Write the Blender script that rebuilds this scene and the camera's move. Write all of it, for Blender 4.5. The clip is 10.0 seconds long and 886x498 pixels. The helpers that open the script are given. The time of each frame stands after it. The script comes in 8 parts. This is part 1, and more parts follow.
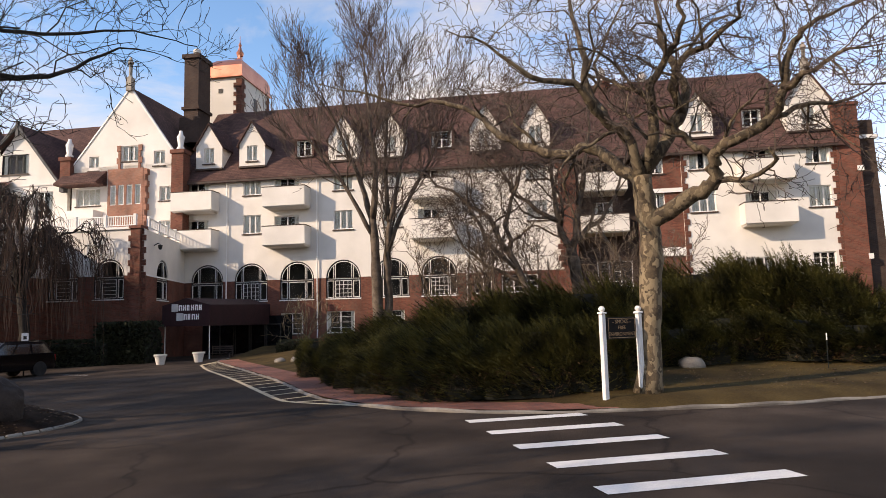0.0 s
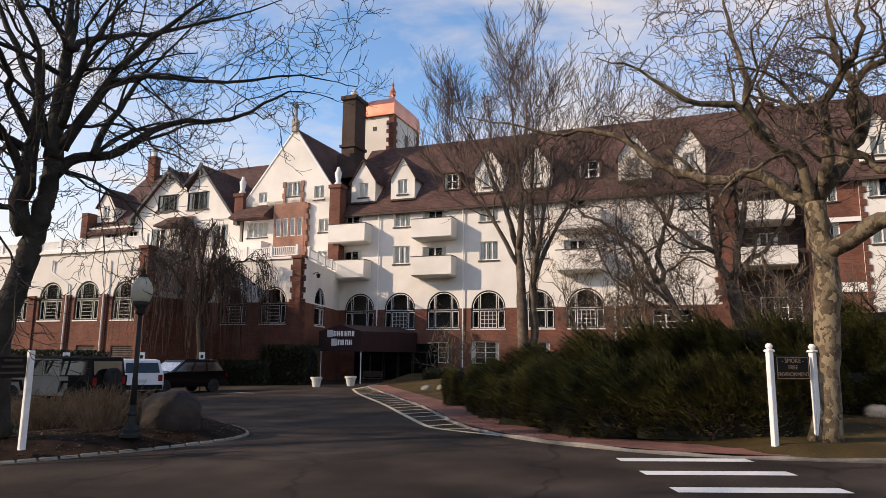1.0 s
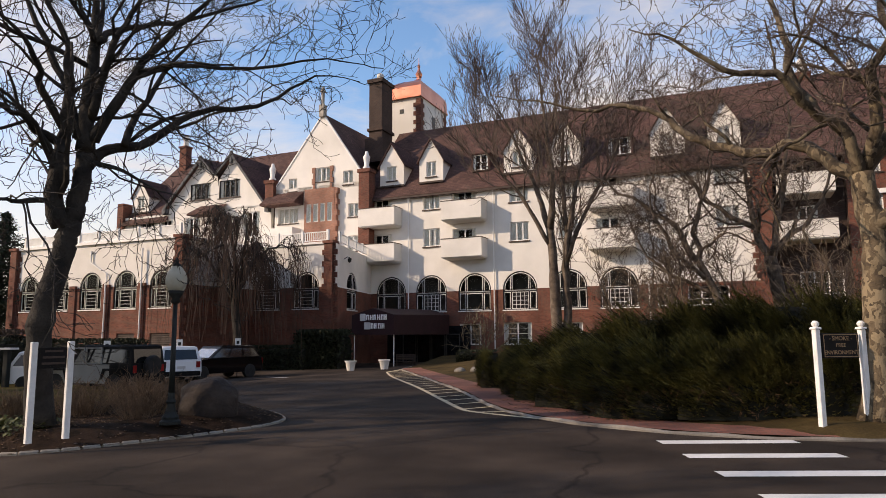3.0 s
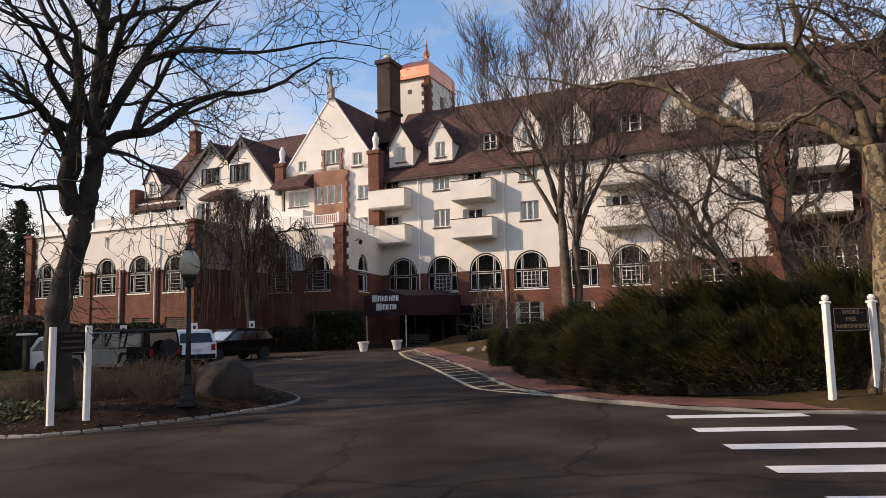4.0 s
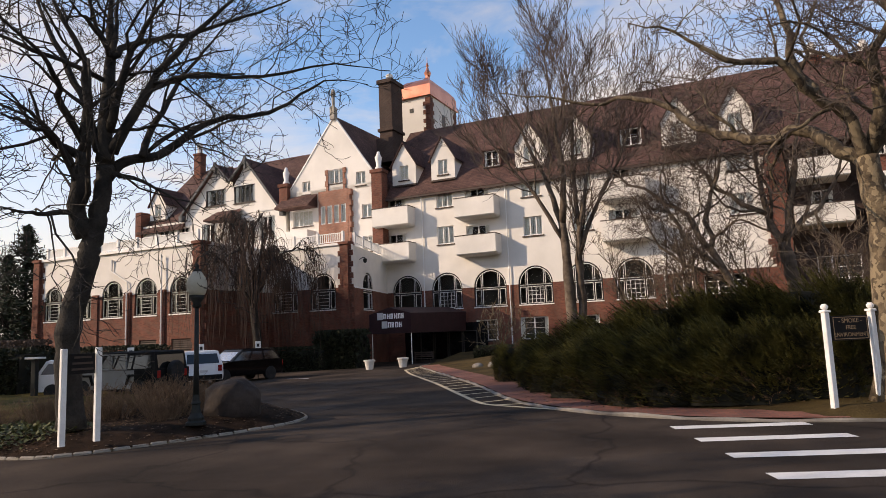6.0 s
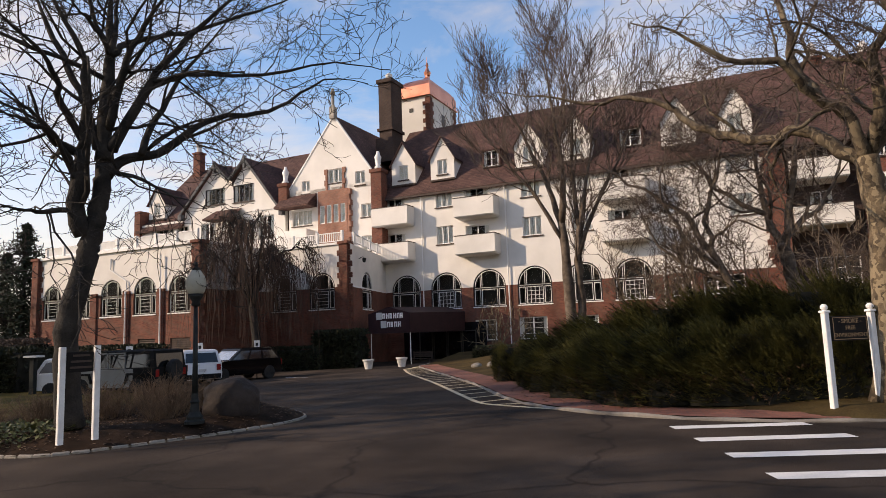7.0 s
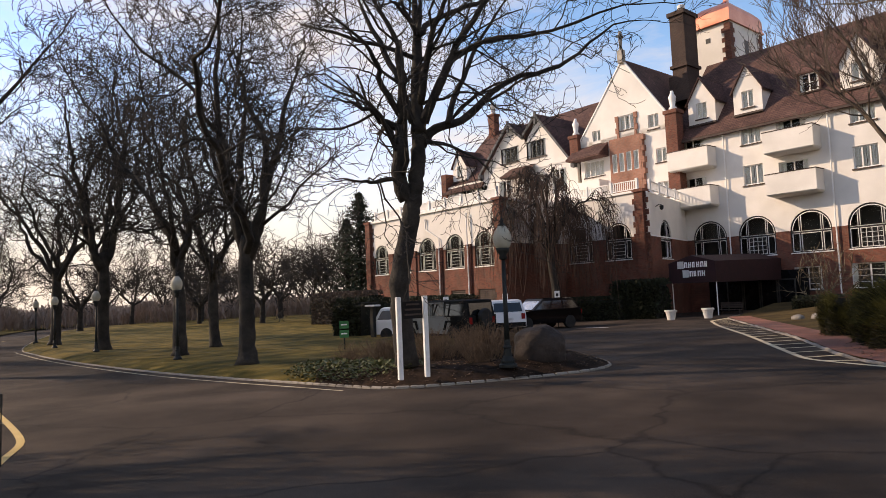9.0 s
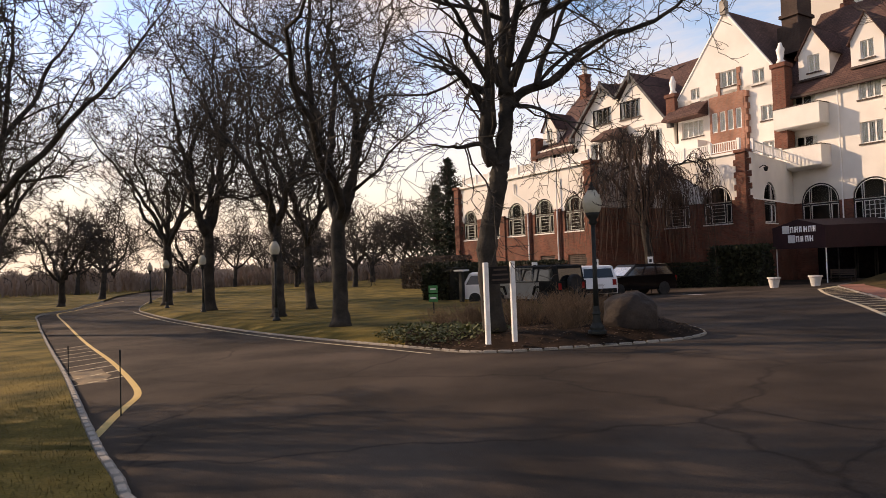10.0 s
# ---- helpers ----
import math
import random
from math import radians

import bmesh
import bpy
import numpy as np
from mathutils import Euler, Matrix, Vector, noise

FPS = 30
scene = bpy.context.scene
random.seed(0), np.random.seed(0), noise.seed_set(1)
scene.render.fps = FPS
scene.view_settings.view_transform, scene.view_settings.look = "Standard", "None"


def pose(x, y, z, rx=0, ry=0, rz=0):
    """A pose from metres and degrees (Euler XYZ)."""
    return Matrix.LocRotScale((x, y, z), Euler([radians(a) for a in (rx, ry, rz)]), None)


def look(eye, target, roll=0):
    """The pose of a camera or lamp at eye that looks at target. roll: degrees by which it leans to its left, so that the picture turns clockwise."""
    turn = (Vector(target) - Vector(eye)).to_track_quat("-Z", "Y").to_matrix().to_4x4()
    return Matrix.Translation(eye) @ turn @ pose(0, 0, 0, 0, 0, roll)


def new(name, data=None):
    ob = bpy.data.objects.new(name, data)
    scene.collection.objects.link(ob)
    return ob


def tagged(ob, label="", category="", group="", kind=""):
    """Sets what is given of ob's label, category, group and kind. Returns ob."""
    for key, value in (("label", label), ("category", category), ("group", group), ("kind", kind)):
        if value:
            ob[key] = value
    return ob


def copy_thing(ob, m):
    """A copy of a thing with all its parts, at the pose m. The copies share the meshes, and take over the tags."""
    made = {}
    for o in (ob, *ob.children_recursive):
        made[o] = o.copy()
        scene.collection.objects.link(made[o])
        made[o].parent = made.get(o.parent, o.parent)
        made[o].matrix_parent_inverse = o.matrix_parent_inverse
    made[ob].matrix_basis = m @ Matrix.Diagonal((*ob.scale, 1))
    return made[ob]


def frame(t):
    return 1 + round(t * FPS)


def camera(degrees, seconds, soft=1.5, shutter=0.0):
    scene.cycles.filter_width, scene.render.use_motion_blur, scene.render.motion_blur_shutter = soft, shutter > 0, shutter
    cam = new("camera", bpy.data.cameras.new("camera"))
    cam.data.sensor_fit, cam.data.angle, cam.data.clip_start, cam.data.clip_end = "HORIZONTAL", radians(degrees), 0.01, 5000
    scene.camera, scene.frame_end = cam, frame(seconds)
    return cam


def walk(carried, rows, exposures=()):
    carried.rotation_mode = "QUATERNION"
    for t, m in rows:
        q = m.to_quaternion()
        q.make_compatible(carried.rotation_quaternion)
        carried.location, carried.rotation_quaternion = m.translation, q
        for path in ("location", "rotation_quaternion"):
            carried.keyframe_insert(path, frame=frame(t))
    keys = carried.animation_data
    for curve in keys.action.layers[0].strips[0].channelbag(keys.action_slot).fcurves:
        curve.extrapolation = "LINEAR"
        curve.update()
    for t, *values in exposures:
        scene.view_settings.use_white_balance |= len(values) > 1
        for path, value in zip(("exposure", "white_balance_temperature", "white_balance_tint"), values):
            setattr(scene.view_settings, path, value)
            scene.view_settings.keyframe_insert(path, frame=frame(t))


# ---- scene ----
from mathutils import geometry

# ---------------------------------------------------------------- camera
EXPO = -0.06
cam = camera(67.02, 10.0, soft=0.85)
ROWS = [
    (0.0, 0.102, 0.089, 1.613, -1.18, 6.13, -1.49),
    (0.5, 0.064, 0.095, 1.583, 6.69, 7.65, -0.29),
    (1.0, 0.039, 0.090, 1.566, 11.21, 8.94, 0.58),
    (1.5, 0.032, 0.097, 1.568, 13.69, 8.76, 0.54),
    (2.0, -0.009, 0.260, 1.608, 14.38, 7.84, -0.62),
    (2.5, -0.004, 0.280, 1.602, 14.66, 7.18, -0.71),
    (2.7, -0.032, 0.275, 1.613, 13.71, 7.39, -0.49),
    (3.8, 0.006, 0.177, 1.576, 14.27, 7.15, -0.23),
    (4.0, 0.020, 0.184, 1.593, 14.76, 5.72, -1.23),
    (4.5, 0.091, 0.009, 1.558, 14.85, 7.15, -2.01),
    (5.0, 0.090, 0.008, 1.555, 14.86, 7.58, -2.35),
    (5.5, 0.096, 0.014, 1.554, 14.66, 7.28, -2.30),
    (5.7, 0.101, 0.012, 1.565, 15.07, 7.20, -2.31),
    (7.0, 0.086, 0.027, 1.550, 15.03, 7.19, -2.07),
    (7.5, 0.085, 0.034, 1.560, 15.00, 7.21, -2.21),
    (8.0, 0.087, 0.040, 1.551, 15.46, 7.29, -2.64),
    (8.5, 0.046, -0.054, 1.539, 25.07, 6.23, -3.27),
    (9.0, 0.069, -0.160, 1.544, 40.03, 3.99, -2.39),
    (9.5, 0.080, -0.143, 1.545, 45.32, 2.07, -1.57),
    (10.0, 0.088, -0.127, 1.545, 47.77, 1.31, -2.12),
]
walk(cam, [(t, pose(x, y, z, 90 + pitch, 0, yaw) @ pose(0, 0, 0, 0, 0, roll)) for t, x, y, z, yaw, pitch, roll in ROWS],
     exposures=[(0.0, EXPO + 0.06, 8100, 19), (0.8, EXPO - 0.04, 7900, 18), (1.6, EXPO - 0.15, 8100, 19), (8.2, EXPO - 0.12, 8150, 19), (9.0, EXPO, 8450, 21), (9.5, EXPO + 0.02, 9100, 25), (10.0, EXPO + 0.01, 9600, 25)])

# ---------------------------------------------------------------- sky and sun
SUN_AZ, SUN_EL = 113.0, 26.0        # to the left of straight ahead, above the horizon
sun_from = Vector((-math.sin(radians(SUN_AZ)) * math.cos(radians(SUN_EL)), math.cos(radians(SUN_AZ)) * math.cos(radians(SUN_EL)), math.sin(radians(SUN_EL))))
sun_data = bpy.data.lights.new("sun", "SUN")
sun_data.energy, sun_data.angle, sun_data.color = 5.0, radians(0.6), (1.0, 0.90, 0.77)
new("sun", sun_data).matrix_world = look(sun_from * 50, (0, 0, 0))

world = bpy.data.worlds.new("sky")
scene.world = world
world.use_nodes = True
wn, wl = world.node_tree.nodes, world.node_tree.links
wn.clear()
w_out, w_bg = wn.new("ShaderNodeOutputWorld"), wn.new("ShaderNodeBackground")
w_sky = wn.new("ShaderNodeTexSky")
w_sky.sky_type, w_sky.sun_disc = "NISHITA", False
w_sky.sun_elevation, w_sky.sun_rotation = radians(SUN_EL), radians(-SUN_AZ)
w_sky.air_density, w_sky.dust_density, w_sky.ozone_density = 1.0, 0.3, 3.0
w_tc = wn.new("ShaderNodeTexCoord")
w_map = wn.new("ShaderNodeMapping")
w_map.inputs["Scale"].default_value = (1.0, 1.0, 2.6)
w_map.inputs["Location"].default_value = (0.4, 0.2, 0.0)
w_noise = wn.new("ShaderNodeTexNoise")
w_noise.inputs["Scale"].default_value, w_noise.inputs["Detail"].default_value = 2.6, 7.0
w_noise.inputs["Roughness"].default_value, w_noise.inputs["Distortion"].default_value = 0.6, 0.4
w_ramp = wn.new("ShaderNodeMapRange")
w_ramp.inputs["From Min"].default_value, w_ramp.inputs["From Max"].default_value = 0.385, 0.63
w_ramp.inputs["To Max"].default_value = 0.85
w_sep = wn.new("ShaderNodeSeparateXYZ")
w_low = wn.new("ShaderNodeMapRange")     # haze of cloud towards the horizon
w_low.inputs["From Min"].default_value, w_low.inputs["From Max"].default_value = 0.34, 0.05
w_low.inputs["To Max"].default_value = 0.97
w_max = wn.new("ShaderNodeMath")
w_max.operation = "MAXIMUM"
w_mix = wn.new("ShaderNodeMix")
w_mix.data_type = "RGBA"
w_mix.inputs["B"].default_value = (9.5, 9.35, 9.2, 1.0)
w_bg.inputs["Strength"].default_value = 0.105
wl.new(w_tc.outputs["Generated"], w_map.inputs["Vector"])
wl.new(w_map.outputs["Vector"], w_noise.inputs["Vector"])
wl.new(w_noise.outputs["Fac"], w_ramp.inputs["Value"])
wl.new(w_tc.outputs["Generated"], w_sep.inputs["Vector"])
wl.new(w_sep.outputs["Z"], w_low.inputs["Value"])
w_thin = wn.new("ShaderNodeMapRange")    # the broken cloud thins out overhead
w_thin.inputs["From Min"].default_value, w_thin.inputs["From Max"].default_value = 0.35, 0.80
w_thin.inputs["To Min"].default_value, w_thin.inputs["To Max"].default_value = 1.0, 0.15
w_cloud = wn.new("ShaderNodeMath")
w_cloud.operation = "MULTIPLY"
wl.new(w_sep.outputs["Z"], w_thin.inputs["Value"])
wl.new(w_ramp.outputs["Result"], w_cloud.inputs[0])
wl.new(w_thin.outputs["Result"], w_cloud.inputs[1])
wl.new(w_cloud.outputs["Value"], w_max.inputs[0])
wl.new(w_low.outputs["Result"], w_max.inputs[1])
wl.new(w_max.outputs["Value"], w_mix.inputs["Factor"])
w_hsv = wn.new("ShaderNodeHueSaturation")
w_hsv.inputs["Saturation"].default_value, w_hsv.inputs["Value"].default_value = 1.16, 3.0
wl.new(w_sky.outputs["Color"], w_hsv.inputs["Color"])
wl.new(w_hsv.outputs["Color"], w_mix.inputs["A"])
wl.new(w_mix.outputs["Result"], w_bg.inputs["Color"])
wl.new(w_bg.outputs["Background"], w_out.inputs["Surface"])


# ---------------------------------------------------------------- materials
def material(name, c1, c2, rough=0.8, scale=3.0, fine=40.0, bump=0.15, metal=0.0, contrast=0.25, spec=0.4, coat=0.0, detail=5.0):
    """Two colours mixed by coarse noise, with a fine grain on top and a bump."""
    m = bpy.data.materials.new(name)
    m.use_nodes = True
    n, l = m.node_tree.nodes, m.node_tree.links
    b = n["Principled BSDF"]
    tc = n.new("ShaderNodeTexCoord")
    big, small = n.new("ShaderNodeTexNoise"), n.new("ShaderNodeTexNoise")
    big.inputs["Scale"].default_value, big.inputs["Detail"].default_value = scale, detail
    small.inputs["Scale"].default_value, small.inputs["Detail"].default_value = fine, 4.0
    for k in (big, small):
        l.new(tc.outputs["Object"], k.inputs["Vector"])
    stretch = n.new("ShaderNodeMapRange")
    stretch.inputs["From Min"].default_value, stretch.inputs["From Max"].default_value = 0.35, 0.65
    l.new(big.outputs["Fac"], stretch.inputs["Value"])
    mix = n.new("ShaderNodeMix")
    mix.data_type = "RGBA"
    mix.inputs["A"].default_value, mix.inputs["B"].default_value = (*c1, 1), (*c2, 1)
    l.new(stretch.outputs["Result"], mix.inputs["Factor"])
    hsv = n.new("ShaderNodeHueSaturation")
    var = n.new("ShaderNodeMapRange")
    var.inputs["To Min"].default_value, var.inputs["To Max"].default_value = 1 - contrast, 1 + contrast
    l.new(small.outputs["Fac"], var.inputs["Value"])
    l.new(var.outputs["Result"], hsv.inputs["Value"])
    l.new(mix.outputs["Result"], hsv.inputs["Color"])
    l.new(hsv.outputs["Color"], b.inputs["Base Color"])
    b.inputs["Roughness"].default_value, b.inputs["Metallic"].default_value = rough, metal
    b.inputs["Specular IOR Level"].default_value, b.inputs["Coat Weight"].default_value = spec, coat
    if bump:
        bp = n.new("ShaderNodeBump")
        bp.inputs["Strength"].default_value, bp.inputs["Distance"].default_value = bump, 0.03
        l.new(small.outputs["Fac"], bp.inputs["Height"])
        l.new(bp.outputs["Normal"], b.inputs["Normal"])
    return m


def coursed(name, colour1, colour2, mortar, width, height, joint, rough=0.85, bump=0.5, flat=False):
    """Courses of bricks or shingles: on upright faces along x + y and z, on flat ones along x and y."""
    m = bpy.data.materials.new(name)
    m.use_nodes = True
    n, l = m.node_tree.nodes, m.node_tree.links
    b = n["Principled BSDF"]
    tc, sep, add, comb = n.new("ShaderNodeTexCoord"), n.new("ShaderNodeSeparateXYZ"), n.new("ShaderNodeMath"), n.new("ShaderNodeCombineXYZ")
    l.new(tc.outputs["Object"], sep.inputs["Vector"])
    if flat:
        l.new(sep.outputs["X"], comb.inputs["X"])
        l.new(sep.outputs["Y"], comb.inputs["Y"])
    else:
        l.new(sep.outputs["X"], add.inputs[0])
        l.new(sep.outputs["Y"], add.inputs[1])
        l.new(add.outputs["Value"], comb.inputs["X"])
        l.new(sep.outputs["Z"], comb.inputs["Y"])
    br = n.new("ShaderNodeTexBrick")
    br.inputs["Scale"].default_value = 1.0
    br.inputs["Brick Width"].default_value, br.inputs["Row Height"].default_value, br.inputs["Mortar Size"].default_value = width, height, joint
    br.inputs["Color1"].default_value, br.inputs["Color2"].default_value, br.inputs["Mortar"].default_value = (*colour1, 1), (*colour2, 1), (*mortar, 1)
    l.new(comb.outputs["Vector"], br.inputs["Vector"])
    noise_n = n.new("ShaderNodeTexNoise")
    noise_n.inputs["Scale"].default_value, noise_n.inputs["Detail"].default_value = 0.7, 6.0
    l.new(tc.outputs["Object"], noise_n.inputs["Vector"])
    var = n.new("ShaderNodeMapRange")
    var.inputs["From Min"].default_value, var.inputs["From Max"].default_value = 0.3, 0.7
    var.inputs["To Min"].default_value, var.inputs["To Max"].default_value = 0.7, 1.25
    l.new(noise_n.outputs["Fac"], var.inputs["Value"])
    hsv = n.new("ShaderNodeHueSaturation")
    l.new(br.outputs["Color"], hsv.inputs["Color"])
    l.new(var.outputs["Result"], hsv.inputs["Value"])
    l.new(hsv.outputs["Color"], b.inputs["Base Color"])
    b.inputs["Roughness"].default_value = rough
    b.inputs["Specular IOR Level"].default_value = 0.25
    bp = n.new("ShaderNodeBump")
    bp.inputs["Strength"].default_value, bp.inputs["Distance"].default_value, bp.invert = bump, 0.02, True
    l.new(br.outputs["Fac"], bp.inputs["Height"])
    l.new(bp.outputs["Normal"], b.inputs["Normal"])
    return m


def glass_material(name, tint, gloss=0.05):
    """A thin pane: clear, with Fresnel gloss."""
    m = bpy.data.materials.new(name)
    m.use_nodes = True
    n, l = m.node_tree.nodes, m.node_tree.links
    n.clear()
    out, mix, tr, gl, fr = (n.new("ShaderNode" + k) for k in ("OutputMaterial", "MixShader", "BsdfTransparent", "BsdfGlossy", "Fresnel"))
    tr.inputs["Color"].default_value = (*tint, 1)
    gl.inputs["Roughness"].default_value = gloss
    fr.inputs["IOR"].default_value = 1.38
    l.new(fr.outputs["Fac"], mix.inputs["Fac"])
    l.new(tr.outputs["BSDF"], mix.inputs[1])
    l.new(gl.outputs["BSDF"], mix.inputs[2])
    l.new(mix.outputs["Shader"], out.inputs["Surface"])
    return m


def asphalt_material():
    """Worn asphalt: stone grain, tone patches, brown dust, sealed wandering cracks."""
    m = material("asphalt", (0.0290, 0.0206, 0.0155), (0.0590, 0.0432, 0.0328), 0.88, 0.22, 70.0, 0.35, contrast=0.45, spec=0.12, detail=7.0)
    n, l = m.node_tree.nodes, m.node_tree.links
    b = n["Principled BSDF"]
    base = b.inputs["Base Color"].links[0].from_socket
    tc = n.new("ShaderNodeTexCoord")
    warp = n.new("ShaderNodeTexNoise")
    warp.inputs["Scale"].default_value, warp.inputs["Detail"].default_value = 0.9, 6.0
    add = n.new("ShaderNodeMixRGB")
    add.blend_type, add.inputs["Fac"].default_value = "ADD", 0.9
    l.new(tc.outputs["Object"], warp.inputs["Vector"])
    l.new(tc.outputs["Object"], add.inputs["Color1"])
    l.new(warp.outputs["Color"], add.inputs["Color2"])
    vo = n.new("ShaderNodeTexVoronoi")
    vo.feature = "DISTANCE_TO_EDGE"
    vo.inputs["Scale"].default_value = 0.23
    l.new(add.outputs["Color"], vo.inputs["Vector"])
    rm = n.new("ShaderNodeMapRange")
    rm.inputs["From Min"].default_value, rm.inputs["From Max"].default_value = 0.0, 0.012
    rm.inputs["To Min"].default_value, rm.inputs["To Max"].default_value = 0.48, 1.0
    l.new(vo.outputs["Distance"], rm.inputs["Value"])
    wet = n.new("ShaderNodeTexNoise")
    wet.inputs["Scale"].default_value, wet.inputs["Detail"].default_value = 0.55, 5.0
    l.new(tc.outputs["Object"], wet.inputs["Vector"])
    rw = n.new("ShaderNodeMapRange")
    rw.inputs["From Min"].default_value, rw.inputs["From Max"].default_value = 0.38, 0.62
    rw.inputs["To Min"].default_value, rw.inputs["To Max"].default_value = 0.64, 1.34
    l.new(wet.outputs["Fac"], rw.inputs["Value"])
    mul = n.new("ShaderNodeMath")
    mul.operation = "MULTIPLY"
    l.new(rm.outputs["Result"], mul.inputs[0])
    l.new(rw.outputs["Result"], mul.inputs[1])
    hs = n.new("ShaderNodeHueSaturation")
    l.new(base, hs.inputs["Color"])
    l.new(mul.outputs["Value"], hs.inputs["Value"])
    l.new(hs.outputs["Color"], b.inputs["Base Color"])
    return m


def flaky_bark(name, dark, mid, pale):
    """Bark that peels in plates: each plate has its own tone, with a fine grain on it."""
    m = material(name, dark, mid, 0.88, 4.5, 34.0, 0.6, contrast=0.35, detail=3.0)
    n, l = m.node_tree.nodes, m.node_tree.links
    b = n["Principled BSDF"]
    base = b.inputs["Base Color"].links[0].from_socket
    tc, mp = n.new("ShaderNodeTexCoord"), n.new("ShaderNodeMapping")
    mp.inputs["Scale"].default_value = (13.0, 13.0, 6.0)
    warp = n.new("ShaderNodeTexNoise")
    warp.inputs["Scale"].default_value = 6.0
    add = n.new("ShaderNodeMixRGB")
    add.blend_type, add.inputs["Fac"].default_value = "ADD", 0.25
    vo = n.new("ShaderNodeTexVoronoi")
    vo.inputs["Scale"].default_value = 1.0
    sep = n.new("ShaderNodeSeparateColor")
    pick = n.new("ShaderNodeMapRange")
    pick.inputs["From Min"].default_value, pick.inputs["From Max"].default_value = 0.40, 0.80
    mix = n.new("ShaderNodeMix")
    mix.data_type = "RGBA"
    mix.inputs["B"].default_value = (*pale, 1)
    l.new(tc.outputs["Object"], warp.inputs["Vector"])
    l.new(tc.outputs["Object"], add.inputs["Color1"])
    l.new(warp.outputs["Color"], add.inputs["Color2"])
    l.new(add.outputs["Color"], mp.inputs["Vector"])
    l.new(mp.outputs["Vector"], vo.inputs["Vector"])
    l.new(vo.outputs["Color"], sep.inputs["Color"])
    l.new(sep.outputs["Red"], pick.inputs["Value"])
    l.new(pick.outputs["Result"], mix.inputs["Factor"])
    l.new(base, mix.inputs["A"])
    l.new(mix.outputs["Result"], b.inputs["Base Color"])
    return m


ASPHALT = asphalt_material()
LAWN = material("lawn", (0.040, 0.035, 0.006), (0.158, 0.110, 0.028), 0.95, 0.8, 25.0, 0.5, contrast=0.5, spec=0.1)
FIELD = material("field", (0.060, 0.058, 0.018), (0.085, 0.065, 0.028), 0.95, 0.15, 4.0, 0.3, contrast=0.4, spec=0.1)
MULCH = material("mulch", (0.012, 0.007, 0.004), (0.042, 0.024, 0.015), 0.95, 3.0, 60.0, 0.9, contrast=0.6, spec=0.1)
PAVER = coursed("brick_paver", (0.20, 0.075, 0.052), (0.28, 0.11, 0.076), (0.16, 0.09, 0.07), 0.22, 0.11, 0.012, flat=True)
BANK = material("bank_grass", (0.042, 0.028, 0.012), (0.085, 0.058, 0.022), 0.95, 0.8, 25.0, 0.5, contrast=0.5, spec=0.1)
KERB_WORN = material("kerb_concrete", (0.12, 0.105, 0.09), (0.26, 0.235, 0.20), 0.9, 1.4, 30.0, 0.4)
KERB = material("kerb_stone", (0.22, 0.195, 0.165), (0.42, 0.38, 0.32), 0.85, 2.0, 30.0, 0.4)
LINE_WHITE = material("line_paint_white", (0.62, 0.61, 0.58), (0.72, 0.71, 0.68), 0.7, 2.0, 50.0, 0.15, contrast=0.18)
LINE_PALE = material("line_paint_pale", (0.48, 0.38, 0.23), (0.62, 0.52, 0.35), 0.7, 2.0, 50.0, 0.15, contrast=0.25)
TWIG_WEEP = material("weeping_twig", (0.060, 0.036, 0.026), (0.115, 0.072, 0.052), 0.9, 3.0, 20.0, 0.0)
LINE_YELLOW = material("line_paint_yellow", (0.50, 0.33, 0.10), (0.62, 0.43, 0.16), 0.7, 2.0, 50.0, 0.15, contrast=0.25)
STUCCO = material("white_stucco", (0.66, 0.625, 0.57), (0.77, 0.73, 0.672), 0.85, 0.5, 22.0, 0.18, contrast=0.05)
TRIM_WHITE = material("white_trim", (0.76, 0.74, 0.70), (0.82, 0.80, 0.76), 0.55, 1.0, 20.0, 0.05, contrast=0.05)
BRICK = coursed("red_brick", (0.135, 0.043, 0.028), (0.215, 0.074, 0.048), (0.14, 0.085, 0.064), 0.21, 0.075, 0.010)
BRICK_BAY = coursed("orange_brick", (0.29, 0.125, 0.080), (0.37, 0.17, 0.115), (0.24, 0.16, 0.125), 0.21, 0.075, 0.010)
# the tall chimney's own dark brick; also paints shade on recess and buttress
BRICK_DARK_SHADED = coursed("dark_shaded_brick", (0.050, 0.030, 0.024), (0.075, 0.045, 0.034), (0.07, 0.055, 0.048), 0.21, 0.075, 0.010)
SHINGLE = coursed("roof_shingle", (0.080, 0.041, 0.034), (0.125, 0.066, 0.053), (0.045, 0.024, 0.020), 0.34, 0.16, 0.014)
TIMBER = material("dark_timber", (0.040, 0.026, 0.020), (0.07, 0.045, 0.035), 0.7, 2.0, 20.0, 0.2)
FRAME_DARK = material("dark_window_frame", (0.022, 0.022, 0.022), (0.035, 0.033, 0.03), 0.5, 2.0, 20.0, 0.05)
COPPER = material("copper_sheet", (0.56, 0.20, 0.125), (0.66, 0.28, 0.18), 0.38, 0.8, 12.0, 0.12, metal=0.9, contrast=0.15)
BARGE = material("weathered_timber", (0.055, 0.058, 0.062), (0.12, 0.12, 0.122), 0.8, 2.0, 20.0, 0.2)
SASH_GREEN = material("grey_green_sash", (0.40, 0.43, 0.38), (0.52, 0.54, 0.48), 0.6, 1.0, 20.0, 0.05, contrast=0.08)
GLASS = glass_material("window_glass", (0.94, 0.95, 0.93))
PANEL_GLASS = material("frosted_panel", (0.50, 0.50, 0.48), (0.60, 0.60, 0.58), 0.5, 2.0, 20.0, 0.0, contrast=0.05)
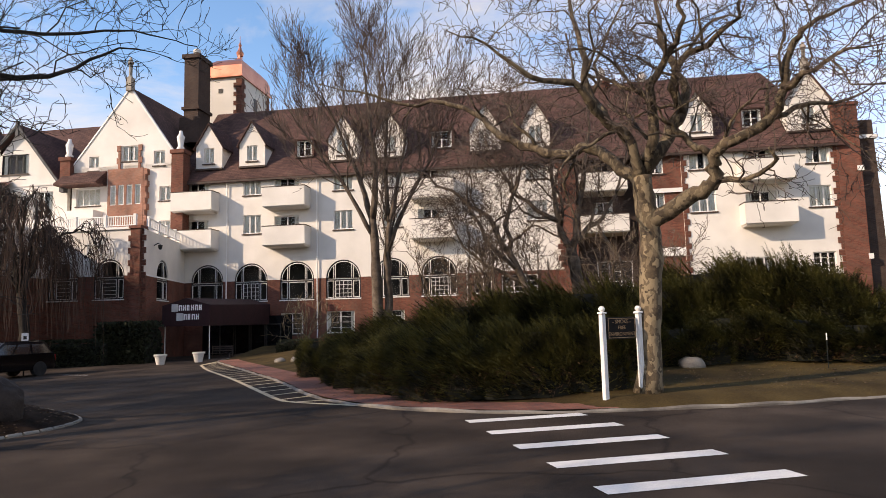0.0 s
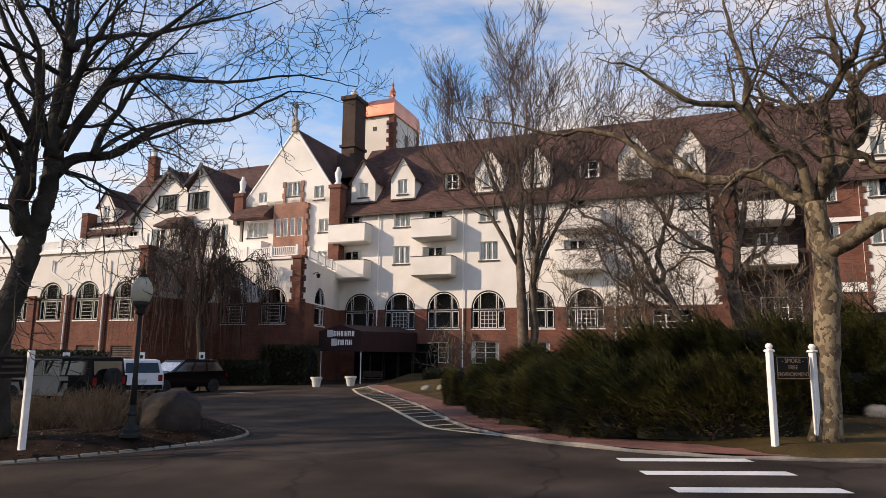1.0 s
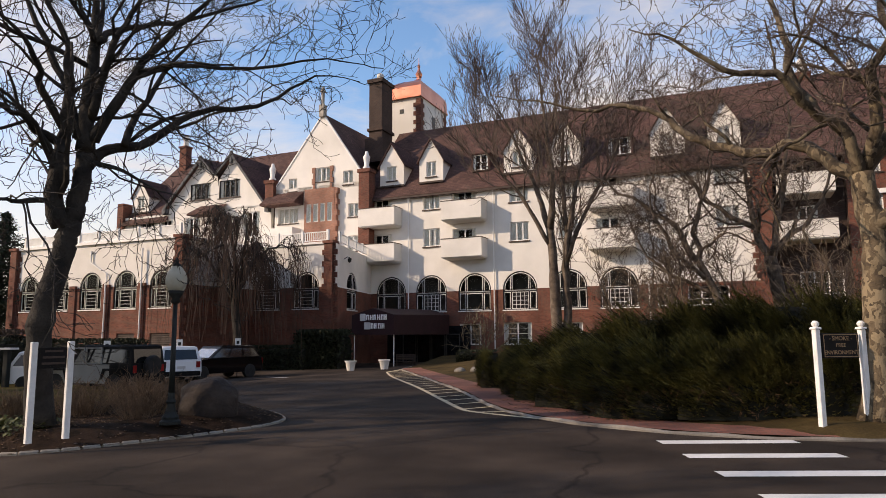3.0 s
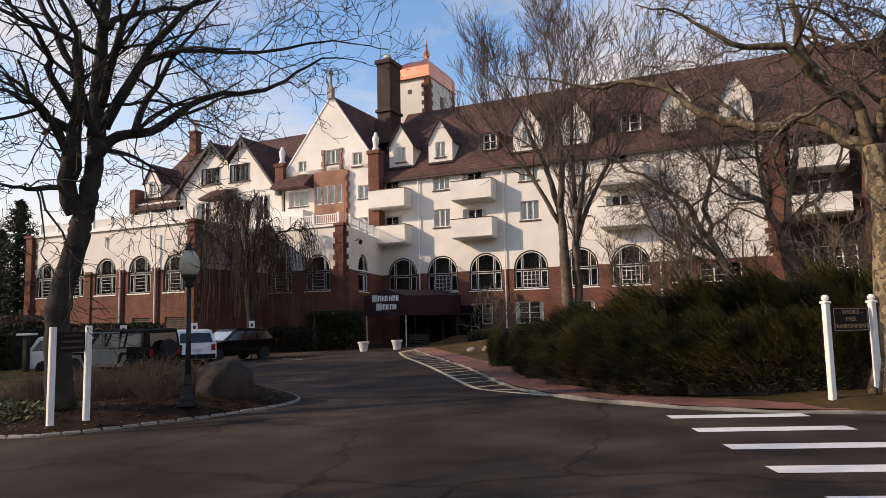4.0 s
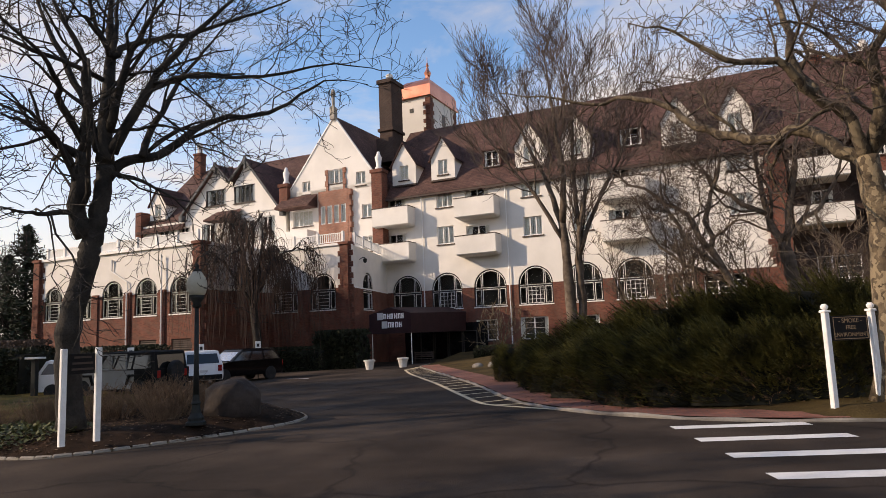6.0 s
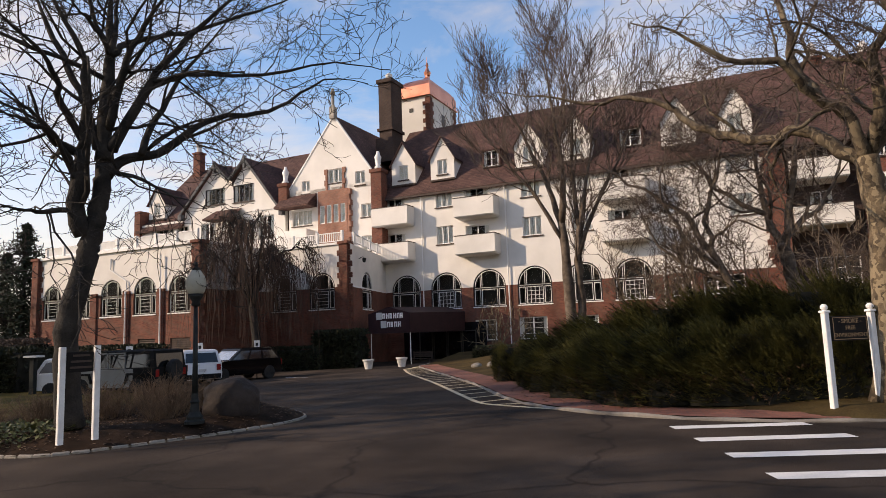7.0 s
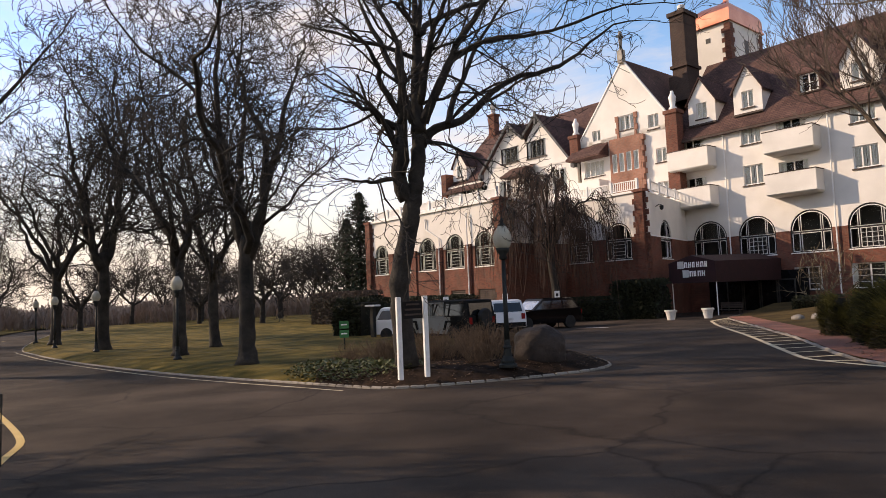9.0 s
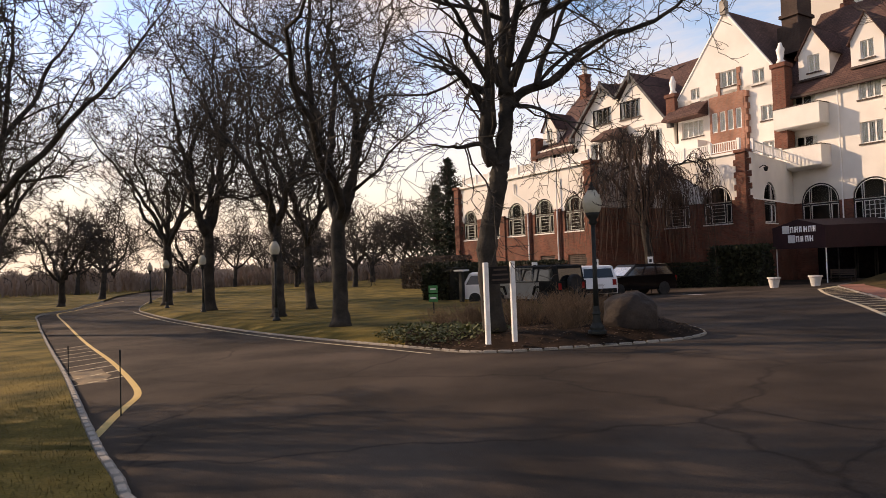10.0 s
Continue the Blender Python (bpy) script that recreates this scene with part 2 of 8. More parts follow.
CURTAIN = material("curtain", (0.68, 0.65, 0.58), (0.80, 0.77, 0.70), 0.9, 3.0, 12.0, 0.1)
# near-black colour standing for the shaded depth of the entrance
ENTRANCE_SHADE = material("entrance_shade", (0.006, 0.006, 0.007), (0.010, 0.010, 0.011), 0.15, 1.0, 5.0, 0.0, spec=0.3)
# room boxes get a dark colour in place of unlit depth
ROOM = material("painted_dim_room", (0.05, 0.048, 0.045), (0.07, 0.065, 0.06), 0.9, 1.0, 5.0, 0.0)
CLAY = material("white_clay_pot", (0.60, 0.57, 0.52), (0.70, 0.67, 0.62), 0.8, 4.0, 30.0, 0.1, contrast=0.1)
AWNING = material("maroon_canvas", (0.020, 0.005, 0.006), (0.030, 0.007, 0.009), 0.85, 2.0, 60.0, 0.15)
LETTER = material("sign_letter_white", (0.84, 0.83, 0.82), (0.90, 0.89, 0.88), 0.6, 3.0, 30.0, 0.03, contrast=0.04)
WORN_PAINT = material("worn_tan_paint", (0.070, 0.050, 0.032), (0.24, 0.165, 0.085), 0.85, 2.2, 30.0, 0.2, contrast=0.4)
PLAQUE = material("sign_grey", (0.46, 0.45, 0.45), (0.56, 0.55, 0.54), 0.6, 3.0, 30.0, 0.03, contrast=0.1)
SIGN_BLACK = material("sign_black", (0.010, 0.008, 0.008), (0.018, 0.015, 0.013), 0.65, 3.0, 30.0, 0.03, spec=0.15)
SIGN_GOLD = material("sign_gold", (0.34, 0.20, 0.10), (0.42, 0.27, 0.15), 0.5, 3.0, 30.0, 0.03)
POST_PAINT = material("white_painted_wood", (0.72, 0.71, 0.68), (0.82, 0.81, 0.78), 0.55, 5.0, 35.0, 0.12, contrast=0.1)
IRON = material("dark_cast_iron", (0.008, 0.010, 0.010), (0.016, 0.020, 0.018), 0.6, 6.0, 40.0, 0.15, spec=0.3)
GLOBE = material("frosted_globe", (0.40, 0.38, 0.30), (0.50, 0.48, 0.39), 0.55, 4.0, 20.0, 0.03, contrast=0.08)
BOULDER = material("boulder_stone", (0.014, 0.009, 0.007), (0.044, 0.030, 0.022), 0.85, 1.6, 14.0, 0.6, contrast=0.4)
BARK = material("grey_bark", (0.014, 0.012, 0.010), (0.045, 0.038, 0.031), 0.9, 2.6, 22.0, 0.9, contrast=0.5)
BARK_BROWN = material("brown_bark", (0.066, 0.048, 0.035), (0.155, 0.118, 0.088), 0.9, 4.0, 22.0, 0.7, contrast=0.4)
# darker copy of the mottled bark: shade of the backlit limbs in colour
BARK_LIMB_SHADED = flaky_bark("mottled_bark_shaded", (0.032, 0.023, 0.015), (0.100, 0.073, 0.046), (0.165, 0.128, 0.082))
BARK_PALE = flaky_bark("mottled_bark", (0.045, 0.032, 0.020), (0.135, 0.098, 0.060), (0.24, 0.185, 0.115))
TWIG = material("twig", (0.022, 0.018, 0.016), (0.044, 0.036, 0.030), 0.9, 3.0, 20.0, 0.0)
TWIG_FAR = material("twig_brown", (0.060, 0.043, 0.034), (0.095, 0.070, 0.056), 0.9, 3.0, 20.0, 0.0)
# noise from near-black to olive paints in dark gaps and sunlit tips
JUNIPER = material("juniper_needles", (0.0075, 0.0088, 0.0022), (0.118, 0.106, 0.027), 0.9, 3.2, 12.0, 0.0, contrast=0.7, spec=0.2)
# near-black core: the shade between the shoots is put into its colour
JUNIPER_SHADE_CORE = material("juniper_shade_core", (0.004, 0.005, 0.002), (0.010, 0.009, 0.004), 0.95, 2.0, 9.0, 0.5)
DRY_NEEDLE = material("dry_juniper", (0.050, 0.026, 0.012), (0.10, 0.054, 0.024), 0.9, 3.0, 20.0, 0.0, contrast=0.4)
DRY = material("dry_stalk", (0.075, 0.045, 0.027), (0.19, 0.125, 0.078), 0.9, 3.0, 20.0, 0.0)
IVY = material("ground_cover_leaf", (0.036, 0.046, 0.012), (0.10, 0.105, 0.034), 0.7, 2.0, 12.0, 0.0, contrast=0.5)
CONIFER = material("conifer_needles", (0.010, 0.020, 0.012), (0.028, 0.042, 0.024), 0.85, 1.0, 8.0, 0.0, contrast=0.5)
HEDGE_LEAF = material("box_hedge_leaf", (0.010, 0.014, 0.005), (0.024, 0.028, 0.010), 0.8, 2.0, 12.0, 0.0, contrast=0.5)
BRUSH = material("far_brush", (0.17, 0.125, 0.098), (0.27, 0.205, 0.165), 0.95, 0.3, 3.0, 0.0, contrast=0.4)
GRASS_BLADE = material("grass_blade", (0.040, 0.035, 0.006), (0.158, 0.110, 0.028), 0.9, 0.8, 12.0, 0.0, contrast=0.4)


# ---------------------------------------------------------------- mesh tools
class Shape:
    """Verts and faces gathered for one mesh."""

    def __init__(self):
        self.v, self.f = [], []

    def poly(self, pts):
        k = len(self.v)
        self.v += [tuple(p) for p in pts]
        self.f.append(tuple(range(k, k + len(pts))))

    def box(self, x0, x1, y0, y1, z0, z1):
        k = len(self.v)
        self.v += [(x0, y0, z0), (x1, y0, z0), (x1, y1, z0), (x0, y1, z0), (x0, y0, z1), (x1, y0, z1), (x1, y1, z1), (x0, y1, z1)]
        self.f += [(k, k + 3, k + 2, k + 1), (k + 4, k + 5, k + 6, k + 7), (k, k + 1, k + 5, k + 4), (k + 1, k + 2, k + 6, k + 5), (k + 2, k + 3, k + 7, k + 6), (k + 3, k, k + 4, k + 7)]

    def block(self, x0, x1, y0, y1, z0, z1, c=0.02):
        """A box with chamfered upright edges and top."""
        k = len(self.v)
        ring = [(x0 + c, y0), (x1 - c, y0), (x1, y0 + c), (x1, y1 - c), (x1 - c, y1), (x0 + c, y1), (x0, y1 - c), (x0, y0 + c)]
        mx, my = (x0 + x1) / 2, (y0 + y1) / 2
        inner = [(mx + (x - mx) * (1 - 2 * c / (x1 - x0)), my + (y - my) * (1 - 2 * c / (y1 - y0))) for x, y in ring]
        self.v += [(x, y, z0) for x, y in ring] + [(x, y, z1 - c) for x, y in ring] + [(x, y, z1) for x, y in inner]
        for r in (0, 8):
            self.f += [(k + r + i, k + r + (i + 1) % 8, k + r + 8 + (i + 1) % 8, k + r + 8 + i) for i in range(8)]
        self.f += [tuple(k + 16 + i for i in range(8)), tuple(k + 7 - i for i in range(8))]

    def prism(self, outline, y0, y1):
        """An outline of (x, z), counter-clockwise seen from the front (-y), pushed from y0 to y1."""
        k, n = len(self.v), len(outline)
        self.v += [(x, y0, z) for x, z in outline] + [(x, y1, z) for x, z in outline]
        self.f += [tuple(range(k, k + n)), tuple(range(k + 2 * n - 1, k + n - 1, -1))]
        self.f += [(k + (i + 1) % n, k + i, k + n + i, k + n + (i + 1) % n) for i in range(n)]

    def lathe(self, profile, sides=16, at=(0, 0, 0)):
        """(radius, z) turned round the upright axis."""
        k = len(self.v)
        for r, z in profile:
            self.v += [(at[0] + r * math.cos(2 * math.pi * i / sides), at[1] + r * math.sin(2 * math.pi * i / sides), at[2] + z) for i in range(sides)]
        for j in range(len(profile) - 1):
            self.f += [(k + j * sides + i, k + j * sides + (i + 1) % sides, k + (j + 1) * sides + (i + 1) % sides, k + (j + 1) * sides + i) for i in range(sides)]
        self.f += [tuple(k + sides - 1 - i for i in range(sides)), tuple(k + (len(profile) - 1) * sides + i for i in range(sides))]

    def tube(self, pts, radii, sides=5):
        """A tapered tube along points."""
        k, n = len(self.v), len(pts)
        side = None
        for i in range(n):
            a, b = pts[max(i - 1, 0)], pts[min(i + 1, n - 1)]
            d = (b - a).normalized()
            if side is None:
                side = d.orthogonal().normalized()
            side = (side - d * side.dot(d))
            side = side.normalized() if side.length > 1e-5 else d.orthogonal().normalized()
            up = d.cross(side)
            r = radii[i]
            for s in range(sides):
                q = 2 * math.pi * s / sides
                p = pts[i] + side * (r * math.cos(q)) + up * (r * math.sin(q))
                self.v.append((p.x, p.y, p.z))
        for i in range(n - 1):
            for s in range(sides):
                t = (s + 1) % sides
                self.f.append((k + i * sides + s, k + i * sides + t, k + (i + 1) * sides + t, k + (i + 1) * sides + s))
        if sides > 3:
            self.f += [tuple(k + sides - 1 - s for s in range(sides)), tuple(k + (n - 1) * sides + s for s in range(sides))]

    def mesh(self, name, mats, smooth=False):
        me = bpy.data.meshes.new(name)
        me.from_pydata(self.v, [], self.f)
        for m in mats if isinstance(mats, (list, tuple)) else [mats]:
            me.materials.append(m)
        if smooth:
            me.polygons.foreach_set("use_smooth", [True] * len(me.polygons))
        me.update()
        return me


def part(name, shape, mat, parent=None, label="", at=None, smooth=False):
    """One mesh object, under a thing or a part."""
    data = shape if isinstance(shape, bpy.types.Mesh) else shape.mesh(name, mat, smooth)
    ob = new(name, data)
    if parent is not None:
        ob.parent = parent
    if at is not None:
        ob.matrix_basis = at if isinstance(at, Matrix) else Matrix.Translation(at)
    if label:
        ob["label"] = label
    return ob


def thing(name, label, category, at=Matrix(), group="", kind=""):
    ob = new(name)
    ob.empty_display_size = 0.3
    ob.matrix_basis = at if isinstance(at, Matrix) else Matrix.Translation(at)
    return tagged(ob, label, category, group, kind)


# ---------------------------------------------------------------- ground
def gz(x, y):
    """Height of the drive: level round the camera, sinking gently to the left and towards the house."""
    return -0.85 * math.tanh(max(0.0, -x) / 24.0) ** 1.3 + 0.9 * max(0.0, min(1.0, (math.hypot(x, y) - 70) / 120))


def curve_points(pts, step=0.5):
    """A smooth line through plan points, evenly stepped."""
    p = [Vector(q) for q in pts]
    p = [2 * p[0] - p[1]] + p + [2 * p[-1] - p[-2]]
    fine = []
    for i in range(1, len(p) - 2):
        for k in range(24):
            t = k / 24
            fine.append(0.5 * (2 * p[i] + (p[i + 1] - p[i - 1]) * t + (2 * p[i - 1] - 5 * p[i] + 4 * p[i + 1] - p[i + 2]) * t * t + (3 * p[i] - p[i - 1] - 3 * p[i + 1] + p[i + 2]) * t ** 3))
    fine.append(p[-2])
    out, left = [fine[0]], step
    for a, b in zip(fine, fine[1:]):
        d = (b - a).length
        while d >= left and d > 0:
            a = a + (b - a) * (left / d)
            out.append(a)
            d -= left
            left = step
        left -= d
    return out


def inside(p, poly):
    c = False
    for (x0, y0), (x1, y1) in zip(poly, poly[1:] + poly[:1]):
        if (y0 > p[1]) != (y1 > p[1]) and p[0] < (x1 - x0) * (p[1] - y0) / (y1 - y0) + x0:
            c = not c
    return c


def sheet(poly, height, step=1.0, extra=()):
    """A polygon of the plan filled with a grid of points, each at height(x, y)."""
    poly = [(p[0], p[1]) for p in poly]
    xs, ys = [p[0] for p in poly], [p[1] for p in poly]
    pts = [Vector(p) for p in poly]
    nb = len(pts)
    y = min(ys) + step / 2
    while y < max(ys):
        x = min(xs) + step / 2
        while x < max(xs):
            if inside((x, y), poly):
                pts.append(Vector((x, y)))
            x += step
        y += step
    pts += [Vector(p) for p in extra if inside(p, poly)]
    v, _, f, *_ = geometry.delaunay_2d_cdt(pts, [(i, (i + 1) % nb) for i in range(nb)], [], 1, 1e-4)
    s = Shape()
    s.v = [(p.x, p.y, height(p.x, p.y)) for p in v]
    s.f = [tuple(q) for q in f]
    return s


def ribbon(line, a, b, lift, height=gz):
    """A strip along a line of the plan, from a to b metres to its right."""
    s = Shape()
    for i, p in enumerate(line):
        d = (line[min(i + 1, len(line) - 1)] - line[max(i - 1, 0)]).normalized()
        r = Vector((d.y, -d.x))
        for o in (a, b):
            q = p + r * o
            s.v.append((q.x, q.y, height(q.x, q.y) + lift))
    s.f = [(2 * i + 1, 2 * i + 3, 2 * i + 2, 2 * i) for i in range(len(line) - 1)]
    return s


KERB_RIGHT = curve_points([(34, 17.0), (20, 14.4), (8.4, 12.5), (6.4, 12.0), (4.3, 11.75), (2.3, 11.7), (0.8, 12.05), (-0.65, 12.95), (-1.95, 14.55), (-2.95, 16.6), (-4.4, 20.5), (-6.4, 25.2), (-10.2, 34.0), (-11.6, 37.6), (-12.0, 41.0)], 0.4)
KERB_ISLAND = curve_points([(-15.5, 22.0), (-10.0, 17.2), (-7.2, 14.3), (-6.7, 12.85), (-7.22, 11.5), (-8.0, 10.45), (-8.75, 9.6), (-9.4, 9.18), (-10.5, 9.22), (-12.1, 9.4), (-14.6, 9.62), (-18.7, 10.05), (-24.2, 10.8), (-34.4, 12.35), (-43.1, 14.0), (-46.0, 14.6), (-51.0, 16.2), (-59.2, 19.4), (-68.0, 23.2), (-80.0, 29.5), (-88.0, 39.0), (-92.0, 62.0)], 0.5)
KERB_NEAR = curve_points([(-3.0, -14.0), (-3.3, -3.0), (-4.35, 0.9), (-5.15, 1.34), (-6.57, 1.58), (-8.6, 1.95), (-10.7, 2.35), (-15.3, 3.2), (-25.3, 4.95), (-38.0, 7.2), (-49.1, 9.4), (-54.2, 12.4), (-62.0, 15.4), (-68.8, 18.6), (-82.0, 24.4), (-93.0, 32.0), (-98.0, 43.0), (-99.0, 62.0)], 0.5)


def way_to(line):
    """A function that gives the distance from (x, y) to a line of the plan."""
    p = np.array([(q.x, q.y) for q in line])
    a, d = p[:-1], p[1:] - p[:-1]
    dd = (d * d).sum(1) + 1e-9

    def way(x, y):
        r = np.array((x, y)) - a
        t = np.clip((r * d).sum(1) / dd, 0, 1)
        e = r - d * t[:, None]
        return math.sqrt((e * e).sum(1).min())
    return way


def beside(line, *offsets):
    """Points along a line of the plan, some metres to its left and right."""
    out = []
    for a, b in zip(line, line[1:]):
        d = (b - a).normalized()
        out += [((a.x + b.x) / 2 + d.y * o * k, (a.y + b.y) / 2 - d.x * o * k) for o in offsets for k in (-1, 1)]
    return out


to_right, to_island = way_to(KERB_RIGHT), way_to(KERB_ISLAND)


def bank_right(x, y):
    """The planted bank between the kerb and the house rises away from the drive."""
    d = to_right(x, y)
    lip = 0.15 * min(1.0, d / 0.5) * min(1.0, max(0.0, (x - 2.7) / 0.6))
    return gz(x, y) + 0.03 + lip + (0.79 - lip) * min(1.0, max(0.0, d - 1.2) / 8.0)


def lawn_left(x, y):
    d = to_island(x, y)
    return gz(x, y) + 0.02 + 0.195 * min(1.0, d / 0.8) + 0.5 * max(0.0, min(1.0, (d - 8) / 40))


def lawn_near(x, y):
    return gz(x, y) + 0.12


def far_ground(x, y):
    return gz(x, y) - 0.1


g = Shape()
rings = [0.5, 4, 8, 14, 22, 32, 45, 60, 80, 105, 140, 190, 260, 400, 700, 1200, 2200]
for r in rings:
    for i in range(72):
        a = 2 * math.pi * i / 72
        g.v.append((r * math.cos(a), r * math.sin(a), far_ground(r * math.cos(a), r * math.sin(a))))
for j in range(len(rings) - 1):
    g.f += [(j * 72 + i, (j + 1) * 72 + i, (j + 1) * 72 + (i + 1) % 72, j * 72 + (i + 1) % 72) for i in range(72)]
g.f.append(tuple(range(72)))
tagged(part("ground", g, FIELD, smooth=True), "grassy ground reaching to the horizon", "ground", kind="structure")

ROAD_PLAN = [(34, -16), (34, 19), (6, 18), (1, 22), (-6, 47.5), (-36, 47.5), (-36, 20), (-14, 14), (-22, 13), (-42, 16.0), (-50, 18.5), (-58, 21.5), (-67, 25.5), (-78, 31), (-86, 41), (-90, 61), (-101, 61), (-100, 42), (-95, 30), (-83, 22.5), (-70, 17), (-55, 11), (-50, 7.5), (-16, 1.5), (-6, -0.5), (-4, -16)]
tagged(part("road", sheet(ROAD_PLAN, lambda x, y: gz(x, y), 1.5), ASPHALT, smooth=True), "dark worn asphalt drive with faint cracks", "road", kind="structure")
lawn_poly = [(p.x, p.y) for p in KERB_ISLAND] + [(-60, 64), (-44, 56), (-37, 44), (-30, 30), (-22, 24.5)]
tagged(part("lawn", sheet(lawn_poly, lawn_left, 1.5, beside(KERB_ISLAND, 0.4, 0.8)), LAWN, smooth=True), "dormant yellow-green lawn under bare trees", "lawn", kind="structure")
near_poly = [(p.x, p.y) for p in KERB_NEAR] + [(-130, 62), (-130, -60), (-2.2, -60)]
tagged(part("lawn_verge", sheet(near_poly, lawn_near, 4.0), LAWN, smooth=True), "patchy yellow-green grass verge beside the drive", "lawn", kind="structure")
right_poly = [(p.x, p.y) for p in KERB_RIGHT] + [(-11.5, 46.5), (36, 38.5)]
tagged(part("bank", sheet(right_poly, bank_right, 1.2, beside(KERB_RIGHT, 0.25, 0.5)), BANK, smooth=True), "thin brown grass bank in front of the hedge", "lawn", kind="structure")

# ---------------------------------------------------------------- the hotel: x along the front, y to the back, front wall at y = 0
FRONT = Matrix.Rotation(radians(-10), 4, "Z") @ Matrix.Translation((0, 48.5, 0))
IMPOST, EAVE, RIDGE, RIDGE_Y = 5.05, 13.4, 20.6, 6.4
hotel = thing("hotel", "large white stucco and brick hotel with brown shingle roof", "building", FRONT)


def wall(name, x0, x1, z0, z1, mat, holes=(), arches=(), y=0.0, thick=0.35, parent=hotel, label="", turn=None):
    """An upright wall with rectangular holes (x0, x1, z0, z1) and round-headed ones (x0, x1, z0, springing) cut through it."""
    s = Shape()
    cuts = [(a, b, c, d, False) for a, b, c, d in holes] + [(a, b, c, min(z1, d + (b - a) / 2), True) for a, b, c, d in arches]
    xs = sorted({x0, x1, *[q for c in cuts for q in c[:2] if x0 <= q <= x1]})
    zs = sorted({z0, z1, *[q for c in cuts for q in c[2:4] if z0 <= q <= z1]})
    for a, b in zip(xs, xs[1:]):
        for c, d in zip(zs, zs[1:]):
            mx, mz = (a + b) / 2, (c + d) / 2
            if not any(q[0] < mx < q[1] and q[2] < mz < q[3] for q in cuts):
                for yy, flip in ((y, False), (y + thick, True)):
                    pts = [(a, yy, c), (b, yy, c), (b, yy, d), (a, yy, d)]
                    s.poly(pts[::-1] if flip else pts)
    for a, b, c, d, arch in cuts:
        c, d = max(c, z0), min(d, z1)
        if not arch:
            edge = [(a, c), (a, d), (b, d), (b, c)]
        else:
            r, mx = (b - a) / 2, (a + b) / 2
            spring = d - r
            bow = [(mx - r * math.cos(math.pi * k / 16), spring + r * math.sin(math.pi * k / 16)) for k in range(17)]
            edge = ([(a, c)] if c < spring - 1e-4 else []) + bow + ([(b, c)] if c < spring - 1e-4 else [])
            for (p, q) in zip(bow, bow[1:]):
                for yy, flip in ((y, False), (y + thick, True)):
                    pts = [(p[0], yy, p[1]), (q[0], yy, q[1]), (q[0], yy, d + 0.0005), (p[0], yy, d + 0.0005)]
                    s.poly(pts[::-1] if flip else pts)
        for p, q in zip(edge, edge[1:] + ([] if arch or c <= z0 else [edge[0]])):
            s.poly([(p[0], y, p[1]), (p[0], y + thick, p[1]), (q[0], y + thick, q[1]), (q[0], y, q[1])])
    for x in (x0, x1):
        s.poly([(x, y, z0), (x, y + thick, z0), (x, y + thick, z1), (x, y, z1)])
    s.poly([(x0, y, z1), (x1, y, z1), (x1, y + thick, z1), (x0, y + thick, z1)])
    return part(name, s, mat, parent, label, at=turn)


MESHES = {}


def shared(key, make):
    if key not in MESHES:
        MESHES[key] = make()
    return MESHES[key]


def bars(s, x0, x1, z0, z1, nx, nz, y, w=0.03, t=0.03, rim=0.07):
    """A sash: a rim and glazing bars."""
    s.box(x0, x1, y, y + t * 1.6, z0, z0 + rim)
    s.box(x0, x1, y, y + t * 1.6, z1 - rim, z1)
    s.box(x0, x0 + rim, y, y + t * 1.6, z0 + rim, z1 - rim)
    s.box(x1 - rim, x1, y, y + t * 1.6, z0 + rim, z1 - rim)
    for i in range(1, nx):
        x = x0 + (x1 - x0) * i / nx
        s.box(x - w / 2, x + w / 2, y + 0.002, y + t, z0 + rim, z1 - rim)
    for i in range(1, nz):
        z = z0 + (z1 - z0) * i / nz
        s.box(x0 + rim, x1 - rim, y + 0.004, y + t * 0.9, z - w / 2, z + w / 2)


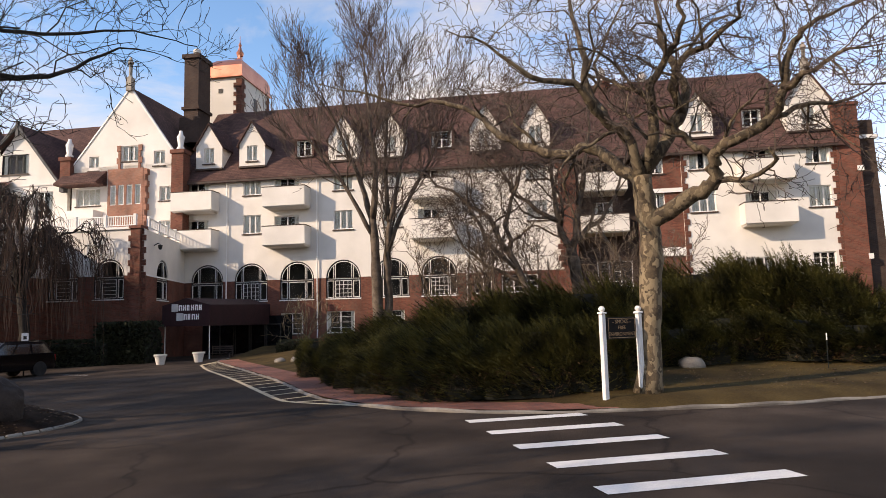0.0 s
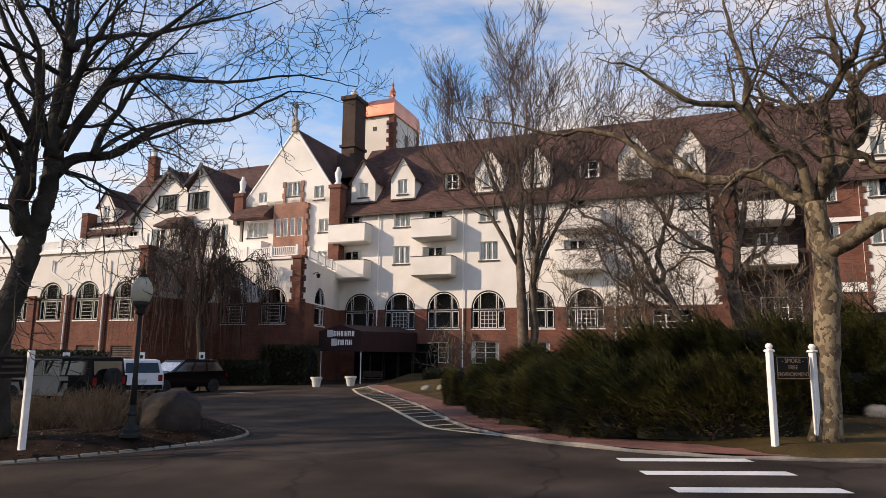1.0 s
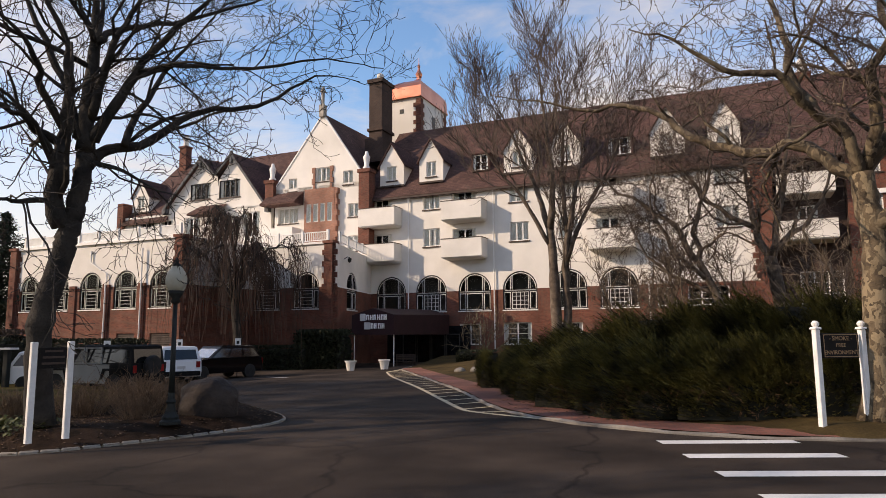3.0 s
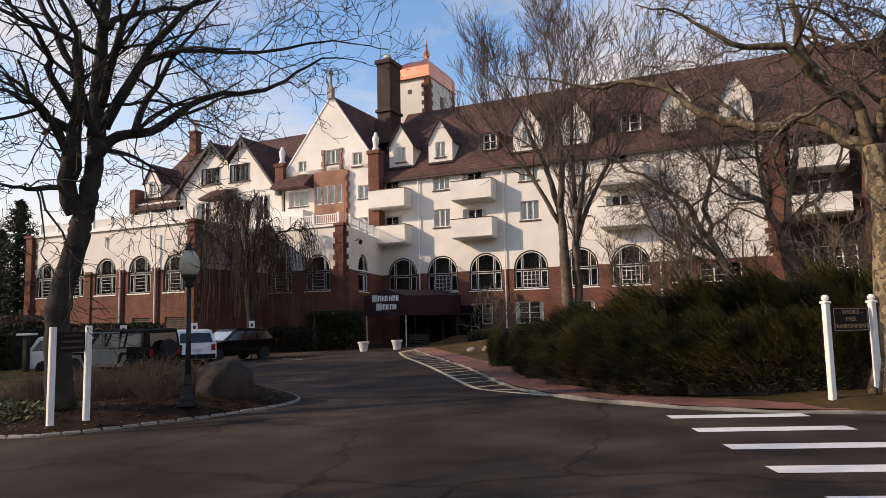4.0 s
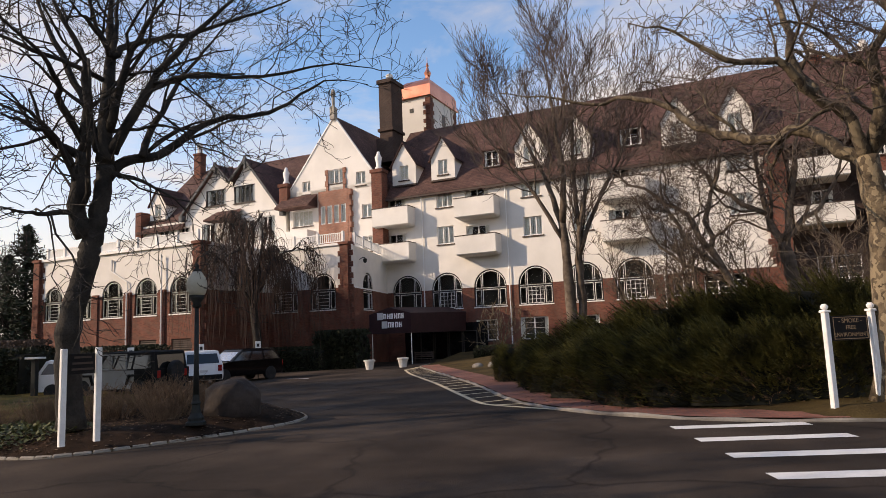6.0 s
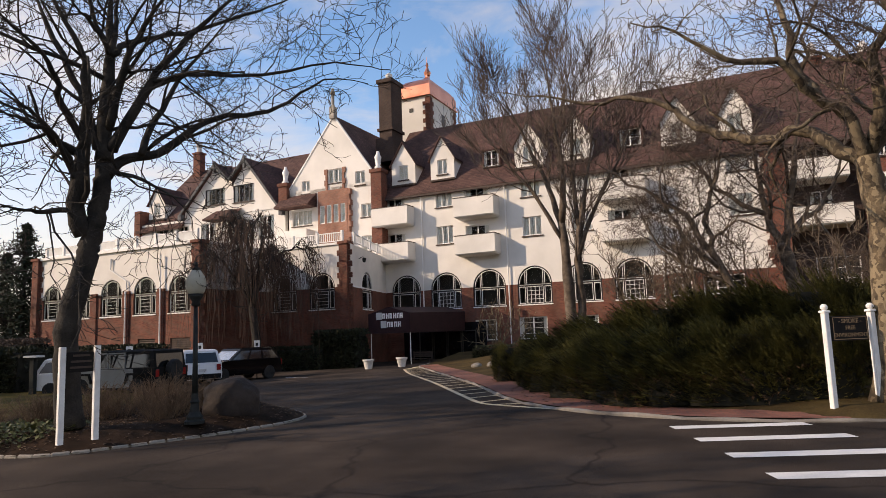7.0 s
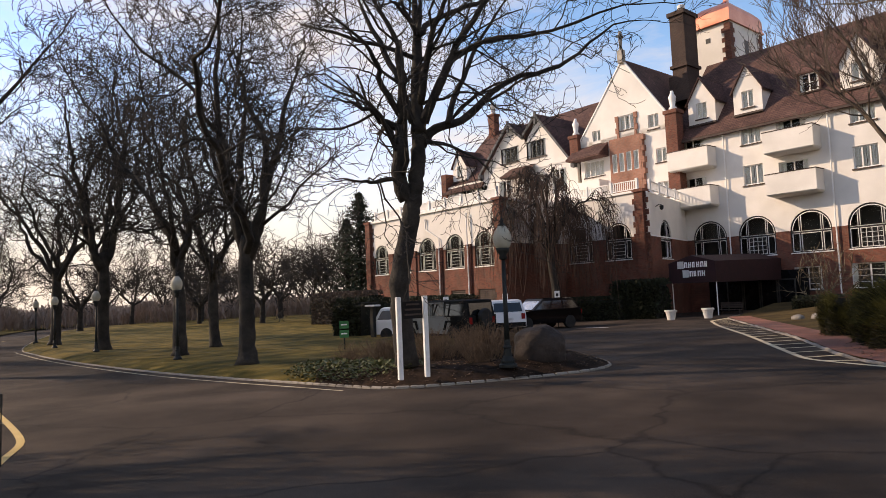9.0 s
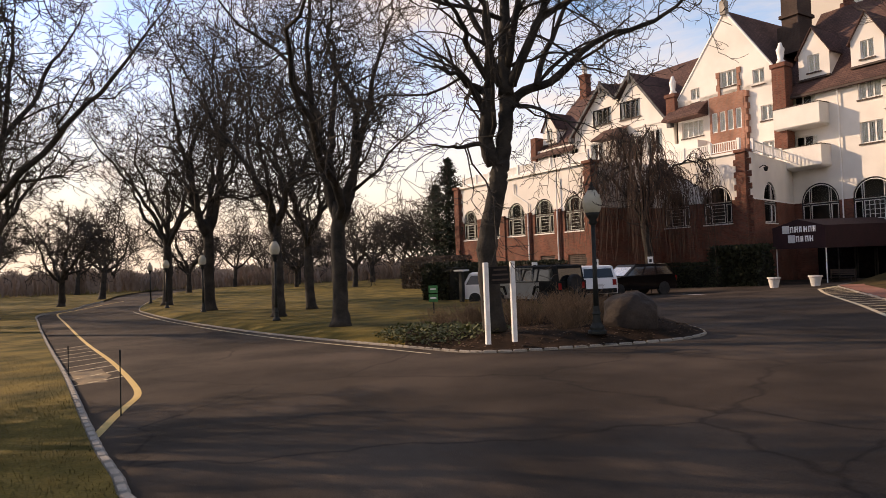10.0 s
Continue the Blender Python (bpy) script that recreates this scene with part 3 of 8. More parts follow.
def casement(x0, x1, z0, z1, y=0.0, lights=3, parent=hotel, curtain=1.0, sill=True, rows=1, frame=TRIM_WHITE):
    """A casement window of some lights, set back in its hole, with a room box painted dark behind."""
    w, h = round(x1 - x0, 2), round(z1 - z0, 2)
    e = 0.03

    def surround():
        s = Shape()
        a = [(0, 0), (w, 0), (w, h), (0, h)]
        b = [(e, e), (w - e, e), (w - e, h - e), (e, h - e)]
        for yy in (0.085, 0.17):
            s.v += [(u, yy, v) for u, v in a] + [(u, yy, v) for u, v in b]
        for i in range(4):
            k = (i + 1) % 4
            s.f += [(i, k, 4 + k, 4 + i), (4 + i, 4 + k, 12 + k, 12 + i), (8 + k, 8 + i, 12 + i, 12 + k)]
        return s.mesh("window", frame)
    win = part("window", shared(("win", w, h, frame.name), surround), None, parent, at=(x0, y, z0))
    lw, lh = (w - 2 * e) / lights, h - 2 * e

    def sash():
        s = Shape()
        r = 0.045
        s.v = [(u, yy, v) for yy in (0.10, 0.14) for q in (0.002, r) for u, v in ((q, q), (lw - q, q), (lw - q, lh - q), (q, lh - q))]
        for i in range(4):
            k = (i + 1) % 4
            s.f += [(i, k, 4 + k, 4 + i), (4 + i, 4 + k, 12 + k, 12 + i)]
        for j in range(1, rows):
            z = lh * j / rows
            s.box(r - 0.01, lw - r + 0.01, 0.105, 0.135, z - 0.013, z + 0.013)
        return s.mesh("sash", frame)
    for i in range(lights):
        at = (e + lw * i, 0, e)
        part("sash", shared(("sash", round(lw, 3), lh, rows, frame.name), sash), None, win, at=at)
        part("pane", shared(("pane", round(lw, 3), lh), lambda: rect(0.04, lw - 0.04, 0.125, 0.04, lh - 0.04).mesh("pane", GLASS)), None, win, at=at)
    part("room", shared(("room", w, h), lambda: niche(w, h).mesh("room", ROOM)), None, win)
    if curtain > 0:
        c = round(curtain, 2)
        part("curtain", shared(("curtain", w, h, c), lambda: drape(w, h, c).mesh("curtain", CURTAIN)), None, win, "pale closed curtain")
    if sill:
        part("sill", shared(("sill", w), lambda: slab(-0.10, w + 0.10, -0.10, 0.08, -0.11, -0.01).mesh("sill", TIMBER)), None, win)
    return win


def rect(x0, x1, y, z0, z1):
    s = Shape()
    s.poly([(x0, y, z0), (x1, y, z0), (x1, y, z1), (x0, y, z1)])
    return s


def slab(*q):
    s = Shape()
    s.box(*q)
    return s


def niche(w, h):
    """The space behind a window, its dimness put into the colour: five sides."""
    s = Shape()
    a, b, c, d, y0, y1 = 0.0, w, 0.0, h, 0.16, 1.3
    s.poly([(a, y1, c), (b, y1, c), (b, y1, d), (a, y1, d)])
    s.poly([(a, y0, c), (a, y1, c), (a, y1, d), (a, y0, d)])
    s.poly([(b, y1, c), (b, y0, c), (b, y0, d), (b, y1, d)])
    s.poly([(a, y0, d), (a, y1, d), (b, y1, d), (b, y0, d)])
    s.poly([(a, y1, c), (a, y0, c), (b, y0, c), (b, y1, c)])
    return s


def drape(w, h, share):
    """Two folded curtains, together covering that share of the window."""
    s = Shape()
    for x0, x1 in ((0.0, w * share / 2), (w * (1 - share / 2), w)):
        n = max(4, int((x1 - x0) / 0.05))
        for i in range(n):
            xa, xb = x0 + (x1 - x0) * i / n, x0 + (x1 - x0) * (i + 1) / n
            ya, yb = 0.15 + 0.025 * (i % 2), 0.15 + 0.025 * ((i + 1) % 2)
            s.poly([(xa, ya, 0.02), (xb, yb, 0.02), (xb, yb, h - 0.02), (xa, ya, h - 0.02)])
    return s


def arched(x0, x1, z0, spring, y=0.0, parent=hotel, grid=(3, 3), sides=True, curtain=0.0, blind=0.0, white=TRIM_WHITE):
    """A round-headed window: dark arched frame and transom, white sashes below, dark lights above."""
    w, r, h = round(x1 - x0, 2), (x1 - x0) / 2, spring - z0
    tr = h - 0.22

    def dark():
        s = Shape()
        t = 0.10
        outer = [(0, 0), (0, h)] + [(r - r * math.cos(math.pi * k / 16), h + r * math.sin(math.pi * k / 16)) for k in range(1, 16)] + [(w, h), (w, 0)]
        q = r - t
        inner = [(t, 0), (t, h)] + [(r - q * math.cos(math.pi * k / 16), h + q * math.sin(math.pi * k / 16)) for k in range(1, 16)] + [(w - t, h), (w - t, 0)]
        n = len(outer)
        s.v = [(u, yy, v) for yy in (0.08, 0.17) for ring in (outer, inner) for u, v in ring]
        for i in range(n - 1):
            s.f += [(i + 1, i, n + i, n + i + 1), (n + i + 1, n + i, 3 * n + i, 3 * n + i + 1)]
        return s.mesh("window", FRAME_DARK)

    def sash(a, b, gx, gz_):
        s = Shape()
        k = 0.036
        z0_, z1_ = 0.07, tr
        s.v = [(u, yy, v) for yy in (0.06, 0.11) for q in (0.0, k) for u, v in ((q, z0_ + q), (b - a - q, z0_ + q), (b - a - q, z1_ - q), (q, z1_ - q))]
        for i in range(4):
            m = (i + 1) % 4
            s.f += [(i, m, 4 + m, 4 + i), (4 + i, 4 + m, 12 + m, 12 + i)]
        for i in range(1, gx):
            x = (b - a) * i / gx
            s.box(x - 0.014, x + 0.014, 0.064, 0.10, z0_ + k, z1_ - k)
        for i in range(1, gz_):
            z = z0_ + (z1_ - z0_) * i / gz_
            s.box(k, b - a - k, 0.066, 0.098, z - 0.014, z + 0.014)
        return s.mesh("sash", white)

    def bead():
        s = Shape()
        n = 17
        for q in (r - 0.155, r - 0.105):
            s.v += [(r - q * math.cos(math.pi * k / 16), 0.07, h + q * math.sin(math.pi * k / 16)) for k in range(n)]
        s.f = [(n + k, n + k + 1, k + 1, k) for k in range(n - 1)]
        for x in ((0.24 * w, 0.76 * w) if sides else (0.665 * w,)):
            for o in (-0.085, 0.05):
                s.box(x + o, x + o + 0.035, 0.066, 0.10, tr + 0.12, h + math.sqrt(max(0.01, (r - 0.13) ** 2 - (x + o - r) ** 2)))
        s.box(0.12, w - 0.12, 0.066, 0.10, tr + 0.122, tr + 0.16)
        return s.mesh("bead", white)

    def pane():
        s = Shape()
        s.poly([(w, 0.12, 0), (w, 0.12, h)] + [(r + r * math.cos(math.pi * k / 16), 0.12, h + r * math.sin(math.pi * k / 16)) for k in range(1, 16)] + [(0, 0.12, h), (0, 0.12, 0)])
        return s.mesh("pane", GLASS)
    key = (w, round(h, 2), grid, sides, white.name)
    win = part("window", shared(("arch_dark", *key), dark), None, parent, at=(x0, y, z0))
    part("transom", shared(("transom", *key), lambda: slab(0.10, w - 0.10, 0.07, 0.16, tr, tr + 0.12).mesh("transom", FRAME_DARK)), None, win)
    part("bottom_rail", shared(("brail", *key), lambda: slab(0.10, w - 0.10, 0.08, 0.16, 0.0, 0.07).mesh("bottom_rail", FRAME_DARK)), None, win)
    part("bead", shared(("bead", *key), bead), None, win, "thin white bead")
    bays = [(0.10, 0.24 * w - 0.05, 1, 1), (0.24 * w + 0.05, 0.76 * w - 0.05, *grid), (0.76 * w + 0.05, w - 0.10, 1, 1)] if sides else [(0.10, 0.64 * w, 1, 1), (0.69 * w, w - 0.10, 1, 1)]
    for a, b, gx, gz_ in bays:
        part("sash", shared(("asash", *key, round(a, 2)), lambda: sash(a, b, gx, gz_)), None, win, "white sash", at=(a, 0, 0))
    for x in ((0.24 * w, 0.76 * w) if sides else (r,)):
        part("mullion", shared(("mullion", *key), lambda: slab(-0.05, 0.05, 0.075, 0.16, 0.07, h + math.sqrt(max(0.01, (r - 0.1) ** 2 - (x - r) ** 2))).mesh("mullion", FRAME_DARK)), None, win, at=(x, 0, 0))
    part("pane", shared(("arch_pane", *key), pane), None, win)
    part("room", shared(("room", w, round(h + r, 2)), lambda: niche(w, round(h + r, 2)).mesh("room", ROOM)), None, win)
    if blind:
        part("blind", shared(("blind", w, round(h, 2), blind), lambda: slats(w, tr, blind).mesh("blind", CURTAIN)), None, win, "pale slatted blind")
    part("sill", shared(("asill", w), lambda: slab(-0.03, w + 0.03, -0.07, 0.08, -0.08, -0.004).mesh("sill", TRIM_WHITE)), None, win)
    return win


def slats(w, h, share):
    s = Shape()
    n = int(h * share / 0.16)
    for i in range(n):
        z = 0.12 + i * 0.16
        s.poly([(0.3 * w, 0.22, z), (0.7 * w, 0.22, z), (0.7 * w, 0.26, z + 0.11), (0.3 * w, 0.26, z + 0.11)])
    return s


def balcony(x0, x1, z0, z1, proj=1.3, y=0.0, door=None):
    """A solid white balcony with a dark cap rail, and the dark door behind it."""
    s = Shape()
    t = 0.14
    s.box(x0, x1, y - proj, y - proj + t, z0 + 0.1, z1)
    s.box(x0, x0 + t, y - proj + t, y, z0 + 0.1, z1)
    s.box(x1 - t, x1, y - proj + t, y, z0 + 0.1, z1)
    s.box(x0 + t, x1 - t, y - proj + t, y, z0 + 0.1, z0 + 0.28)
    k = len(s.v)
    s.v += [(x0, y - proj, z0 + 0.1), (x1, y - proj, z0 + 0.1), (x1, y, z0 + 0.1), (x0, y, z0 + 0.1),
            (x0 + 0.12, y - proj + 0.12, z0), (x1 - 0.12, y - proj + 0.12, z0), (x1 - 0.12, y, z0 - 0.06), (x0 + 0.12, y, z0 - 0.06)]
    s.f += [(k + 7, k + 6, k + 5, k + 4), (k, k + 4, k + 5, k + 1), (k + 1, k + 5, k + 6, k + 2), (k + 3, k + 7, k + 4, k)]
    ob = part("balcony", s, STUCCO, hotel)
    c = Shape()
    c.box(x0 - 0.03, x1 + 0.03, y - proj - 0.03, y - proj + t + 0.03, z1 + 0.003, z1 + 0.06)
    c.box(x0 - 0.03, x0 + t + 0.03, y - proj + t + 0.03, y, z1 + 0.003, z1 + 0.06)
    c.box(x1 - t - 0.03, x1 + 0.03, y - proj + t + 0.03, y, z1 + 0.003, z1 + 0.06)
    part("cap_rail", c, TIMBER, ob, "dark cap rail")
    return ob


LOW, UP, TALL = (8.70, 10.15), (11.72, 13.00), 2.1
# windows of the two upper storeys of the long front
COLUMNS = [(-23.05, -21.60), (-15.75, -14.25), (-11.95, -10.45), (-1.15, 0.35)]
RIGHT_COLUMNS = [(10.25, 11.90), (17.95, 19.40)]
BALCONIES = [(-28.4, -25.05), (-20.95, -17.6), (-9.6, -6.35), (13.4, 16.75)]
holes = [(a, b, *lv) for a, b in COLUMNS + RIGHT_COLUMNS for lv in (LOW, UP)]
doors = [(x1 - 2.9, x1 - 0.9, z, z + 2.15) for x0, x1 in BALCONIES for z in (7.8, 10.75)]
ARCHES = [(-27.35, -24.65), (-23.75, -21.05), (-20.05, -17.35), (-16.4, -13.7), (-12.7, -10.0), (-9.1, -6.4)]
SMALL_ARCH = [(-5.2, -3.9), (-3.2, -0.6)]
ground_win = [(-20.0, -18.2, 0.9, 2.5), (-16.4, -14.2, 0.9, 2.55), (-12.4, -10.4, 0.9, 2.5), (-9.0, -6.8, 0.9, 2.5)]

white_holes = [h for h in holes if h[1] < 2] + [d for d in doors if d[1] < 2]
wall("wall", -28.4, 1.3, IMPOST, EAVE, STUCCO, white_holes, [(a, b, IMPOST, IMPOST) for a, b in ARCHES])
wall("wall", -28.4, 1.3, -1.2, IMPOST, BRICK, ground_win + [(a, b, 3.5, IMPOST) for a, b in ARCHES] + [(a, b, 3.5, IMPOST - 0.25) for a, b in SMALL_ARCH], y=-0.02, thick=0.4)
wall("wall", 9.7, 19.9, 3.0, EAVE, STUCCO, [h for h in holes if h[0] > 5] + [d for d in doors if d[0] > 5] + [(17.9, 19.35, 4.05, 5.6), (13.6, 15.4, 3.4, 5.4)])
wall("wall", 9.7, 19.9, -1.2, 3.0, BRICK, y=-0.02, thick=0.4)
for a, b in COLUMNS + RIGHT_COLUMNS:
    for i, lv in enumerate((LOW, UP)):
        casement(a, b, *lv, y=0.02, lights=3, curtain=0.98 if (int(a * 7) + i) % 3 else 0.8)
casement(17.9, 19.35, 4.05, 5.6, y=0.02, curtain=0.0, rows=4, lights=3)
casement(13.6, 15.4, 3.4, 5.4, y=0.02, curtain=0.5)
for x0, x1, z0, z1 in doors:
    casement(x0, x1, z0, z1, y=0.06, lights=2, curtain=0.45, sill=False)
for x0, x1 in BALCONIES:
    balcony(x0, x1, 10.45, 11.98)
    balcony(x0, x1, 7.5, 9.0)
for i, (a, b) in enumerate(ARCHES):
    arched(a, b, 3.5, IMPOST, grid=(4, 4) if i in (1, 3, 5) else (1, 1), blind=0.0)
for a, b in SMALL_ARCH:
    casement(a, b, 3.5, IMPOST - 0.25, lights=2 if b - a < 2 else 3, curtain=0.0, rows=3)
for x0, x1, z0, z1 in ground_win:
    casement(x0, x1, z0, z1, lights=2, rows=4, curtain=0.3)

# brick section between the white ones, with recessed balconies and quoined edges
wall("wall", 1.3, 2.35, -1.2, EAVE + 0.2, BRICK, y=-0.25, thick=0.5)
# recess walls and sides use the dark brick: their shade is in the colour
wall("wall", 2.35, 6.6, -1.2, EAVE, BRICK_DARK_SHADED, [(3.7, 5.0, 7.8, 9.95), (3.7, 5.0, 10.75, 12.9), (3.7, 6.2, 3.4, 5.6)], y=1.2)
wall("wall", 6.6, 9.7, -1.2, EAVE, BRICK, [(7.4, 8.5, 8.6, 10.2), (7.4, 8.5, 11.6, 13.0)], y=0.1)
for z in (7.8, 10.75):
    casement(3.7, 5.0, z, z + 2.15, y=1.25, lights=2, curtain=0.4, sill=False)
casement(3.7, 6.2, 3.4, 5.6, y=1.25, lights=3, rows=3, curtain=0.0)
part("recess_side", slab(6.62, 6.9, 0.46, 1.6, -1.2, EAVE), BRICK_DARK_SHADED, hotel)
part("recess_side", slab(2.05, 2.33, 0.26, 1.6, -1.2, EAVE), BRICK_DARK_SHADED, hotel)
for z0, z1 in ((8.6, 10.2), (11.6, 13.0)):
    casement(7.4, 8.5, z0, z1, y=0.12, lights=2, curtain=0.7)
balcony(2.6, 5.9, 10.4, 11.8, proj=1.9, y=1.2)
balcony(2.6, 5.9, 7.45, 8.75, proj=1.9, y=1.2)
part("stone_band", slab(7.9, 9.75, -0.05, 0.1, 5.7, 6.3), TRIM_WHITE, hotel, "white stone tablet")
part("stone_band", slab(7.6, 9.75, -0.05, 0.1, 10.2, 10.5), TRIM_WHITE, hotel, "white stone band")


def quoins(x, side, z0, z1, y, mat):
    """Long and short blocks down an edge."""
    z, i = z0, 0
    while z < z1 - 0.3:
        w = 0.38 if i % 2 else 0.2
        part("quoin", shared(("quoin", w, side), lambda: slab(min(0, side * w), max(0, side * w), 0, 0.06, 0.0, 0.40).mesh("quoin", mat)), None, hotel, at=(x, y, z))
        z, i = z + 0.42, i + 1


quoins(1.3, -1, 5.2, 13.2, -0.30, BRICK)
quoins(19.9, -1, 3.2, 13.2, -0.06, BRICK)
quoins(9.7, 1, 3.2, 13.2, -0.06, BRICK)

# right-hand end: brick corner, buttress and end wall
part("end_wall", slab(19.9, 21.4, -0.1, 13.0, -1.2, 15.6), BRICK, hotel)
part("end_cap", slab(19.8, 21.5, -0.2, 1.4, 15.6, 15.8), BRICK, hotel)
# buttress in dark brick: the shade of a turned-away face is painted in
end = Shape()
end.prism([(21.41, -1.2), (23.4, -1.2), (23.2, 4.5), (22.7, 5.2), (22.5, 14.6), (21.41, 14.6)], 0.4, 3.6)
part("buttress", end, BRICK_DARK_SHADED, hotel, "brick buttress darkened for its shaded side")
for q in ((21.45, 22.75, 0.3, 3.7, 13.3, 13.55), (21.1, 21.5, -0.16, 0.3, 11.0, 11.35), (21.3, 21.6, -0.14, 0.3, 5.0, 5.35)):
    part("stone_cap", slab(*q), TRIM_WHITE, hotel, "white stone cap on the brick end")

# roof of the long range
ry = RIDGE_Y


def gable_roof(name, x0, x1, eave, ridge, y0, ym, y1, over=0.35, thick=0.25, mat=SHINGLE, hip0=0.0, hip1=0.0):
    """Two slopes along x with a ridge at ym; hips at the ends."""
    s = Shape()
    k = (ridge - eave) / (ym - y0)
    a0, a1 = (x0, y0 - over, eave - over * k), (x1, y0 - over, eave - over * k)
    r0, r1 = (x0 + hip0, ym, ridge), (x1 - hip1, ym, ridge)
    b0, b1 = (x0, y1 + over, eave - over * k), (x1, y1 + over, eave - over * k)
    s.poly([a0, a1, r1, r0])
    s.poly([b1, b0, r0, r1])
    s.poly([a0, r0, b0])
    s.poly([a1, b1, r1])
    s.poly([a0, b0, b1, a1])
    s.box(x0, x1, y0 - over, y0 - over + 0.12, eave - over * k - thick, eave - over * k - 0.003)
    return part(name, s, mat, hotel)


gable_roof("roof", -28.6, 20.4, EAVE, RIDGE, 0.0, ry, 13.0, hip1=3.0)
gable_roof("roof", -56.6, -50.2, EAVE - 0.1, RIDGE - 0.2, -0.5, ry - 0.4, 13.0, hip0=1.0)
gable_roof("roof", -50.19, -37.9, EAVE - 0.1, RIDGE - 0.4, -0.36, ry - 0.4, 13.0, over=0.0)
gable_roof("roof", -38.0, -28.5, EAVE - 0.1, RIDGE - 0.4, 3.0, ry + 1, 13.0)
part("gutter", slab(-28.4, 19.9, -0.40, -0.28, EAVE - 0.62, EAVE - 0.48), TIMBER, hotel)


def roof_y(z):
    """Depth at which the front slope has that height."""
    return (z - EAVE) / (RIDGE - EAVE) * RIDGE_Y


def dormer(x0, x1, z0, apex, y, win=True, mat=STUCCO, deep=None):
    """A gabled dormer: white front, cheeks and a small roof running back into the slope."""
    mx, shoulder = (x0 + x1) / 2, z0 + (apex - z0) * 0.50
    front = Shape()
    wx, wz = 0.44, z0 + 0.42
    hole = [(mx - wx, wz), (mx + wx, wz), (mx + wx, wz + 1.25), (mx - wx, wz + 1.25)]
    front.poly([(x0, y, z0), (mx - wx, y, z0), (mx - wx, y, shoulder + 0.3), (x0, y, shoulder)])
    front.poly([(mx + wx, y, z0), (x1, y, z0), (x1, y, shoulder), (mx + wx, y, shoulder + 0.3)])
    front.poly([(mx - wx, y, z0), (mx + wx, y, z0), (mx + wx, y, wz), (mx - wx, y, wz)])
    front.poly([(x0, y, shoulder), (mx - wx, y, shoulder + 0.3), (mx - wx, y, wz + 1.25), (mx + wx, y, wz + 1.25), (mx + wx, y, shoulder + 0.3), (x1, y, shoulder), (mx, y, apex)])
    for p, q in zip(hole, hole[1:] + hole[:1]):
        front.poly([(p[0], y, p[1]), (p[0], y + 0.2, p[1]), (q[0], y + 0.2, q[1]), (q[0], y, q[1])])
    back = roof_y(apex) + 0.4 if deep is None else deep
    low = max(y + 0.3, roof_y(z0))
    mid = max(y + 0.5, roof_y(shoulder))
    for x in (x0, x1):
        front.poly([(x, y, z0), (x, low, z0), (x, mid + 0.3, shoulder), (x, y, shoulder)])
    d = part("dormer", front, mat, hotel)
    rf = Shape()
    o = 0.16
    k = (apex - shoulder) / (mx - x0)
    for sx, ex in ((-1, x0 - o), (1, x1 + o)):
        ez = shoulder - o * k
        for lift in (0.0, 0.10):
            rf.poly([(ex, y - 0.2, ez + lift), (mx, y - 0.2, apex + lift), (mx, back, apex + lift), (ex, mid + 0.3, ez + lift)])
        rf.poly([(ex, y - 0.2, ez), (mx, y - 0.2, apex), (mx, y - 0.2, apex + 0.10), (ex, y - 0.2, ez + 0.10)])
    part("dormer_roof", rf, SHINGLE, d)
    if win:
        casement(mx - wx, mx + wx, wz, wz + 1.25, y=y, lights=2, parent=d, curtain=0.96)
    part("sill_board", slab(x0 - 0.05, x1 + 0.05, y - 0.12, y - 0.005, z0 - 0.12, z0 + 0.02), TIMBER, d)
    return d


for a, b in ((-27.35, -25.1), (-23.65, -21.5), (-16.3, -14.0), (-12.6, -10.3), (-5.25, -2.95), (-1.4, 0.7), (10.05, 12.15), (17.1, 19.95)):
    dormer(a, b, 14.15, 17.75 if b < 9 else (17.5 if b < 15 else 18.6), 0.5)


fin = Shape()
fin.block(18.30, 18.75, 0.25, 0.65, 18.3, 19.2)
fin.lathe([(0.20, 19.2), (0.12, 19.4), (0.14, 20.0), (0.22, 20.1), (0.08, 20.5)], 10, (18.525, 0.45, 0))
part("gable_finial", fin, KERB, hotel, "grey stone finial on the end gable")


def shed_dormer(x0, x1, z0, z1):
    """A small flat-headed dormer window in the slope."""
    s = Shape()
    y0 = roof_y(z0) - 0.15
    s.box(x0 - 0.14, x0 - 0.005, y0, roof_y(z1) + 0.4, z0 - 0.1, z1)
    s.box(x1 + 0.005, x1 + 0.14, y0, roof_y(z1) + 0.4, z0 - 0.1, z1)
    s.box(x0 - 0.22, x1 + 0.22, y0 - 0.12, roof_y(z1) + 0.9, z1 + 0.004, z1 + 0.12)
    d = part("dormer", s, SHINGLE, hotel)
    casement(x0, x1, z0, z1, y=y0, lights=2, rows=2, parent=d, curtain=0.3)
    return d


for a, b in ((-19.1, -17.85), (-8.3, -6.7), (14.3, 15.6)):
    shed_dormer(a, b, 14.8, 16.1)

# chimneys
chimney = Shape()
chimney.box(-29.7, -28.4, 2.6, 4.6, 17.0, 24.4)
ch = part("chimney", chimney, BRICK_DARK_SHADED, hotel, "tall dark brick chimney")
part("chimney_base", slab(-29.95, -28.15, 2.35, 4.85, 17.0, 19.2), BRICK_DARK_SHADED, ch)
part("chimney_band", slab(-29.85, -28.25, 2.45, 4.75, 19.9, 20.15), BRICK_DARK_SHADED, ch)
part("chimney_cap", slab(-29.85, -28.25, 2.45, 4.75, 24.4, 24.75), BRICK_DARK_SHADED, ch)
pot = Shape()
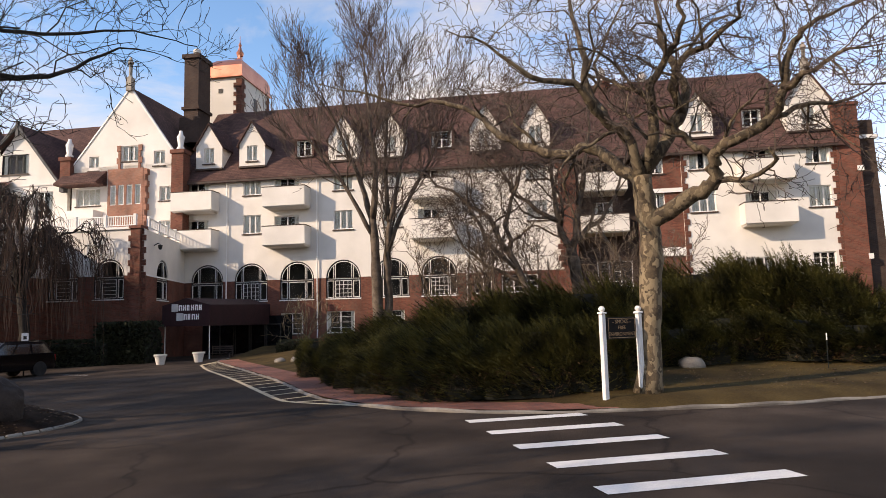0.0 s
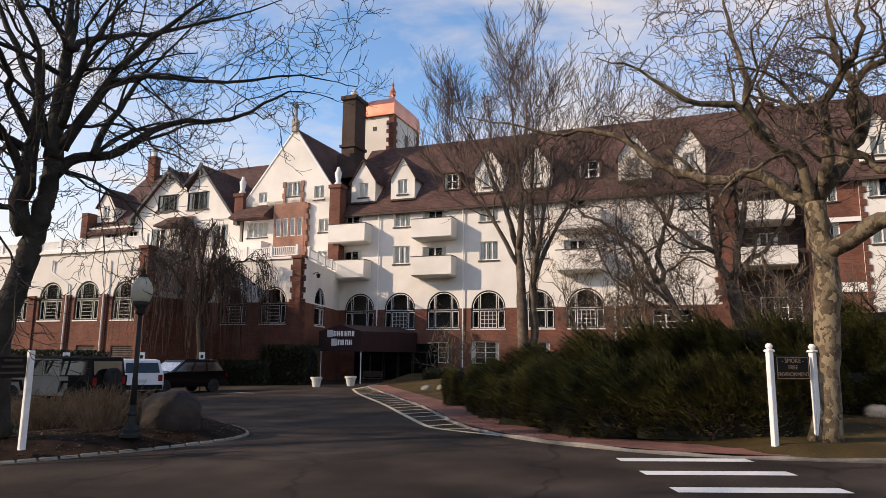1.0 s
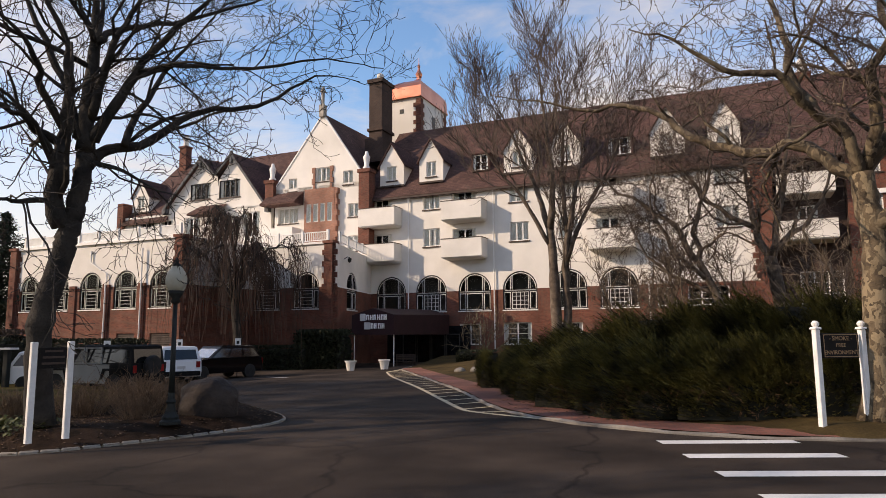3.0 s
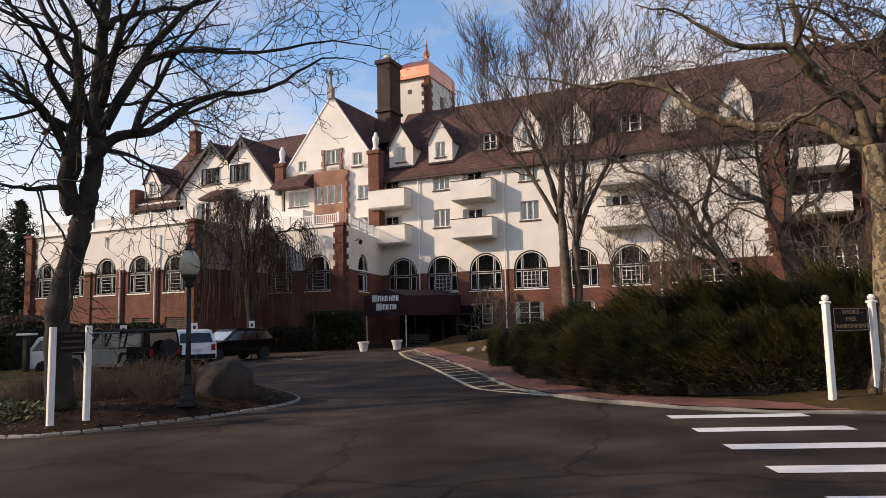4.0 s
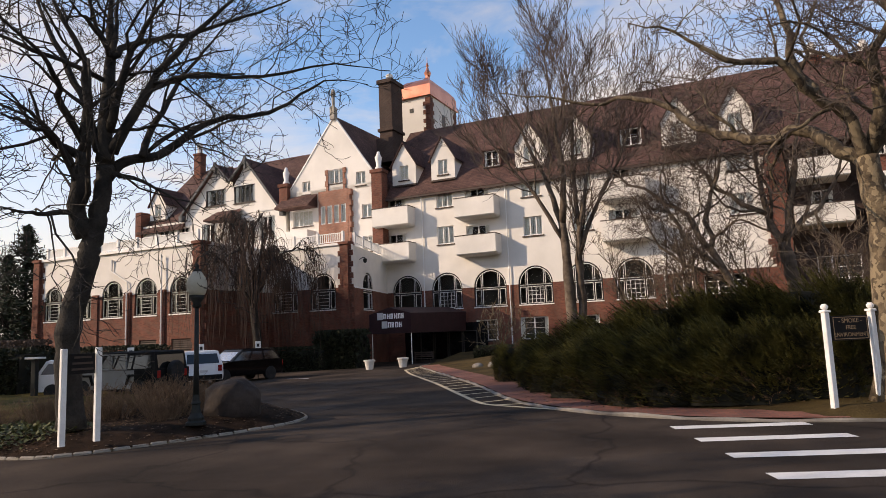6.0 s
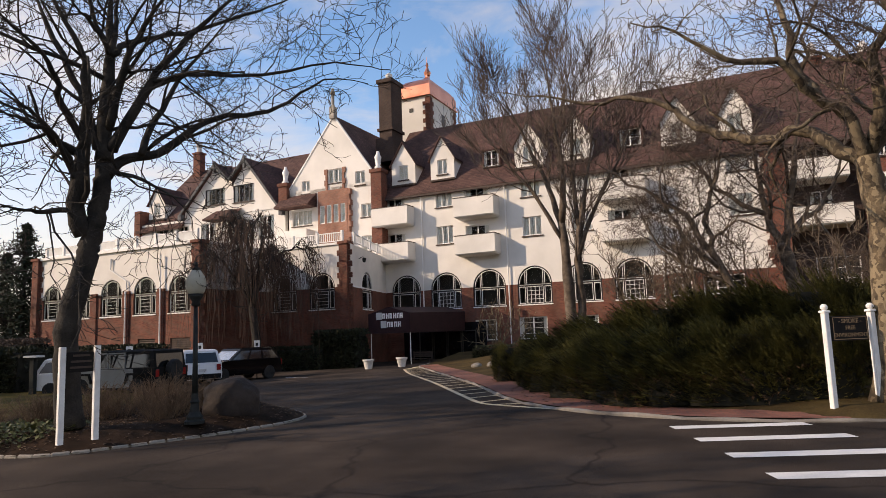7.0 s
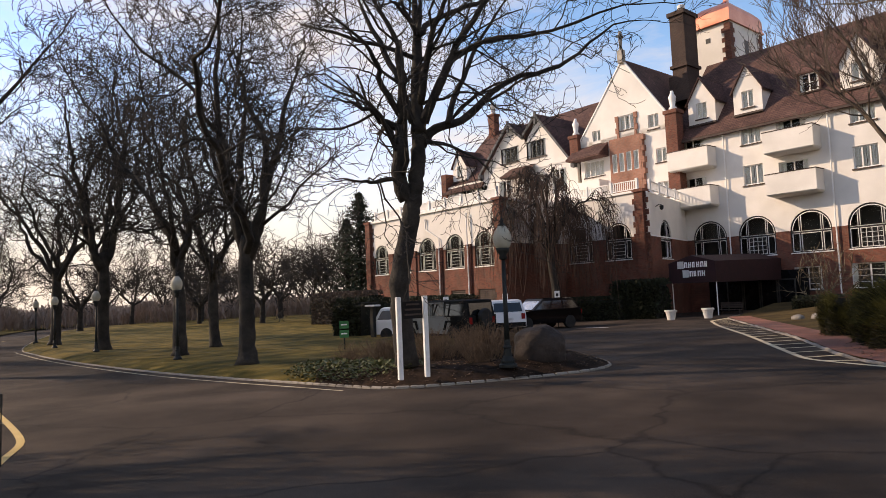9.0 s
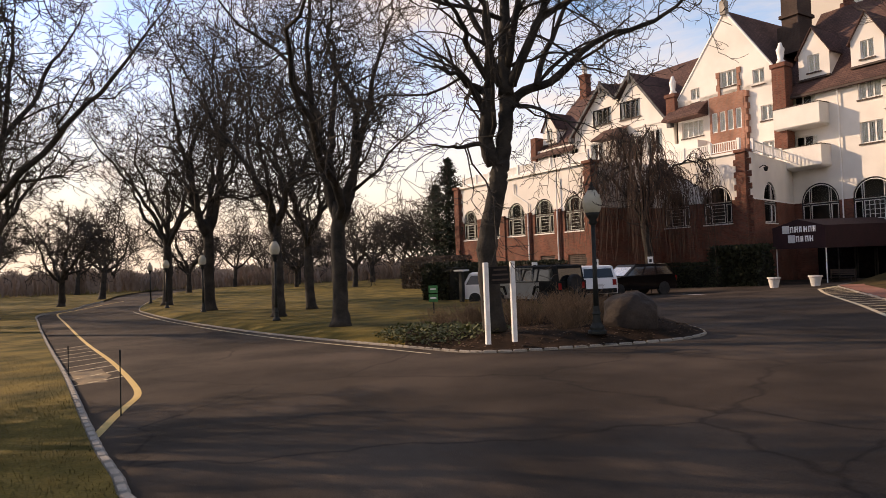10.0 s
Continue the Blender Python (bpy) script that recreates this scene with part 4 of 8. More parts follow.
pot.lathe([(0.24, 24.75), (0.24, 25.1), (0.32, 25.15), (0.32, 25.4), (0.2, 25.5)], 10, (-29.0, 3.4, 0))
part("chimney_pot", pot, CLAY, ch)
for x, y, z0, z1, w in ((5.2, 6.0, 17.0, 20.6, 1.0), (-54.5, 5.2, 17.0, 22.1, 0.95), (8.6, 7.0, 18.0, 20.4, 0.9)):
    s = Shape()
    deep = 0.8 if w == 0.95 else 1.6
    s.box(x - w / 2, x + w / 2, y, y + deep, z0, z1)
    c = part("chimney", s, BRICK, hotel)
    part("chimney_cap", slab(x - w / 2 - 0.1, x + w / 2 + 0.1, y - 0.1, y + deep + 0.1, z1, z1 + 0.2), BRICK, c)
    p = Shape()
    p.lathe([(0.3, z1 + 0.2), (0.26, z1 + 0.9), (0.34, z1 + 0.95), (0.34, z1 + 1.2), (0.15, z1 + 1.5)], 10, (x, y + deep / 2, 0))
    part("chimney_pot", p, CLAY, c)

# tower behind the ridge, with a swept copper roof
tw = Shape()
tw.box(-29.6, -26.4, 6.5, 12.4, 17.0, 24.0)
tower = part("tower", tw, STUCCO, hotel, "white stucco roof tower with brick corners")
for z in range(15):
    w = 0.75 if z % 2 else 0.5
    part("quoin", shared(("tq", w), lambda: slab(-w, 0.04, -0.06, w, 0, 0.40).mesh("quoin", BRICK)), None, tower, at=(-26.4, 6.5, 17.6 + z * 0.42))
    part("quoin", shared(("tq2", w), lambda: slab(-w * 0.5, 0.04, -w, 0.04, 0, 0.40).mesh("quoin", BRICK)), None, tower, at=(-26.4, 12.4, 17.6 + z * 0.42))
cr = Shape()
prof = [(0.16, 24.0), (0.16, 24.15), (0.08, 24.2), (0.06, 25.15), (-0.08, 25.55), (-0.40, 25.95), (-0.85, 26.3), (-1.30, 26.6), (-1.52, 26.95), (-1.54, 27.3)]
cx, cy, hx, hy = -28.0, 9.45, 1.6, 2.95
for o, z in prof:
    ex, ey = max(0.12, hx + o), max(0.12, hy + o * 1.75)
    cr.v += [(cx - ex, cy - ey, z), (cx + ex, cy - ey, z), (cx + ex, cy + ey, z), (cx - ex, cy + ey, z)]
for j in range(len(prof) - 1):
    cr.f += [(4 * j + i, 4 * j + (i + 1) % 4, 4 * j + 4 + (i + 1) % 4, 4 * j + 4 + i) for i in range(4)]
cr.f.append((3, 2, 1, 0))
cr.lathe([(0.28, 27.2), (0.36, 27.5), (0.2, 27.8), (0.1, 28.1), (0.16, 28.3), (0.04, 28.6), (0.02, 29.2)], 10, (cx, cy, 0))
part("copper_roof", cr, COPPER, tower, "bright copper swept roof with finial")
part("tower_window", slab(-28.6, -28.2, 6.46, 6.55, 22.6, 23.0), FRAME_DARK, tower)
part("tower_window", slab(-26.45, -26.37, 9.0, 9.7, 21.6, 22.8), FRAME_DARK, tower)

# tall gabled pavilion
gx0, gx1, gap = -37.9, -27.9, 20.9
gm = (gx0 + gx1) / 2 + 0.35
gwins = [(-36.05, -35.2, 14.35, 15.5), (-30.4, -29.45, 14.45, 15.65), (-29.85, -28.9, 11.6, 12.75), (-33.2, -31.7, 14.95, 16.2), (-37.1, -35.0, 11.5, 12.9), (-29.9, -28.9, 8.7, 10.0)]
pav = wall("wall", gx0 + 0.4, gx1 - 0.6, 6.0, 14.6, STUCCO, [h for h in gwins if h[3] < 14], y=-0.5)
up = Shape()
xs = sorted({gx0, gx1, gm, *[q for h in gwins if h[3] > 14 for q in h[:2]]})


def rake(x):
    return 14.2 + (gap - 14.2) * (1 - abs(x - gm) / ((gm - gx0) if x < gm else (gx1 - gm)))


for a, b in zip(xs, xs[1:]):
    hs = [h for h in gwins if h[3] > 14 and h[0] <= a + 1e-6 and h[1] >= b - 1e-6]
    base = 14.2
    if hs:
        h = hs[0]
        up.poly([(a, -0.5, 14.2), (b, -0.5, 14.2), (b, -0.5, h[2]), (a, -0.5, h[2])])
        base = h[3]
    up.poly([(a, -0.5, base), (b, -0.5, base), (b, -0.5, max(base, rake(b))), (a, -0.5, max(base, rake(a)))])
for h in gwins:
    if h[3] > 14:
        for p, q in (((h[0], h[2]), (h[0], h[3])), ((h[0], h[3]), (h[1], h[3])), ((h[1], h[3]), (h[1], h[2])), ((h[1], h[2]), (h[0], h[2]))):
            up.poly([(p[0], -0.5, p[1]), (p[0], -0.3, p[1]), (q[0], -0.3, q[1]), (q[0], -0.5, q[1])])
part("gable_wall", up, STUCCO, hotel, "white stucco gable")
for h in gwins:
    n = 4 if h[1] - h[0] > 2 else (2 if h[1] - h[0] < 1.3 else 3)
    casement(h[0], h[1], h[2], h[3], y=-0.46, lights=n, curtain=0.97)
gr = Shape()
for x, z in ((gx0 - 0.25, rake(gx0) - 0.3), (gx1 + 0.25, rake(gx1) - 0.3)):
    for lift in (0.0, 0.16):
        gr.poly([(x, -0.42, z + lift), (gm, -0.42, gap + lift), (gm, 9.0, gap + lift), (x, 9.0, z + lift)])
    gr.poly([(x, -0.42, z), (gm, -0.42, gap), (gm, -0.42, gap + 0.16), (x, -0.42, z + 0.16)])
part("gable_roof", gr, SHINGLE, hotel)
cp = Shape()
for x, z in ((gx0 - 0.25, rake(gx0) - 0.3), (gx1 + 0.25, rake(gx1) - 0.3)):
    cp.poly([(x, -0.56, z + 0.18), (gm, -0.56, gap + 0.18), (gm, -0.30, gap + 0.18), (x, -0.30, z + 0.18)])
    cp.poly([(x, -0.56, z - 0.02), (gm, -0.56, gap - 0.02), (gm, -0.56, gap + 0.18), (x, -0.56, z + 0.18)])
part("coping", cp, TRIM_WHITE, hotel, "white gable coping")
fin = Shape()
fin.block(gm - 0.25, gm + 0.25, -0.8, -0.3, gap - 0.2, gap + 0.9)
fin.lathe([(0.22, gap + 0.9), (0.13, gap + 1.1), (0.15, gap + 2.0), (0.24, gap + 2.1), (0.1, gap + 2.6)], 10, (gm, -0.55, 0))
part("gable_finial", fin, KERB, hotel, "grey stone finial")
bay = Shape()
bay.box(-34.05, -31.0, -0.92, -0.51, 7.5, 11.35)
bay.box(-34.05, -31.0, -0.92, -0.51, 12.95, 14.25)
for i in range(14):
    bay.box(-31.0, -30.85 + 0.14 * (i % 2), -0.90, -0.51, 7.6 + i * 0.47, 8.06 + i * 0.47)
for i in range(5):
    bay.box(-34.05 + i * 0.71, -33.84 + i * 0.71, -0.92, -0.51, 11.35, 12.95)
for i in range(4):
    bay.box(-33.42 - 0.12 * (i % 2), -33.22, -0.62, -0.51, 14.25 + i * 0.5, 14.72 + i * 0.5)
    bay.box(-31.68, -31.48 + 0.12 * (i % 2), -0.62, -0.51, 14.25 + i * 0.5, 14.72 + i * 0.5)
brick_bay = part("brick_bay", bay, BRICK_BAY, hotel, "red brick bay panel with four lights")
for i in range(4):
    x = -33.84 + i * 0.71
    casement(x, x + 0.50, 11.352, 12.948, y=-0.96, lights=1, rows=1, parent=brick_bay, curtain=0.98, sill=False)
for x0, x1 in ((-38.3, -37.4), (-28.6, -27.6)):
    pil = Shape()
    pil.box(x0, x1, -0.95, 0.0, 8.1 if x0 > -30 else 13.4, 15.2)
    pil.box(x0 - 0.1, x1 + 0.1, -1.05, 0.05, 15.2, 15.5)
    p = part("pilaster", pil, BRICK, hotel)
    u = Shape()
    u.lathe([(0.30, 15.5), (0.31, 15.7), (0.19, 15.85), (0.27, 16.4), (0.31, 16.6), (0.18, 16.8), (0.11, 17.1)], 12, ((x0 + x1) / 2, -0.5, 0))
    part("urn", u, TRIM_WHITE, p, "white stone urn", smooth=True)

# left range: half-timbered twin gables, dormer, bay
VALLEY = (-44.14, 16.60)
lw = [(-47.45, -45.0, 14.55, 16.1), (-43.9, -41.45, 14.45, 16.1)]
wall("wall", -56.0, -37.9, 6.0, 13.5, STUCCO, [(-54.2, -52.2, 10.9, 12.9), (-51.2, -49.6, 10.9, 12.9), (-48.0, -46.2, 10.6, 12.9), (-44.6, -42.0, 10.6, 12.9), (-41.0, -39.2, 10.6, 12.9)], y=-0.5)
for a, b in ((-54.2, -52.2), (-51.2, -49.6)):
    casement(a, b, 10.9, 12.9, y=-0.46, lights=2, curtain=0.5)
for a, b in ((-48.0, -46.2), (-44.6, -42.0), (-41.0, -39.2)):
    casement(a, b, 10.6, 12.9, y=-0.46, lights=2, curtain=0.5, sill=False)
for m, ap, half, z0 in ((-45.95, 18.4, 4.15, 14.15), (-42.22, 18.42, 3.95, 13.4)):
    tg = Shape()
    y = -0.58 if m > -44 else -0.54
    foot = 13.4
    k = (ap - z0) / half
    w = [q for q in lw if q[0] < m < q[1]][0]
    left_end, right_end = (m - half, VALLEY[0]) if m < -44 else (VALLEY[0], m + half)
    xs = [left_end, w[0], m, w[1], right_end]
    for a, b in zip(xs, xs[1:]):
        za, zb = ap - abs(a - m) * k, ap - abs(b - m) * k
        if w[0] <= (a + b) / 2 <= w[1]:
            tg.poly([(a, y, foot), (b, y, foot), (b, y, w[2]), (a, y, w[2])])
            tg.poly([(a, y, w[3]), (b, y, w[3]), (b, y, max(zb, w[3])), (a, y, max(za, w[3]))])
        else:
            tg.poly([(a, y, foot), (b, y, foot), (b, y, zb), (a, y, za)])
    d = part("gable_wall", tg, STUCCO, hotel, "white half-timbered gable")
    tr = Shape()
    for sx in (-1, 1):
        ex, ez = (m + sx * (half + 0.3), z0 - 0.3 * k) if (sx < 0) == (m < -44) else VALLEY
        for lift in (0.0, 0.14):
            tr.poly([(ex, y - 0.5, ez + lift), (m, y - 0.5, ap + lift), (m, 6.0, ap + lift), (ex, 6.0, ez + lift)])
    part("gable_roof", tr, SHINGLE, d)
    bg = Shape()
    for sx in (-1, 1):
        ex, ez = (m + sx * (half + 0.3), z0 - 0.3 * k) if (sx < 0) == (m < -44) else VALLEY
        bg.poly([(ex, y - 0.52, ez - 0.16), (m, y - 0.52, ap - 0.2), (m, y - 0.52, ap + 0.16), (ex, y - 0.52, ez + 0.16)])
        bg.poly([(ex, y - 0.40, ez - 0.16), (m, y - 0.40, ap - 0.2), (m, y - 0.40, ap + 0.16), (ex, y - 0.40, ez + 0.16)])
    bg.box(m - 0.12, m + 0.12, y - 0.56, y - 0.36, ap - 0.9, ap + 0.28)
    part("bargeboard", bg, BARGE, d, "weathered grey timber bargeboard")
    part("bracket", slab(*((m - half - 0.45, m - half - 0.05) if m < -44 else (m + half + 0.05, m + half + 0.45)), y - 0.5, y - 0.02, z0 - 0.75, z0 - 0.2), BARGE, d)
    casement(w[0], w[1], w[2], w[3], y=y, lights=4, parent=d, curtain=0.3, frame=FRAME_DARK)
dormer(-55.75, -53.5, 14.1, 17.45, 0.1)
hood = Shape()
hood.poly([(-46.4, -2.0, 12.95), (-42.6, -2.0, 12.95), (-42.9, -0.55, 13.9), (-46.1, -0.55, 13.9)])
hood.poly([(-46.4, -2.0, 12.80), (-42.6, -2.0, 12.80), (-42.6, -2.0, 12.95), (-46.4, -2.0, 12.95)])
hood.poly([(-46.4, -2.0, 12.80), (-46.4, -0.55, 12.80), (-42.6, -0.55, 12.80), (-42.6, -2.0, 12.80)])
part("hood", hood, SHINGLE, hotel, "small sloping shingle hood")
part("end_pier", slab(-56.8, -56.0, -0.8, 1.0, 6.0, 15.0), BRICK, hotel)
bayb = Shape()
bayb.prism([(-37.4, 9.3), (-34.7, 9.3), (-34.7, 10.95), (-37.4, 10.95)], -1.7, -0.5)
part("balcony", bayb, STUCCO, hotel, "white walled balcony beside the brick bay")
bayr = Shape()
bayr.poly([(-38.1, -1.9, 13.15), (-34.4, -1.9, 13.15), (-34.4, -0.56, 14.25), (-38.1, -0.56, 14.25)])
bayr.poly([(-38.1, -1.9, 13.0), (-34.4, -1.9, 13.0), (-34.4, -1.9, 13.15), (-38.1, -1.9, 13.15)])
bayr.poly([(-38.1, -1.9, 13.0), (-38.1, -0.56, 13.0), (-34.4, -0.56, 13.0), (-34.4, -1.9, 13.0)])
bayr.poly([(-34.4, -1.9, 13.0), (-34.4, -0.56, 13.0), (-34.4, -0.56, 14.25), (-34.4, -1.9, 13.15)])
part("porch_roof", bayr, SHINGLE, hotel)
part("balcony", slab(-49.9, -45.6, -2.2, -0.5, 9.0, 10.5), STUCCO, hotel, "white walled terrace balcony")
part("balcony", slab(-45.2, -42.2, -2.0, -0.5, 9.0, 10.55), STUCCO, hotel, "white walled terrace balcony")

# low arcaded wing in front, with terrace: forward block and entrance block
WY, EY, TOP = 32.7 - 48.5, 39.4 - 48.5, 8.05
wa = [(-48.35, -46.3), (-45.3, -43.2), (-42.1, -39.95), (-38.8, -36.65), (-35.5, -33.5)]
wall("wall", -48.9, -32.8, IMPOST, TOP, STUCCO, (), [(a, b, IMPOST, IMPOST) for a, b in wa], y=WY)
wall("wall", -48.9, -32.8, -1.4, IMPOST, BRICK, [(a, b, 3.55, IMPOST) for a, b in wa] + [(-38.3, -36.7, 0.9, 1.9), (-35.3, -33.4, 0.9, 1.9)], y=WY - 0.02, thick=0.4)
for a, b in wa:
    arched(a, b, 3.55, IMPOST, y=WY, grid=(1, 5), white=SASH_GREEN)
for a, b in ((-38.3, -36.7), (-35.3, -33.4)):
    lv = part("louvre", slab(a, b, WY + 0.14, WY + 0.2, 0.9, 1.9), TIMBER, hotel, "dark slatted vent")
    for i in range(7):
        v = Shape()
        v.poly([(a, WY + 0.02, 0.92 + i * 0.14), (b, WY + 0.02, 0.92 + i * 0.14), (b, WY + 0.12, 1.04 + i * 0.14), (a, WY + 0.12, 1.04 + i * 0.14)])
        part("slat", v, TIMBER, lv)
side = Matrix.Translation((-32.8, WY, 0)) @ Matrix.Rotation(radians(90), 4, "Z")
wall("wall", 0.0, EY - WY, IMPOST, TOP, STUCCO, turn=side)
wall("wall", 0.0, EY - WY, -1.4, IMPOST, BRICK, turn=side @ Matrix.Translation((0, -0.02, 0)), thick=0.4)
wall("wall", -32.8, -25.5, IMPOST, TOP, STUCCO, (), [(-32.3, -30.1, IMPOST, IMPOST), (-29.0, -26.8, IMPOST, IMPOST)], y=EY)
wall("wall", -32.8, -25.5, -1.4, IMPOST, BRICK, [(-32.3, -30.1, 3.55, IMPOST), (-29.0, -26.8, 3.55, IMPOST)], y=EY - 0.02, thick=0.4)
arched(-32.3, -30.1, 3.55, IMPOST, y=EY, grid=(1, 5))
arched(-29.0, -26.8, 3.55, IMPOST, y=EY, grid=(1, 5))
run = Vector((-27.9 + 25.5, -0.03 - EY))
ret = Matrix.Translation((-25.5, EY, 0)) @ Matrix.Rotation(math.atan2(run.y, run.x), 4, "Z")
wall("wall", 0.0, run.length, IMPOST, TOP, STUCCO, (), [(2.7, 5.3, IMPOST, IMPOST)], turn=ret)
wall("wall", 0.0, run.length, -1.4, IMPOST, BRICK, [(2.7, 5.3, 3.55, IMPOST)], turn=ret @ Matrix.Translation((0, -0.02, 0)), thick=0.4)
holder = part("return_trim", slab(0.0, run.length, -0.04, 0.0, IMPOST - 0.02, IMPOST + 0.08), TRIM_WHITE, hotel, at=ret)
arched(2.7, 5.3, 3.55, IMPOST, parent=holder, sides=False)
for x, y in ((-32.8, WY), (-25.85, EY), (-49.0, WY)):
    p = Shape()
    p.box(x - 0.4, x + 0.25, y - 0.25, y + 0.45, -1.4, TOP)
    p.box(x - 0.5, x + 0.35, y - 0.35, y + 0.55, TOP, TOP + 0.19)
    pier = part("pier", p, BRICK, hotel, "toothed red brick corner pier")
    for i in range(22):
        k = 0.30 if i % 2 else 0.14
        for sx in (-1, 1):
            part("quoin", shared(("tooth", k, sx), lambda: slab(min(0, sx * k), max(0, sx * k), 0.0, 0.06, 0.0, 0.38).mesh("quoin", BRICK)), None, pier, at=(x - 0.4 if sx < 0 else x + 0.25, y - 0.07, TOP - 0.4 - i * 0.40))
for a in (-45.8, -42.65, -39.38, -36.08):
    p = Shape()
    p.box(a - 0.22, a + 0.22, WY - 0.12, WY - 0.021, -1.0, IMPOST - 0.04)
    p.box(a - 0.30, a + 0.30, WY - 0.18, WY - 0.021, IMPOST - 0.04, IMPOST + 0.16)
    part("pilaster", p, BRICK, hotel)
p = Shape()
p.tube([Vector((-41.03, WY - 0.1, z)) for z in (7.6, 7.2, 6.8)] + [Vector((-40.2, WY - 0.1, 6.35)), Vector((-39.42, WY - 0.1, 5.93)), Vector((-39.38, WY - 0.1, 5.3))], [0.09, 0.05, 0.05, 0.05, 0.05, 0.05], 8)
part("downpipe", p, TRIM_WHITE, hotel, "white cranked downpipe")
for a, z0 in ((-36.08, 0.6), (-39.38, 0.8)):
    p = Shape()
    top = 7.3 if a > -37 else 5.0
    p.tube([Vector((a, WY - 0.2, z0)), Vector((a, WY - 0.2, top)), Vector((a, WY - 0.2, top + 0.2))], [0.05, 0.05, 0.09], 8)
    part("downpipe", p, TRIM_WHITE, hotel)
for q in ((-48.8, -33.1, WY - 0.16, WY + 0.5, TOP + 0.004, TOP + 0.18), (-33.0, -32.6, WY + 0.45, EY, TOP + 0.004, TOP + 0.16), (-32.6, -26.0, EY - 0.12, EY + 0.4, TOP + 0.004, TOP + 0.16)):
    part("terrace_coping", slab(*q), TRIM_WHITE, hotel, "white terrace coping")
for q in ((-48.5, -33.2, WY + 0.55, -0.96, TOP - 0.5, TOP - 0.1), (-33.1, -28.0, EY + 0.45, -0.96, TOP - 0.5, TOP - 0.1)):
    part("terrace", slab(*q), TRIM_WHITE, hotel, "pale terrace floor")


def railing(a, b, z, step=1.9, h=0.75, panels=False):
    """White posts with solid-looking panels of glass and a rail, along the terrace edge."""
    a, b = Vector(a), Vector(b)
    n = max(1, round((b - a).length / step))
    for i in range(n + 1):
        p = a + (b - a) * i / n
        part("railing_post", shared(("rpost", h), lambda: slab(-0.09, 0.09, -0.09, 0.09, 0.0, h + 0.1).mesh("railing_post", TRIM_WHITE)), None, hotel, at=(p.x, p.y, z))
    d = b - a
    m = Matrix.Translation((a.x, a.y, z)) @ Matrix.Rotation(math.atan2(d.y, d.x), 4, "Z")
    r = Shape()
    r.box(0, d.length, -0.04, 0.04, h - 0.06, h)
    r.box(0, d.length, -0.03, 0.03, 0.1, 0.15)
    rail = part("railing", r, TRIM_WHITE, hotel, at=m)
    if panels:
        w = d.length / n
        for i in range(n):
            part("panel", shared(("gpanel", round(w, 2), h), lambda: slab(0.12, w - 0.12, -0.008, 0.008, 0.17, h - 0.08).mesh("panel", PANEL_GLASS)), None, rail, "frosted glass panel", at=(i * w, 0, 0))
        return
    k = int(d.length / 0.16)
    for i in range(k):
        part("baluster", shared(("baluster", h), lambda: slab(-0.025, 0.025, -0.02, 0.02, 0.15, h - 0.06).mesh("baluster", TRIM_WHITE)), None, rail, at=((i + 0.5) * d.length / k, 0, 0))


railing((-48.4, WY + 0.2), (-33.2, WY + 0.2), TOP + 0.18, panels=True)
railing((-32.6, EY + 0.1), (-26.2, EY + 0.1), TOP + 0.16)
railing((-25.5, EY + 0.5), (-27.8, -0.6), TOP + 0.02)

# lantern on the return wall of the entrance block
lant = Shape()
lant.tube([Vector((2.0, 0.0, 7.15)), Vector((2.0, -0.25, 7.3)), Vector((2.0, -0.42, 7.25))], [0.03, 0.03, 0.03], 6)
lant.lathe([(0.05, 7.22), (0.16, 7.16), (0.12, 6.95), (0.05, 6.88)], 8, (2.0, -0.42, 0))
part("wall_lantern", lant, IRON, hotel, "small dark iron wall lantern", at=ret)

# downpipes on the front
for a in (-24.35, -17.05, -5.7):
    p = Shape()
    p.tube([Vector((a, -0.3, 12.9)), Vector((a, -0.14, 12.5)), Vector((a, -0.14, 0.6))], [0.05, 0.05, 0.05], 8)
    part("downpipe", p, TRIM_WHITE, hotel)

# entrance canopy
canopy = thing("entrance_canopy", "maroon canvas entrance canopy with hotel name on its front", "canopy", FRONT @ Matrix.Translation((-21.6, -9.3, -0.55)))
# local x along the front; front edge at y = 0
c = Shape()
c.v = [(-2.4, 0, 2.25), (0.8, 0, 2.25), (0.8, 9.2, 2.25), (-2.4, 9.2, 2.25), (-2.4, 0, 3.55), (0.8, 0, 3.55), (0.8, 9.2, 3.75), (-2.4, 9.2, 3.75), (-0.8, 0, 4.0), (-0.8, 9.2, 4.2)]
c.f = [(0, 3, 2, 1), (4, 8, 9, 7), (8, 5, 6, 9), (0, 1, 5, 8, 4), (1, 2, 6, 5), (2, 3, 7, 9, 6), (3, 0, 4, 7)]
part("canvas", c, AWNING, canopy)
for x in (-2.3, 0.7):
    p = Shape()
    p.tube([Vector((x, 0.2, 0.0)), Vector((x, 0.2, 2.3))], [0.032, 0.032], 8)
    part("post", p, TRIM_WHITE, canopy, "thin pale post")

